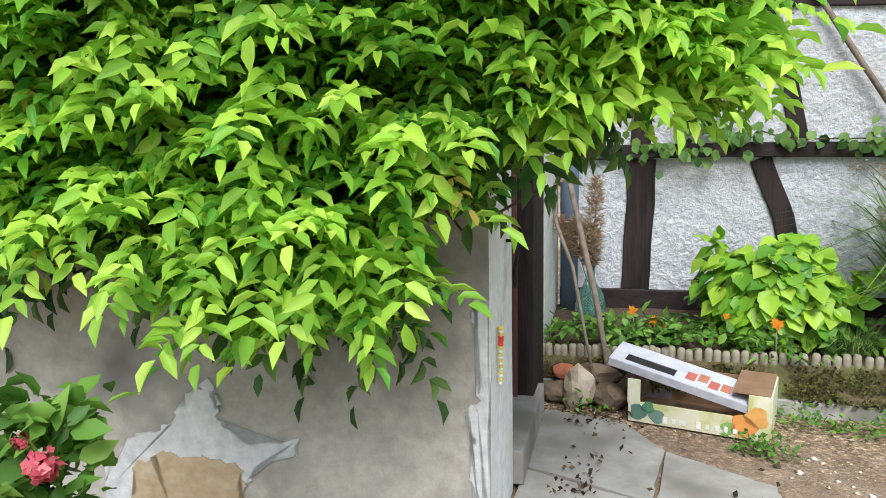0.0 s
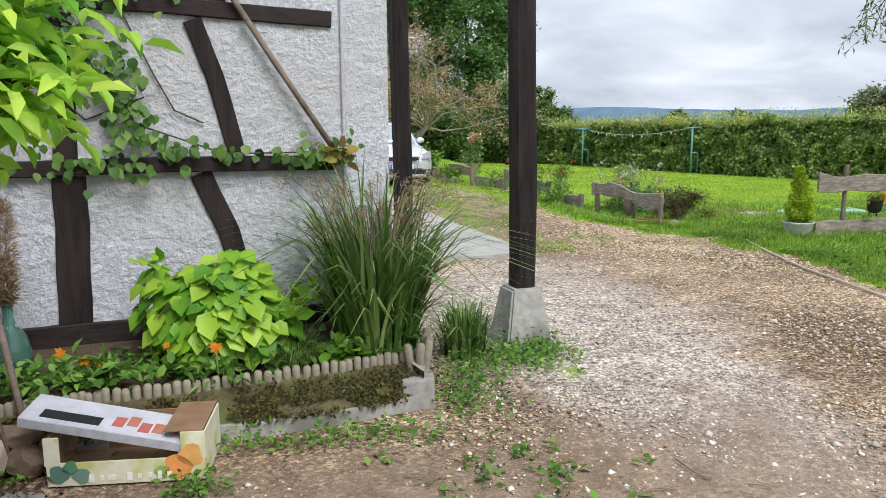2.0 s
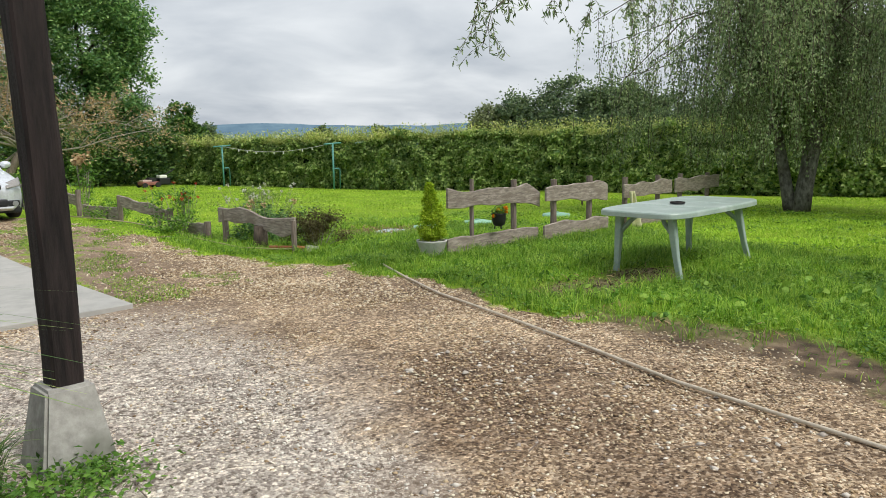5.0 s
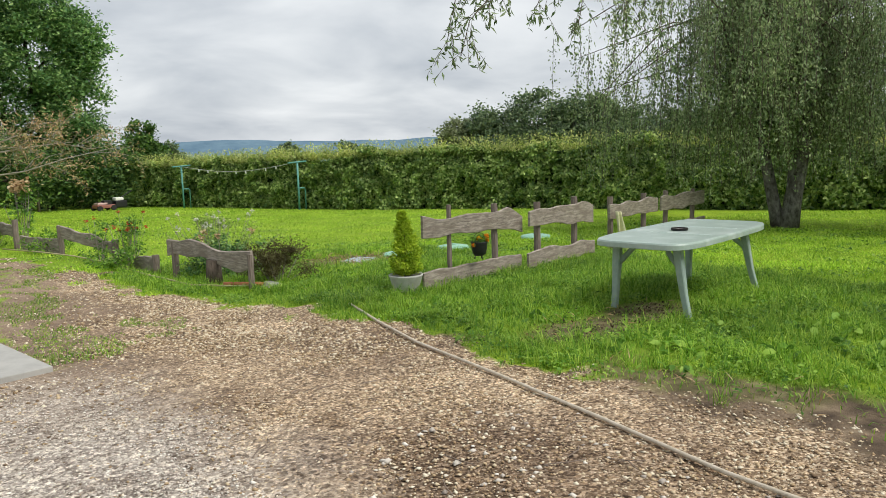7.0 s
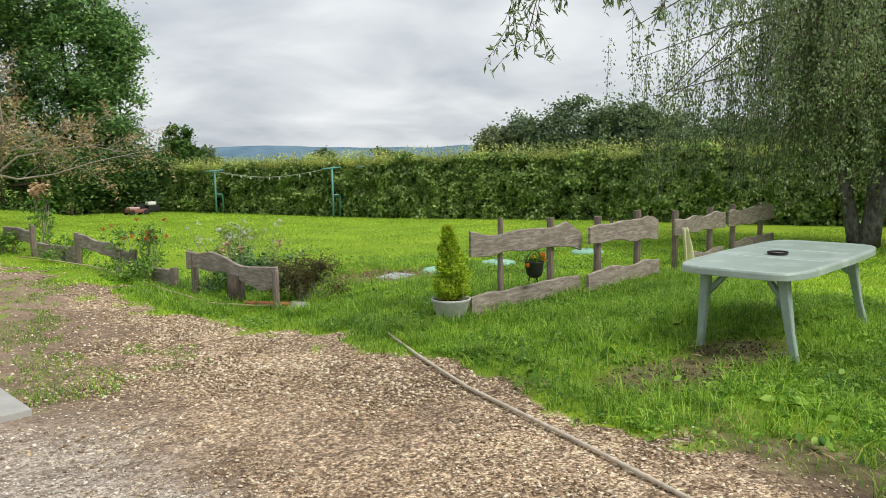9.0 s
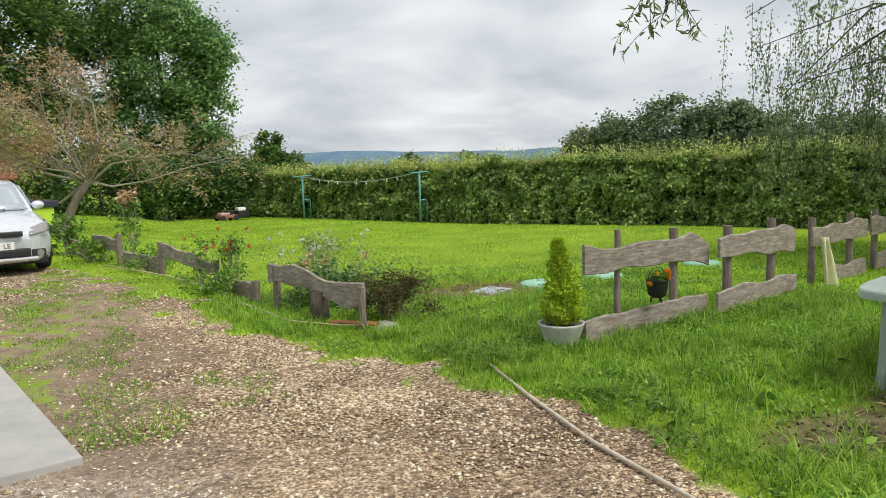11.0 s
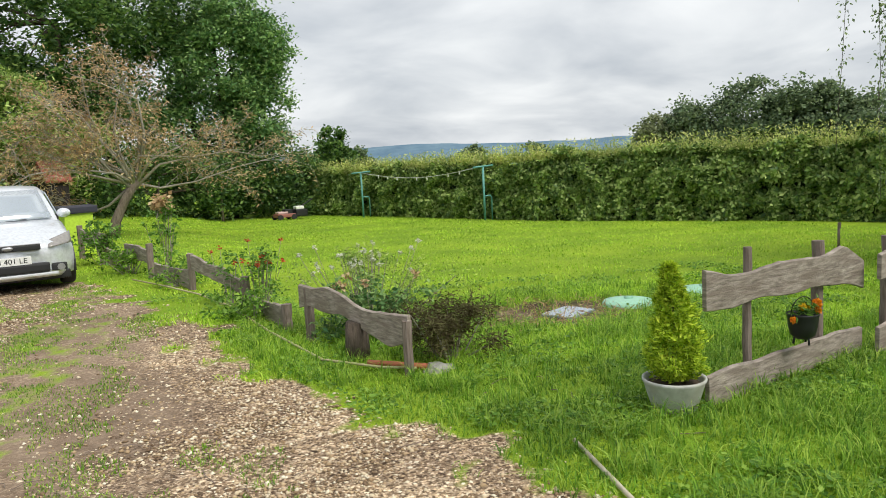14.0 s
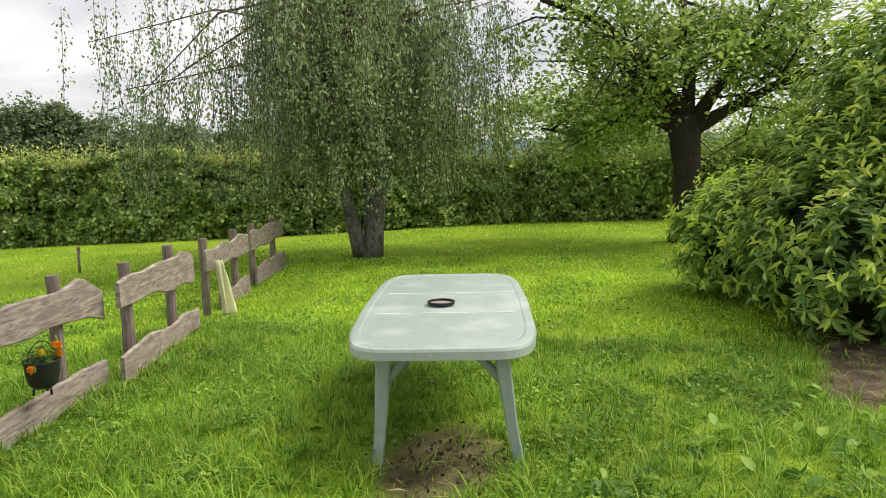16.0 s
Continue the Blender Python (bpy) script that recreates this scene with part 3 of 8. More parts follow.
wall_s1 = slab_mesh("wall_side", FS, 0.0, 0.5, 0.0, 0.3, 0, ROOF_H, M_WHITEPAINT, label="limewashed wall corner beside the door", bevel=0.012)
wall_s2 = slab_mesh("wall_side", FS, 1.56, 2.53, 0.0, 0.3, 0, ROOF_H, M_WHITEPAINT, label="white limewashed return wall", bevel=0.006)
wall_s3 = slab_mesh("wall_side", FS, 0.502, 1.558, 0.01, 0.3, 2.2, ROOF_H, M_WHITEPAINT, label="limewashed wall over the door")
wall_a = rough_panel("wall_front", FA, 0.0, 4.5, 0.0, ROOF_H, 0.3, M_RENDER, 0.004, "old grey lime render with damp stains and bare white patches", side=1, step=0.03)
# ---- porch posts, slabs, door ----
def prism(bm, quad_bottom, quad_top):
    a = [bm.verts.new(p) for p in quad_bottom]
    b = [bm.verts.new(p) for p in quad_top]
    bm.faces.new(a[::-1]); bm.faces.new(b)
    for k in range(4):
        bm.faces.new((a[k], a[(k + 1) % 4], b[(k + 1) % 4], b[k]))


def hewn_post(parent, h0, h1, w, mat, lean=(0, 0), label=""):
    bm = bmesh.new()
    n = 14
    rings = []
    for i in range(n + 1):
        z = h0 + (h1 - h0) * i / n
        c = [(-1, -.8), (-.8, -1), (.8, -1), (1, -.8), (1, .8), (.8, 1), (-.8, 1), (-1, .8)]
        rings.append([bm.verts.new((x * w / 2 * (1 + .1 * noise.noise((k, z * 2.2, 3.3))) + lean[0] * (z - h0) + .012 * math.sin(z * 2.1), y * w / 2 * (1 + .1 * noise.noise((k, z * 2.2, 8.3))) + lean[1] * (z - h0), z)) for k, (x, y) in enumerate(c)])
    for a, b in zip(rings, rings[1:]):
        for k in range(8):
            bm.faces.new((a[k], a[(k + 1) % 8], b[(k + 1) % 8], b[k]))
    bm.faces.new(rings[0][::-1]); bm.faces.new(rings[-1])
    return part("post", bm, mat, parent, label)


def plinth(parent, w0, w1, h):
    bm = bmesh.new()
    prism(bm, [(-w0, -w0, -.05), (w0, -w0, -.05), (w0, w0, -.05), (-w0, w0, -.05)], [(-w1, -w1, h), (w1, -w1, h), (w1, w1, h), (-w1, w1, h)])
    bmesh.ops.bevel(bm, geom=list(bm.edges), offset=0.014, segments=2, affect="EDGES")
    return part("plinth", bm, M_CONC, parent, "tapered grey concrete pad")


for x, y, ln in ((1.235, 5.34, (-0.004, 0.0)), (0.46, 7.25, (0, 0))):
    t_ = thing("porch_post", pose(x, y, 0, 0, 0, 16), "dark hewn oak porch post on a tapered concrete pad", "post", "porch posts")
    plinth(t_, 0.175, 0.105, 0.385)
    hewn_post(t_, 0.375, ROOF_H, 0.145, M_TIMBER, ln)
slab_mesh("trim_wall_plate", pose(1.235, 5.34, 0, 0, 0, 110), 0.08, 1.97, -0.07, 0.07, ROOF_H - 0.16, ROOF_H, M_BEAM, label="dark oak beam between the porch posts", bevel=0.008)

FSL = Matrix.Translation((1.95, 8.62, 0)) @ Matrix.Rotation(radians(16.2), 4, "Z")
for y0, y1, h0, rise in ((0.0, 2.85, 0.045, 0.5), (2.865, 5.4, 0.07, 2.1), (5.415, 8.2, 0.163, 0.6)):
    boxpart("pavement_slab", (-1.6, (y1 - y0) / 2, -0.07), (3.2, y1 - y0, 0.14), M_SLAB, None, "pale cast concrete paving bay beside the gravel", 0.008, "structure", FSL @ pose(0, y0, h0, rise, 0, 0))

# cracked apron in front of the door: separate plates with open joints
APR = [[(-3.6, 0.6), (-0.98, 1.15), (-0.93, 2.12), (-3.7, 2.3)],
       [(-1.10, 2.15), (-0.62, 2.0), (-0.72, 2.62), (-1.27, 2.66)],
       [(-0.61, 2.0), (-0.2, 2.1), (-0.28, 2.72), (-0.71, 2.62)],
       [(-1.28, 2.68), (-0.72, 2.64), (-0.8, 3.1), (-1.08, 3.33), (-1.44, 3.3)],
       [(-0.71, 2.64), (-0.28, 2.74), (-0.33, 2.98), (-0.79, 3.09)]]
for pts in APR:
    bm = bmesh.new()
    dense = []
    for a, b in zip(pts, pts[1:] + pts[:1]):
        for k in range(6):
            f = k / 6
            j = 0.018 * noise.noise((a[0] * 5 + f * 3, a[1] * 5, 1))
            dense.append((a[0] + (b[0] - a[0]) * f + j, a[1] + (b[1] - a[1]) * f + j))
    top = [bm.verts.new((x, y, 0.022)) for x, y in dense]
    low = [bm.verts.new((x, y, -0.05)) for x, y in dense]
    bm.faces.new(top)
    for k in range(len(top)):
        bm.faces.new((top[k - 1], low[k - 1], low[k], top[k]))
    bmesh.ops.recalc_face_normals(bm, faces=bm.faces)
    part("pavement_apron", bm, M_APRON, None, "cracked old grey concrete before the door", kind="structure")

# door in the side wall
door = thing("door_side", FS, "dark brown weathered plank door standing in its frame", "door")
door["kind"] = "structure"
boxpart("door_frame", (1.33, 0.09, 1.12), (0.44, 0.2, 2.2), M_TIMBER, door, "thick dark oak jamb", 0.01)
boxpart("door_frame", (0.55, 0.14, 1.15), (0.08, 0.12, 2.1), M_TIMBER, door, "", 0.006)
boxpart("door_frame", (0.9, 0.12, 2.13), (0.5, 0.14, 0.12), M_TIMBER, door, "", 0.006)
for k in range(4):
    boxpart("door_plank", (0.655 + 0.115 * k, 0.17, 1.12), (0.11, 0.03, 1.9), M_BEAM if k != 1 else M_POSTWOOD, door, "", 0.004)
boxpart("door_sill", (0.9, 0.06, 0.1), (0.8, 0.2, 0.14), M_APRON, door, "worn stone sill", 0.01)
boxpart("door_rust_strip", (1.1, 0.075, 0.8), (0.03, 0.02, 1.3), plain("rusty_paint", (0.12, 0.04, 0.04), 0.7), door, "rusty iron strip", 0.003)

ring = thing("hook_and_ring", FS @ Matrix.Translation((0.34, -0.012, 0.93)), "black iron hook with a hanging ring on the limewashed wall", "hook")
bm = bmesh.new()
tube(bm, [(0, 0.01, 0.1), (0, -0.02, 0.1), (0, -0.03, 0.05), (0, -0.02, 0.0)], 0.007, 6)
part("hook", bm, M_IRON, ring, shade=True)
bm = bmesh.new()
tube(bm, [(0.02 * math.sin(a), -0.02 + 0.006 * math.sin(a), -0.03 + 0.04 * math.cos(a)) for a in np.linspace(0, 6.283, 15)], 0.005, 6, False)
part("ring", bm, M_IRON, ring, shade=True)

toy = thing("striped_charm", FS @ Matrix.Translation((0.13, -0.014, 0.68)), "yellow, white and red striped beaded charm hung on the wall", "ornament")
cols = [plain("charm_yellow", (0.75, 0.6, 0.08), 0.5), plain("charm_white", (0.75, 0.75, 0.65), 0.5), plain("charm_red", (0.7, 0.06, 0.03), 0.5)]
for k in range(18):
    z = 0.09 - 0.011 * k
    bm = bmesh.new()
    bmesh.ops.create_uvsphere(bm, u_segments=8, v_segments=5, radius=0.012 if k > 5 else 0.015)
    for v in bm.verts:
        v.co = Vector((v.co.x + 0.008 * math.sin(k * 0.6), v.co.y * 0.7, v.co.z * 0.55 + z))
    part("bead", bm, cols[2] if 2 < k < 6 else cols[k % 2], toy, shade=True)


# bare patches on the front wall
def patch(name, m, pts, mat, proud, label, side=1, parent=None):
    bm = bmesh.new()
    dense = []
    for a, b in zip(pts, pts[1:] + pts[:1]):
        for k in range(8):
            f = k / 8
            dense.append((a[0] + (b[0] - a[0]) * f + 0.035 * noise.noise((a[0] * 30 + f * 5, a[1] * 30, 2)), a[1] + (b[1] - a[1]) * f + 0.035 * noise.noise((a[0] * 30 + f * 5, a[1] * 30, 8))))
    f_ = [bm.verts.new(m @ Vector((x, side * proud, z))) for x, z in dense]
    b_ = [bm.verts.new(m @ Vector((x, side * (proud - 0.02), z))) for x, z in dense]
    bm.faces.new(f_)
    for k in range(len(f_)):
        bm.faces.new((f_[k - 1], b_[k - 1], b_[k], f_[k]))
    bmesh.ops.triangulate(bm, faces=[f for f in bm.faces if len(f.verts) > 4])
    bmesh.ops.recalc_face_normals(bm, faces=bm.faces)
    return part(name, bm, mat, parent, label)


M_PLASTERW = surf("white_plaster", (0.42, 0.43, 0.44), (0.62, 0.62, 0.62), 25, 0.9, 0.8, 0.004)
M_PLASTERO = surf("ochre_plaster", (0.36, 0.26, 0.15), (0.5, 0.4, 0.28), 20, 0.95, 0.9, 0.005)
patch("plaster_patch", FA, [(1.3, 0.33), (1.2, 0.43), (1.06, 0.47), (1.0, 0.58), (0.93, 0.62), (0.88, 0.58), (0.9, 0.5), (0.8, 0.42), (0.72, 0.42), (0.63, 0.44), (0.64, 0.37), (0.74, 0.36), (0.8, 0.3), (0.85, 0.2), (1.28, 0.18)], M_PLASTERW, 0.008, "bare white plaster", parent=wall_a)
patch("plaster_patch", FA, [(1.2, 0.33), (1.1, 0.38), (0.95, 0.36), (0.82, 0.33), (0.84, 0.2), (1.2, 0.16)], M_PLASTERO, 0.012, "bare ochre loam", parent=wall_a)
patch("plaster_patch", FA, [(0.055, 0.05), (0.07, 0.3), (0.05, 0.42), (0.06, 0.52), (0.035, 0.6), (0.025, 0.75), (0.045, 0.85), (0.03, 0.9), (0.004, 0.88), (0.004, 0.05)], M_PLASTERW, 0.008, "bare white plaster", parent=wall_a)

# ---- bed with curb ----
bed = thing("flower_bed", Matrix.Identity(4), "raised flower bed edged with half-round cement logs along the timbered wall", "flower bed")
TOPL = [(-1.72, 3.5), (-1.3, 3.68), (-0.96, 3.8), (-0.47, 3.94), (0.05, 4.14), (0.5, 4.32)]
FOOTL = [(-1.72, 3.55), (-1.3, 3.66), (-0.9, 3.78), (-0.4, 3.84), (0.12, 3.98), (0.5, 4.16)]
BACK = [(-1.85, 4.4), (-1.4, 4.54), (-0.9, 4.68), (-0.4, 4.82), (0.1, 4.96), (0.42, 5.05)]


def strip(bm, lines, n=24):
    rows = []
    for ln in lines:
        xs = np.linspace(0, len(ln) - 1, n)
        rows.append([bm.verts.new((np.interp(t, range(len(ln)), [p[0] for p in ln]), np.interp(t, range(len(ln)), [p[1] for p in ln]),
                                   np.interp(t, range(len(ln)), [p[2] for p in ln]) + 0.012 * noise.noise((t * 2, len(rows), 3)))) for t in xs])
    for a, b in zip(rows, rows[1:]):
        for k in range(n - 1):
            bm.faces.new((a[k], a[k + 1], b[k + 1], b[k]))


bm = bmesh.new()
strip(bm, [[(x, y, 0.2) for x, y in TOPL], [(x, y + 0.3, 0.26) for x, y in TOPL], [(x, y + 0.02, 0.27) for x, y in BACK]])
part("soil", bm, M_SOIL, bed, "dark garden soil", shade=True)
bm = bmesh.new()
strip(bm, [[(x, y - 0.03, -0.04) for x, y in FOOTL], [(x, y - 0.03, 0.075) for x, y in FOOTL], [(x, y + 0.0, 0.078) for x, y in FOOTL]])
part("footing", bm, M_CONC, bed, "mossy cement footing")
bm = bmesh.new()
strip(bm, [[(x, y - 0.01, 0.076) for x, y in FOOTL], [(x, y - 0.035, 0.16) for x, y in TOPL], [(x, y - 0.028, 0.215) for x, y in TOPL], [(x, y + 0.0, 0.222) for x, y in TOPL]])
part("moss_bank", bm, surf("moss_bank", (0.07, 0.055, 0.03), (0.17, 0.14, 0.07), 40, 1.0, 1.0, 0.02, (0.13, 0.15, 0.05), 5), bed, "bank of brown moss and soil", shade=True)
bm = bmesh.new()
strip(bm, [[(0.53, 4.14, -.04), (0.6, 4.6, -.04), (0.44, 5.06, -.04)], [(0.53, 4.16, .2), (0.58, 4.6, .2), (0.43, 5.06, .2)], [(0.4, 4.3, .25), (0.45, 4.6, .26), (0.4, 5.0, .26)]], 8)
part("footing", bm, M_CONC, bed, "mossy cement footing")
M_LOG = surf("cement_log", (0.2, 0.175, 0.125), (0.38, 0.35, 0.27), 22, 0.9, 0.6, 0.004, (0.22, 0.2, 0.13), 5)
bm = bmesh.new()
lathe(bm, [(0.019, 0.0), (0.021, 0.1), (0.019, 0.118), (0.012, 0.125), (0.0005, 0.126)], 9)
log0 = part("edging_log", bm, M_LOG, bed, shade=True)
log_me = log0.data
bpy.data.objects.remove(log0)
tl_len = 58
for k in range(tl_len):
    t = k / (tl_len - 1) * (len(TOPL) - 1)
    x, y = np.interp(t, range(6), [p[0] for p in TOPL]), np.interp(t, range(6), [p[1] for p in TOPL])
    o = new("edging_log", log_me)
    o.parent = bed
    o.matrix_basis = pose(x, y - 0.005, 0.15 + 0.006 * math.sin(k * 1.7), random.uniform(-3, 3), random.uniform(-3, 3), 0)
for k, (x, y, rx, ry) in enumerate(((0.47, 4.26, 6, -8), (0.505, 4.255, 3, 4), (0.535, 4.27, -4, 9), (0.52, 4.33, 2, 14), (0.55, 4.38, -3, 6), (0.54, 4.45, 4, 2), (0.55, 4.53, -6, 3))):
    o = new("edging_log", log_me)
    o.parent = bed
    o.matrix_basis = pose(x, y, 0.14, rx, ry, 0) @ Matrix.Diagonal((1.15, 1.15, 1.5, 1))
boxpart("corner_block", (0.5, 4.2, 0.06), (0.17, 0.12, 0.2), M_CONC, bed, "broken cement corner block", 0.012)
# moss and thyme hanging over the front
pp = []
for _ in range(5200):
    t = random.uniform(0.9, 5)
    f = random.random() ** 0.8
    x0_, y0_ = np.interp(t, range(6), [p[0] for p in TOPL]), np.interp(t, range(6), [p[1] for p in TOPL])
    x1_, y1_ = np.interp(t, range(6), [p[0] for p in FOOTL]), np.interp(t, range(6), [p[1] for p in FOOTL])
    if noise.noise((t * 2.5, f * 2, 4)) > -0.18:
        pp.append((x0_ + (x1_ - x0_) * f, y0_ - 0.035 + (y1_ - y0_ + 0.0) * f - 0.01, 0.205 - 0.13 * f + random.uniform(-.01, .02)))
leaves("creeping_thyme", pp, 0.022, L_MOSS, bed, "brown-green creeping thyme", aspect=0.6, face=(0, -0.6, 0.5), kind="stuff")


def rock(name, x, y, z, sx, sy, sz, seed, label, parent=None, mat=M_ROCK):
    bm = bmesh.new()
    bmesh.ops.create_icosphere(bm, subdivisions=2, radius=1)
    for v in bm.verts:
        d = 1 + 0.45 * noise.noise(v.co * 1.1 + Vector((seed, 0, 0))) + 0.12 * noise.noise(v.co * 3 + Vector((0, seed, 0)))
        v.co = Vector((x + v.co.x * sx * d, y + v.co.y * sy * d, z + v.co.z * sz * d))
    return tagged(part(name, bm, mat, parent, label), category="" if parent else "stone")


M_ROCKD = surf("dark_rock", (0.12, 0.085, 0.06), (0.27, 0.2, 0.14), 8, 0.95, 0.9, 0.02)
rock("stone", -1.33, 3.46, 0.1, 0.085, 0.07, 0.125, 1.0, "tall ochre flint stone leaning against the bed")
rock("stone", -1.2, 3.52, 0.07, 0.1, 0.07, 0.07, 2.0, "rough brown stone in the pile by the bed", mat=M_ROCKD)
rock("stone", -1.45, 3.5, 0.05, 0.07, 0.07, 0.06, 3.0, "rough brown stone in the pile by the bed", mat=M_ROCKD)
rock("stone", -1.27, 3.58, 0.15, 0.12, 0.06, 0.05, 4.0, "flat brown stone on top of the pile", mat=M_ROCKD)
rock("stone", -1.08, 3.58, 0.12, 0.07, 0.05, 0.06, 5.0, "rough brown stone in the pile by the bed", mat=M_ROCKD)
rock("stone", -1.43, 3.56, 0.14, 0.08, 0.05, 0.04, 6.0, "reddish brown stone in the pile", mat=M_TERRA)

# downpipe in the corner
M_PIPE = surf("blue_grey_pipe", (0.13, 0.17, 0.25), (0.2, 0.25, 0.34), 5, 0.5, 0.1, 0.001)
dp = thing("downpipe", FB @ Matrix.Translation((0.07, -0.1, 0)), "blue-grey rain pipe standing in the corner of the walls", "pipe")
tubepart("pipe", [(0, 0, 0.2), (0, 0, 1.5), (0, 0, 3.2)], 0.055, M_PIPE, dp, "", 14)
bm = bmesh.new()
lathe(bm, [(0.056, 0), (0.062, 0.0), (0.062, 0.05), (0.056, 0.05)], 14, (0, 0, 1.9))
part("collar", bm, M_PIPE, dp, shade=True)
boxpart("bracket", (0, 0.05, 1.4), (0.04, 0.08, 0.02), M_IRON, dp, "", 0.002)

# sticks and tools leaning by the door
M_STICK = surf("grey_stick", (0.13, 0.1, 0.08), (0.28, 0.22, 0.18), 20, 0.85, 0.4)
st = thing("walking_stick", Matrix.Identity(4), "thin brown stick with a crooked black tip leaning by the door", "stick")
tubepart("shaft", [(-1.23, 3.5, 0.01), (-1.33, 3.56, 0.35), (-1.44, 3.66, 0.68), (-1.57, 3.76, 0.88), (-1.62, 3.8, 1.02), (-1.6, 3.8, 1.1), (-1.55, 3.8, 1.13)], [0.008, 0.009, 0.01, 0.011, 0.012, 0.012, 0.011], M_STICK, st)
st = thing("broom_handle", Matrix.Identity(4), "long grey wooden handle leaning into the corner", "handle")
tubepart("shaft", [(-1.17, 3.55, 0.01), (-1.33, 3.72, 0.5), (-1.62, 4.0, 1.2), (-1.72, 4.1, 1.45)], [0.015, 0.016, 0.017, 0.017], M_STICK, st)
dg = thing("leaning_pole", FB, "grey wooden pole leaning across the wall above the beam", "pole")
tubepart("shaft", [(1.94, -0.075, 1.3), (1.6, -0.06, 1.82), (1.22, -0.05, 2.42), (1.0, -0.045, 2.75)], 0.017, M_STICK, dg)

# bottle with pampas plumes
bt = thing("bottle_vase", pose(-1.5, 4.1, 0.255), "big green glass demijohn holding dried pampas plumes", "vase")
m_, nt_, b_ = mat_new("green_glass")
b_.inputs["Base Color"].default_value = (0.45, 0.8, 0.7, 1)
b_.inputs["Roughness"].default_value = 0.06
b_.inputs["Transmission Weight"].default_value = 0.9
bm = bmesh.new()
lathe(bm, [(0.001, 0.0), (0.075, 0.0), (0.088, 0.03), (0.09, 0.12), (0.075, 0.19), (0.035, 0.25), (0.024, 0.29), (0.024, 0.345), (0.03, 0.35), (0.03, 0.36), (0.02, 0.36), (0.02, 0.29), (0.07, 0.17), (0.083, 0.1), (0.08, 0.03), (0.001, 0.012)], 20)
part("bottle", bm, m_, bt, "green glass", shade=True)
for (dx, dy, h, w) in ((0.03, 0.0, 0.86, 0.05), (-0.1, 0.03, 0.62, 0.09), (-0.02, -0.03, 0.6, 0.09), (-0.2, 0.0, 0.62, 0.05)):
    tubepart("stem", [(0, 0, 0.2), (dx * 0.3, dy * 0.3, 0.38), (dx, dy, h - 0.1)], 0.003, M_STICK, bt)
    n = 800
    z = RNG.uniform(0.36, h, n)
    f = (z - 0.36) / (h - 0.36)
    r = w * np.sin(np.clip(f, 0, 1) * 2.9 + 0.15) ** 0.7 * RNG.uniform(0, 1, n) ** 0.5 * 0.75
    a = RNG.uniform(0, 6.28, n)
    leaves("plume", np.stack([dx * f ** 0.7 + r * np.cos(a), dy * f + r * np.sin(a), z], 1), 0.045, L_PLUME, bt, "dry beige plume", aspect=0.12, along=np.stack([np.cos(a) * .6, np.sin(a) * .6, np.full(n, 1.0)], 1))

# fruit crate
M_CARD = surf("card_brown", (0.2, 0.12, 0.07), (0.32, 0.2, 0.12), 6, 0.85, 0.1)
M_CARDW = surf("card_printed", (0.6, 0.58, 0.4), (0.76, 0.74, 0.6), 7, 0.7, 0.05, c3=(0.5, 0.5, 0.2), big=8)
crate = thing("fruit_crate", pose(-0.74, 3.58, 0.0, 0, 0, 3), "printed cardboard melon crate with a lid lying aslant in it", "box")
boxpart("bottom", (0, 0, 0.012), (0.62, 0.35, 0.008), M_CARD, crate, "", 0)
boxpart("side", (0, -0.175, 0.06), (0.63, 0.008, 0.1), M_CARDW, crate, "white card printed in yellow and green", 0.001)
boxpart("side", (-0.29, -0.176, 0.16), (0.06, 0.009, 0.12), M_CARDW, crate, "", 0.001)
boxpart("side", (0.27, -0.176, 0.16), (0.1, 0.009, 0.12), M_CARDW, crate, "", 0.001)
boxpart("side", (0, 0.175, 0.1), (0.63, 0.008, 0.18), M_CARD, crate, "", 0.001)
boxpart("side", (-0.313, 0, 0.11), (0.008, 0.34, 0.2), M_CARD, crate, "", 0.001)
boxpart("side", (0.313, 0, 0.11), (0.008, 0.34, 0.2), M_CARDW, crate, "", 0.001)
boxpart("side", (0.23, 0.0, 0.22), (0.16, 0.33, 0.006), M_CARD, crate, "", 0.001, m=pose(0, 0, 0, 0, 0, 0))
for (x, z, r, c) in ((0.2, 0.07, 0.055, (0.75, 0.3, 0.08)), (0.26, 0.12, 0.05, (0.7, 0.36, 0.1)), (-0.27, 0.06, 0.04, (0.1, 0.2, 0.16)), (-0.22, 0.09, 0.03, (0.08, 0.22, 0.12)), (-0.18, 0.05, 0.035, (0.15, 0.25, 0.2)), (0.14, 0.05, 0.03, (0.25, 0.4, 0.1))):
    bm = bmesh.new()
    ctr = [bm.verts.new((x + r * (1 + 0.25 * math.sin(3 * a + x * 40)) * math.cos(a), -0.181, max(0.013, min(0.2, z + r * math.sin(a))))) for a in np.linspace(0, 6.283, 15)[:-1]]
    bm.faces.new(ctr)
    r_ = bmesh.ops.extrude_face_region(bm, geom=list(bm.faces))
    for v in [g_ for g_ in r_["geom"] if isinstance(g_, bmesh.types.BMVert)]:
        v.co.y += 0.0016
    part("print", bm, plain("print_ink", c, 0.7), crate)
M_BAR = plain("print_white", (0.8, 0.8, 0.75), 0.7)
for k, w in enumerate((0.02, 0.014, 0.03, 0.022, 0.016, 0.016, 0.016, 0.02)):
    boxpart("lettering", (-0.14 + 0.04 * k + (0.03 if k > 2 else 0), -0.182, 0.04), (w, 0.002, 0.022 if k % 3 else 0.034), M_BAR, crate, "", 0)
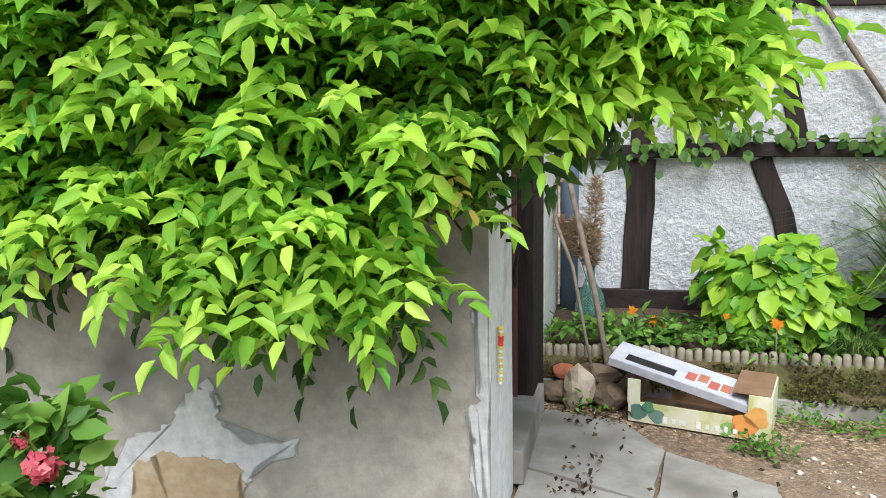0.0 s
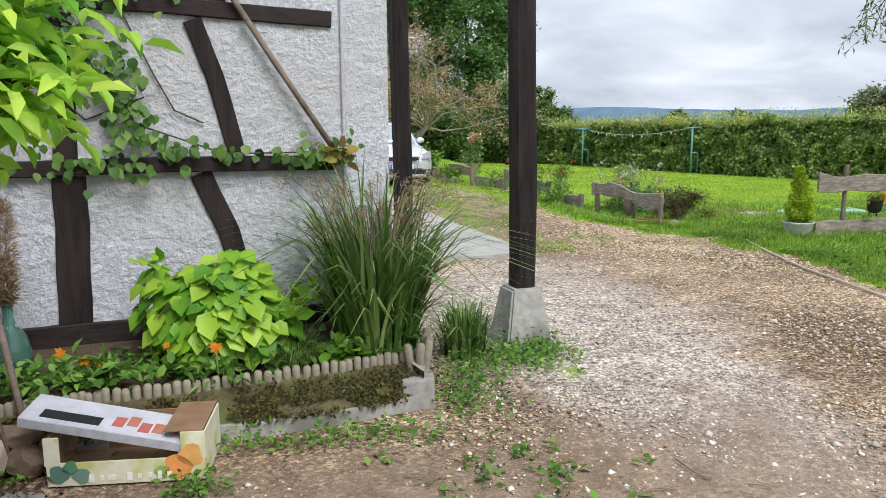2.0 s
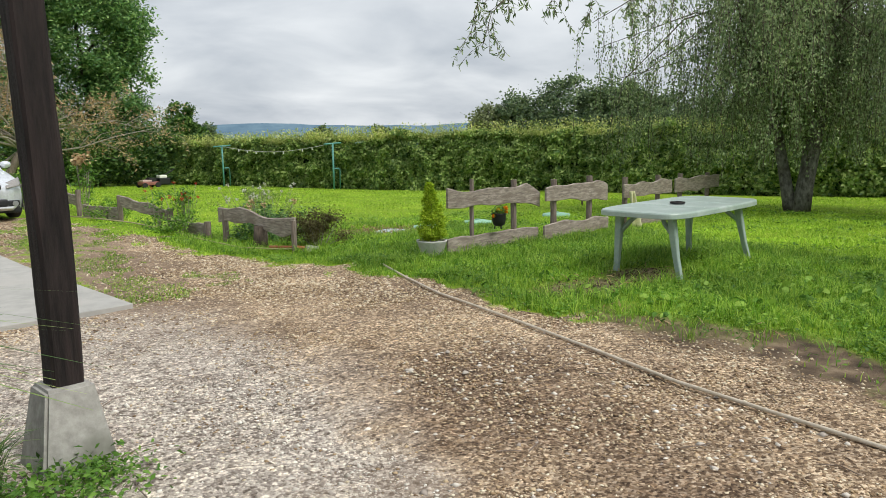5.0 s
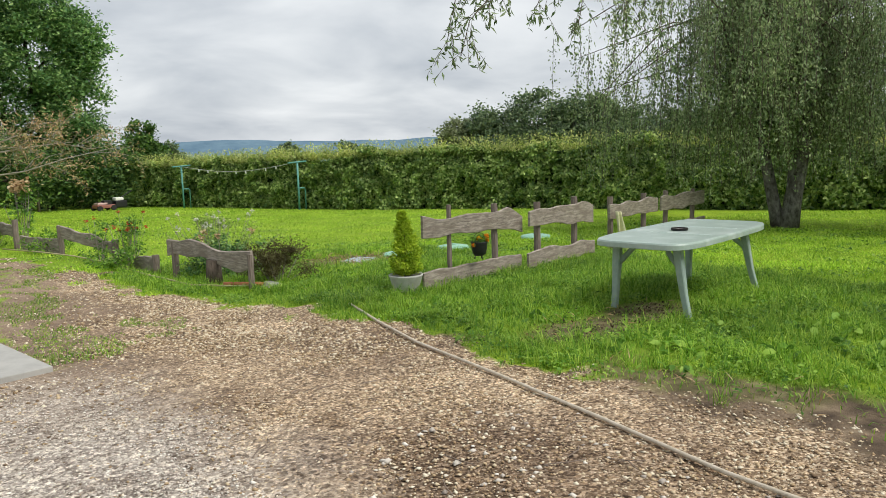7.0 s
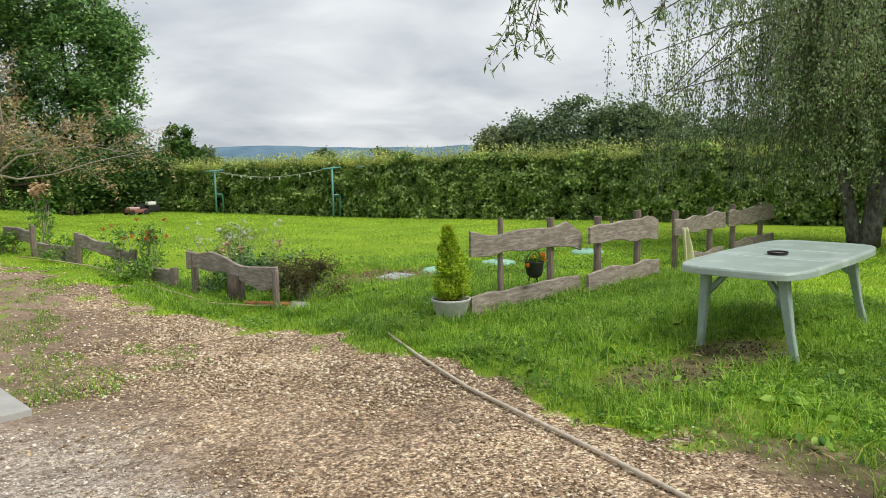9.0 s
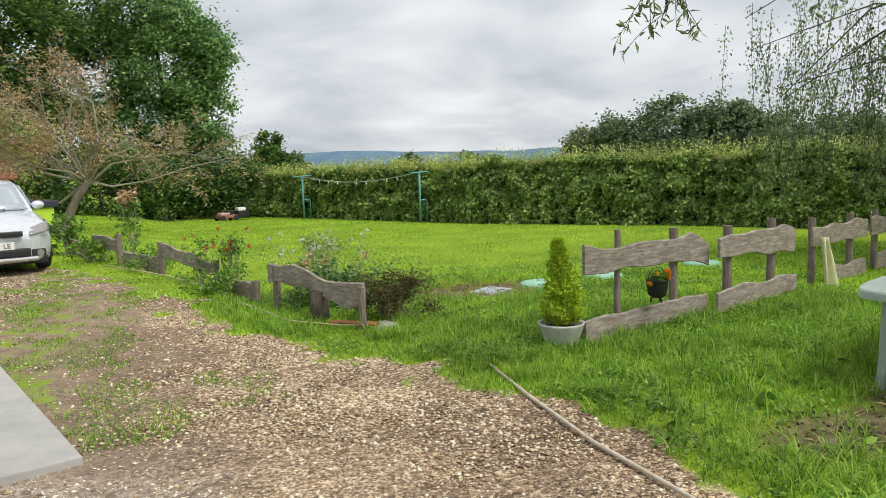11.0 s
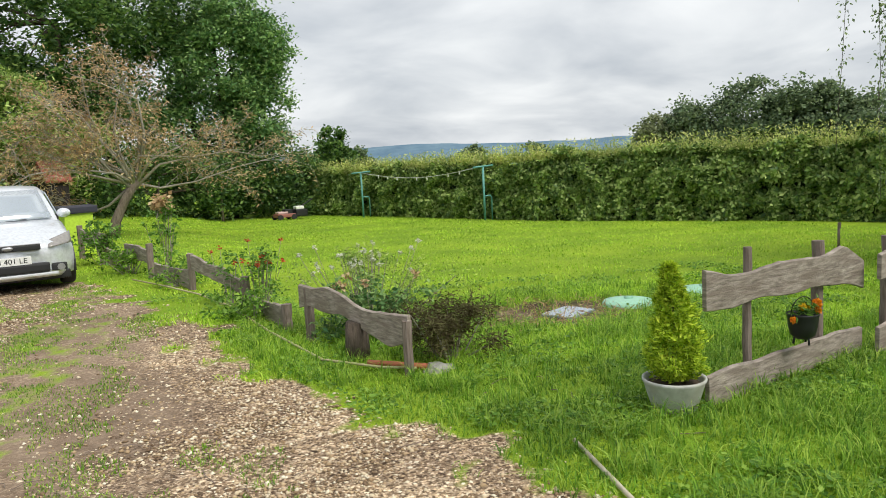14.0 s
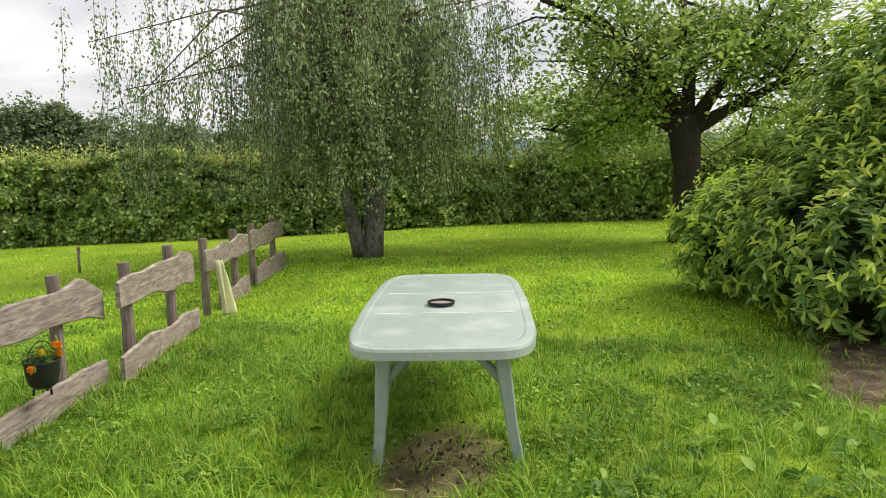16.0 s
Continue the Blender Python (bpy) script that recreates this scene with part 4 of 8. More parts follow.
lid = thing("crate_lid", pose(-0.83, 3.52, 0.245, 8, 11.5, 0), "grey and red printed cardboard lid lying aslant on the crate", "lid")
boxpart("panel", (0, 0, 0), (0.66, 0.2, 0.008), surf("card_grey", (0.42, 0.43, 0.48), (0.6, 0.6, 0.66), 8, 0.6, 0.05), lid, "", 0.001)
boxpart("flange", (0, -0.1, -0.018), (0.66, 0.006, 0.04), plain("card_lilac", (0.5, 0.5, 0.56), 0.6), lid, "", 0.001)
boxpart("print", (-0.14, -0.04, 0.005), (0.24, 0.06, 0.002), M_BLACK, lid, "", 0)
for k in range(5):
    boxpart("print", (0.05 + 0.055 * k, -0.02 + 0.02 * math.sin(k * 2), 0.0055), (0.045, 0.07, 0.002), plain("print_red", (0.45, 0.12 + 0.05 * (k % 2), 0.1), 0.6), lid, "", 0)

# ---- table ----
TC = pose(7.497, 7.403, 0.014, 0, 0, 16)
tb = thing("garden_table", TC, "green-grey plastic garden table, weathered and wet, on the lawn", "table")


def table_outline(L, W, inset):
    pts = []
    for a in np.linspace(0, 6.2832, 65)[:-1]:
        c, s = math.cos(a), math.sin(a)
        e = 0.21
        pts.append((math.copysign(abs(c) ** e, c) * (L / 2 - inset), math.copysign(abs(s) ** (e * 1.4), s) * (W / 2 - inset) * (1 - 0.12 * abs(math.copysign(abs(c) ** e, c)) ** 3)))
    return pts


bm = bmesh.new()
prof = [(0.01, 0.628), (0.0, 0.632), (0.0, 0.672), (0.006, 0.685), (0.018, 0.69), (0.05, 0.691), (0.06, 0.688)]
rings = [[bm.verts.new((x, y, z)) for x, y in table_outline(2.15, 1.0, ins)] for ins, z in prof]
for a, b in zip(rings, rings[1:]):
    for k in range(64):
        bm.faces.new((a[k], a[(k + 1) % 64], b[(k + 1) % 64], b[k]))
bm.faces.new(rings[-1])
inner = [[bm.verts.new((x, y, z)) for x, y in table_outline(2.15, 1.0, 0.02)] for z in (0.628, 0.668)]
for k in range(64):
    bm.faces.new((rings[0][(k + 1) % 64], rings[0][k], inner[0][k], inner[0][(k + 1) % 64]))
    bm.faces.new((inner[0][(k + 1) % 64], inner[0][k], inner[1][k], inner[1][(k + 1) % 64]))
bm.faces.new(inner[1][::-1])
part("tabletop", bm, M_PLASTIC, tb, "", shade=False)
for x in (-0.3, 0.3):
    boxpart("seam", (x, 0, 0.6895), (0.014, 0.78, 0.004), plain("seam_white", (0.66, 0.74, 0.7), 0.4), tb, "pale raised seam", 0.001)
for sx in (-1, 1):
    for sy in (-1, 1):
        fx, fy = (-0.78 if sx < 0 else 0.9), sy * 0.37 - 0.02
        tx, ty = (-0.82 if sx < 0 else 0.74), sy * 0.29
        bm = bmesh.new()
        w = 0.034
        rings = []
        for f, ww in ((0, 0.8), (0.35, 0.85), (0.65, 1.05), (1, 1.1)):
            cx, cy, z = fx + (tx - fx) * f ** 0.8, fy + (ty - fy) * f ** 0.8, -0.03 + 0.698 * f
            rings.append([bm.verts.new((cx + a * w * ww, cy + b * w * ww, z)) for a, b in ((-1, -.75), (-.75, -1), (.75, -1), (1, -.75), (1, .75), (.75, 1), (-.75, 1), (-1, .75))])
        for a, b in zip(rings, rings[1:]):
            for k in range(8):
                bm.faces.new((a[k], a[(k + 1) % 8], b[(k + 1) % 8], b[k]))
        bm.faces.new(rings[0][::-1])
        part("leg", bm, M_PLASTICLEG, tb, "darker grey plastic leg")
        tubepart("brace", [(tx + (fx - tx) * .4, ty + (fy - ty) * .4, 0.42), (tx - sx * 0.05, ty - sy * 0.1, 0.56), (tx - sx * 0.14, ty - sy * 0.18, 0.665)], [0.03, 0.024, 0.026], M_PLASTICLEG, tb, "", 6)
mt = thing("metal_coaster", TC @ pose(-0.07, 0.03, 0.692), "small stack of dark metal rings on the table", "ring")
for k, (r, z) in enumerate(((0.075, 0.006), (0.078, 0.016))):
    bm = bmesh.new()
    tube(bm, [(r * math.cos(a), r * math.sin(a), z) for a in np.linspace(0, 6.2832, 29)], 0.006, 6, False)
    part("ring", bm, M_BLACK if k == 0 else M_IRON, mt, shade=True)
bm = bmesh.new(); lathe(bm, [(0.001, 0.008), (0.07, 0.008), (0.072, 0.004)], 24)
part("disc", bm, plain("grey_disc", (0.3, 0.26, 0.24), 0.5), mt)


# ---- fences ----
def live_board(parent, a, b, z0a, z0b, ha, hb, seed, thick=0.03, name="upper_board", dy=0.0, top=(0, 0), bot=(0, 0)):
    """A waney-edged board from a to b on plan; z0: its underside, h: its height, at each end."""
    a, b = Vector(a), Vector(b)
    d = (b - a)
    L = d.length
    u = d.normalized()
    nrm = Vector((-u.y, u.x))
    n = 26
    bm = bmesh.new()
    rings = []
    for i in range(n + 1):
        f = i / n
        p = a + u * (L * f) + nrm * (dy + 0.01 * noise.noise((seed, f * 3, 0)))
        lo = z0a + (z0b - z0a) * f + np.interp(f, np.linspace(0, 1, len(bot)), bot) + 0.04 * noise.noise((seed * 3.1, f * L * 2.6, 1.0)) + 0.008 * noise.noise((seed, f * 14, 5))
        hi = z0a + ha + (z0b + hb - z0a - ha) * f + np.interp(f, np.linspace(0, 1, len(top)), top) + 0.04 * noise.noise((seed * 5.7, f * L * 2.4, 7.0)) + 0.008 * noise.noise((seed, f * 14, 9))
        t = thick / 2
        e = 0.006
        rings.append([bm.verts.new((p.x + nrm.x * o, p.y + nrm.y * o, z)) for o, z in ((-t, lo + e), (-t + e, lo), (t - e, lo), (t, lo + e), (t, hi - e), (t - e * 0.5, hi), (-t + e * 2, hi - 0.002), (-t, hi - e * 1.5))])
    for r0, r1 in zip(rings, rings[1:]):
        for k in range(8):
            bm.faces.new((r0[k], r1[k], r1[(k + 1) % 8], r0[(k + 1) % 8]))
    bm.faces.new(rings[0]); bm.faces.new(rings[-1][::-1])
    bmesh.ops.recalc_face_normals(bm, faces=bm.faces)
    return part(name, bm, M_OLDWOOD, parent)


def stake(parent, x, y, top, r, lean=0.0, name="post"):
    g = gz(x, y)
    bm = bmesh.new()
    n = 9
    tube(bm, [(x + lean * f + 0.008 * noise.noise((x, f * 4, 1)), y + 0.008 * noise.noise((y, f * 4, 2)), g - 0.1 + (top + 0.1) * f) for f in np.linspace(0, 1, n)],
         [r * (1 + 0.12 * noise.noise((x * 3, f * 5, 3))) for f in np.linspace(0, 1, n)], 9)
    return part(name, bm, M_POSTWOOD, parent)


def fence_panel(label, boards, posts, seed):
    cx, cy = posts[0][0], posts[0][1]
    t = thing("fence_panel", Matrix.Identity(4), label, "fence", "rustic board fence panels")
    for k, (a, b, z0a, z0b, ha, hb, nm, *edges) in enumerate(boards):
        live_board(t, a, b, z0a + gz(*a), z0b + gz(*b), ha, hb, seed + 1.37 * k, name=nm, dy=-0.0, top=edges[0] if edges else (0, 0), bot=edges[1] if edges else (0, 0))
    for (x, y, top, r) in posts:
        stake(t, x, y, top, r)
    return t


UP, LO = "upper_board", "lower_board"
FL = "weathered grey fence panel of waney boards on round stakes"
fence_panel(FL, [((5.66, 9.42), (7.46, 9.97), 0.56, 0.47, 0.24, 0.215, UP, (0, -.02, .0, .05, .04, .06, .1, .0), (0, -.02, .02, .03, .05, .05, .03, .0)), ((5.6, 9.32), (7.4, 9.92), 0.0, 0.02, 0.2, 0.19, LO)], [(6.13, 9.61, 0.9, 0.028), (6.98, 9.9, 0.86, 0.042)], 1.1)
fence_panel(FL, [((7.47, 9.83), (9.12, 10.43), 0.54, 0.48, 0.18, 0.27, UP, (0, .02, .03, .04, .05, .06, .0), (0, .02, .03, .02, .0, .03, .0)), ((7.4, 9.77), (9.12, 10.4), 0.02, 0.05, 0.2, 0.19, LO)], [(7.74, 10.0, 0.84, 0.045), (8.72, 10.38, 0.86, 0.045)], 2.4)
fence_panel(FL, [((9.8, 10.78), (11.5, 11.36), 0.5, 0.52, 0.22, 0.24, UP), ((10.25, 10.94), (11.45, 11.34), 0.0, 0.0, 0.2, 0.22, LO)], [(9.92, 10.88, 0.84, 0.045), (11.1, 11.3, 0.84, 0.045)], 3.9)
fence_panel(FL, [((11.66, 11.42), (13.55, 12.04), 0.5, 0.54, 0.25, 0.25, UP), ((11.85, 11.48), (13.6, 12.06), 0.0, 0.0, 0.26, 0.28, LO)], [(12.0, 11.62, 0.84, 0.045), (13.2, 12.02, 0.82, 0.045)], 5.3)
LL = "long weathered board nailed low to stubby posts"
fence_panel(LL, [((3.68, 12.66), (4.25, 10.95), 0.3, 0.26, 0.22, 0.22, UP, (0, .0, .03, .02, -.04, -.05, -.05, .0), (0, .02, .04, .05, .01, -.04, -.07, .0)), ((3.28, 14.3), (3.58, 13.0), 0.0, 0.0, 0.2, 0.24, LO)], [(3.74, 12.55, 0.5, 0.045), (4.24, 10.97, 0.42, 0.038), (3.58, 13.0, 0.28, 0.05)], 6.2)
fence_panel(LL, [((2.68, 15.85), (3.24, 14.36), 0.26, 0.16, 0.21, 0.19, UP), ((2.2, 17.0), (2.68, 15.8), 0.0, 0.0, 0.24, 0.26, LO)], [(2.7, 15.8, 0.46, 0.045), (3.28, 14.3, 0.37, 0.05)], 7.7)
fence_panel("old grey boards at the far end of the low fence", [((1.72, 18.3), (2.12, 17.2), 0.22, 0.2, 0.22, 0.22, UP), ((1.35, 19.2), (1.7, 18.3), 0.0, 0.0, 0.3, 0.25, LO)], [(2.14, 17.15, 0.5, 0.05), (1.7, 18.35, 0.3, 0.05)], 8.8)
fence_panel("old grey boards at the far end of the low fence", [((0.75, 20.6), (1.35, 19.4), 0.3, 0.25, 0.25, 0.25, UP)], [(0.8, 20.5, 0.6, 0.05), (1.33, 19.35, 0.5, 0.05)], 9.9)

# net cloth on the fence
cl = thing("garden_fleece", Matrix.Identity(4), "pale yellow garden net hanging on the fence board", "cloth")
bm = bmesh.new()
rows = []
g0 = gz(10, 10.8)
for i in range(13):
    f = i / 12
    rows.append([bm.verts.new((9.86 + (0.28 * s - 0.03) * (0.25 + 0.75 * f), 10.7 - 0.05 * math.sin(s * 9 + f * 2) - 0.08 * f, g0 + 0.62 - 0.6 * f)) for s in np.linspace(0, 1, 12)])
for a, b in zip(rows, rows[1:]):
    for k in range(11):
        bm.faces.new((a[k], a[k + 1], b[k + 1], b[k]))
fl = part("net", bm, surf("fleece", (0.5, 0.5, 0.28), (0.66, 0.65, 0.42), 30, 0.9, 0.3), cl, shade=True)
md = fl.modifiers.new("thick", "SOLIDIFY"); md.thickness = 0.006

# thin stakes on the far lawn
for x, y, h in ((12.75, 15.3, 0.42), (3.7, 35.0, 0.9), (6.4, 38.3, 1.3)):
    s_ = thing("iron_stake", pose(x, y, gz(x, y)), "thin dark stake standing in the lawn", "stake")
    tubepart("rod", [(0, 0, -0.05), (0, 0, h)], 0.02 if h < 0.8 else 0.05, M_POSTWOOD, s_)
    boxpart("tab", (0, -0.01, h - 0.05), (0.06, 0.02, 0.1), M_POSTWOOD, s_, "", 0.003)


# washing line
def line_post(x, y, az):
    t = thing("washing_line_post", pose(x, y, gz(x, y), 0, 0, az), "turquoise painted steel washing line post with a cross arm", "post", "washing line posts")
    tubepart("pole", [(0, 0, -0.1), (0, 0, 1.62)], 0.035, M_GREENPOLE, t)
    tubepart("arm", [(-0.4, 0, 1.62), (0.4, 0, 1.66)], 0.028, M_GREENPOLE, t)
    tubepart("bracket", [(0, 0, 0.75), (0.25, 0, 0.75), (0.3, 0, 0.7), (0.3, 0, 0.0)], 0.025, M_GREENPOLE, t)
    return t


line_post(8.55, 32.6, 20)
line_post(11.1, 26.95, 20)
wl_ = thing("washing_line", Matrix.Identity(4), "sagging washing line with a few white pegs", "line")
p0, p1 = Vector((8.55, 32.6, gz(8.55, 32.6) + 1.62)), Vector((11.1, 26.95, gz(11.1, 26.95) + 1.65))
pts = [p0.lerp(p1, f) - Vector((0, 0, 0.26 * math.sin(f * math.pi))) for f in np.linspace(0, 1, 13)]
tubepart("cord", pts, 0.012, M_POTWHITE, wl_)
for k in (2, 3, 4, 6, 7, 9, 10):
    boxpart("peg", tuple(pts[k] - Vector((0, 0, 0.04))), (0.04, 0.03, 0.1), M_BAR, wl_, "", 0.004)

# ---- hoses ----
hs = thing("garden_hose", Matrix.Identity(4), "brown garden hose lying across the gravel", "hose")
hp = [(4.72, -1.5), (4.62, 1.0), (4.52, 3.4), (4.43, 4.6), (4.47, 5.4), (4.5, 6.5), (4.5, 7.6), (4.57, 8.4), (4.66, 9.2)]
bm = bmesh.new(); tube(bm, [(x, y, 0.022 + gz(x, y)) for x, y in hp], 0.012, 8)
part("tube", bm, M_HOSE, hs, shade=True)
hs2 = thing("pale_hose", Matrix.Identity(4), "thin pale hose lying in the grass along the low fence", "hose")
bm = bmesh.new(); tube(bm, [(x, y, gz(x, y) + 0.045) for x, y in ((4.3, 11.0), (4.08, 11.18), (3.7, 11.63), (3.4, 12.82), (3.1, 14.2), (2.77, 15.04), (2.35, 15.9), (1.91, 16.76))], 0.011, 7)
part("tube", bm, surf("pale_hose", (0.35, 0.3, 0.15), (0.5, 0.45, 0.28), 15, 0.6, 0.1), hs2, shade=True)
bm = bmesh.new(); tube(bm, [(4.38, 10.98, 0.05), (4.0, 11.3, 0.05)], 0.022, 8)
part("connector", bm, M_TERRA, hs2, "red brown rubber sleeve", shade=True)

# ---- pots ----
pot = thing("thuja_pot", pose(5.43, 9.4, 0.03, 0, 0, 0) @ Matrix.Diagonal((0.93, 0.93, 0.93, 1)), "little golden conifer in a weathered white oval pot", "potted plant")
bm = bmesh.new()
lathe(bm, [(0.001, 0.0), (0.125, 0.0), (0.135, 0.015), (0.19, 0.2), (0.2, 0.215), (0.2, 0.23), (0.19, 0.232), (0.178, 0.215), (0.17, 0.17), (0.001, 0.165)], 28)
part("pot", bm, M_POTWHITE, pot, "", shade=True)
bm = bmesh.new(); lathe(bm, [(0.176, 0.185), (0.1, 0.2), (0.001, 0.205)], 20)
part("soil", bm, M_SOIL, pot)
tubepart("trunk", [(0, 0, 0.17), (0, 0, 0.8)], [0.014, 0.004], M_BARK, pot)
n = 9000
z = RNG.uniform(0, 1, n) ** 1.1
z = z * (1 + 0.05 * np.sin(z * 23))
rad = 0.19 * np.clip(1 - z, 0, 1) ** 0.72 * (0.55 + 0.45 * np.clip(z * 6, 0, 1)) * RNG.uniform(0.3, 1.1, n) ** 0.5
a = RNG.uniform(0, 6.28, n)
rad *= 1 + 0.28 * np.sin(a * 3 + z * 17) * np.cos(a * 2 - z * 9) + 0.16 * np.sin(a * 7 + z * 31)
leaves("foliage", np.stack([rad * np.cos(a) + 0.02 * np.sin(z * 5), rad * np.sin(a), 0.22 + 0.75 * z], 1), 0.038, L_THUJA, pot, "yellow-green scale foliage", aspect=0.35, along=np.stack([np.cos(a) * .6, np.sin(a) * .6, np.full(n, 1.1)], 1))

hg = thing("hanging_cauldron", pose(6.47, 9.5, 0.06) @ Matrix.Diagonal((.8, .8, .84, 1)), "small black cauldron of orange marigolds hung from the fence board", "hanging pot")
HC = 0.42
bm = bmesh.new()
lathe(bm, [(0.001, -0.1), (0.06, -0.1), (0.095, -0.07), (0.112, 0.0), (0.118, 0.075), (0.126, 0.09), (0.12, 0.095), (0.11, 0.075), (0.1, 0.04), (0.001, 0.04)], 22, (0, 0, HC))
part("pot", bm, M_BLACK, hg, shade=True)
for k in range(3):
    a = k * 2.094 + 0.5
    tubepart("foot", [(0.06 * math.cos(a), 0.06 * math.sin(a), HC - 0.08), (0.07 * math.cos(a), 0.07 * math.sin(a), HC - 0.145)], 0.009, M_BLACK, hg)
tubepart("handle", [(0.12 * math.cos(t), 0.0, HC + 0.09 + 0.13 * math.sin(t)) for t in np.linspace(0, math.pi, 11)], 0.004, M_IRON, hg, seg=6)
n = 260
leaves("foliage", np.stack([RNG.normal(0, .06, n), RNG.normal(0, .055, n), HC + 0.09 + RNG.uniform(0, .09, n)], 1), 0.05, L_IVY, hg, aspect=0.35)
for x, z, r, mm in ((-0.13, 0.06, 0.033, L_ORANGE), (-0.04, 0.15, 0.036, L_YELLOW), (0.1, 0.17, 0.042, L_ORANGE), (0.11, 0.11, 0.034, L_ORANGE), (0.02, 0.14, 0.02, L_YELLOW)):
    n = 150
    d_ = unit(RNG.normal(size=(n, 3)))
    leaves("bloom", d_ * np.array([1, 1, .75]) * r * 0.6 + np.array([x, -0.04, HC + z]), r * 0.6, mm, hg, aspect=0.8, face=d_, spread=0.4)

# manhole grate and green lid
gr = thing("drain_grate", pose(6.35, 12.5, gz(6.35, 12.5) + 0.015, 0, 0, 30) @ Matrix.Diagonal((0.72, 0.72, 0.8, 1)), "steel mesh drain grate in bare earth", "grate")
boxpart("frame", (0, 0, 0), (0.66, 0.5, 0.02), plain("grate_dark", (0.2, 0.22, 0.26), 0.7), gr, "", 0.004)
M_STEEL = plain("steel", (0.6, 0.66, 0.74), 0.5, 0.2)
for k in range(15):
    boxpart("bar", (-0.3 + 0.043 * k, 0, 0.019), (0.014, 0.48, 0.008), M_STEEL, gr, "", 0)
for k in range(11):
    boxpart("bar", (0, -0.22 + 0.044 * k, 0.024), (0.64, 0.012, 0.006), M_STEEL, gr, "", 0)
for x, y in ((7.15, 12.65), (8.3, 12.9), (10.4, 13.3)):
    gl = thing("septic_lid", pose(x, y, gz(x, y)), "pale green plastic septic tank lid in the lawn", "lid", "septic tank lids")
    bm = bmesh.new(); lathe(bm, [(0.28, -0.03), (0.28, 0.03), (0.26, 0.055), (0.15, 0.075), (0.001, 0.08)], 24)
    part("cover", bm, plain("lid_green", (0.32, 0.58, 0.42), 0.5), gl, shade=True)
    bm = bmesh.new(); lathe(bm, [(0.05, 0.07), (0.05, 0.095), (0.001, 0.1)], 12)
    part("knob", bm, plain("lid_green_dark", (0.25, 0.48, 0.35), 0.5), gl, shade=True)

# mower / cart far on the lawn
mw = thing("lawn_mower", pose(5.9, 34.3, gz(5.9, 34.3), 0, 0, 20) @ Matrix.Diagonal((.8, .8, .75, 1)), "red lawn mower with black handle parked far on the lawn", "mower")
boxpart("deck", (0, 0, 0.22), (0.9, 0.6, 0.18), plain("mower_red", (0.3, 0.12, 0.1), 0.5), mw, "", 0.05)
boxpart("engine", (0.15, 0, 0.4), (0.4, 0.35, 0.25), M_BLACK, mw, "", 0.04)
boxpart("bag", (0.8, 0, 0.3), (0.6, 0.5, 0.35), M_BLACK, mw, "", 0.06)
boxpart("cover", (0.75, 0, 0.56), (0.42, 0.36, 0.16), M_BAR, mw, "white plastic cover", 0.05)
boxpart("cover", (-0.15, 0, 0.37), (0.5, 0.4, 0.1), plain("mower_pink", (0.6, 0.42, 0.4), 0.5), mw, "faded pink cover", 0.04)
tubepart("handle", [(0.3, 0, 0.3), (1.5, 0, 0.95)], 0.03, M_BLACK, mw)
for sx in (-0.35, 0.35):
    for sy in (-0.3, 0.3):
        bm = bmesh.new(); tube(bm, [(sx, sy - 0.03, 0.14), (sx, sy + 0.03, 0.14)], 0.14, 14)
        part("wheel", bm, M_RUBBER, mw)

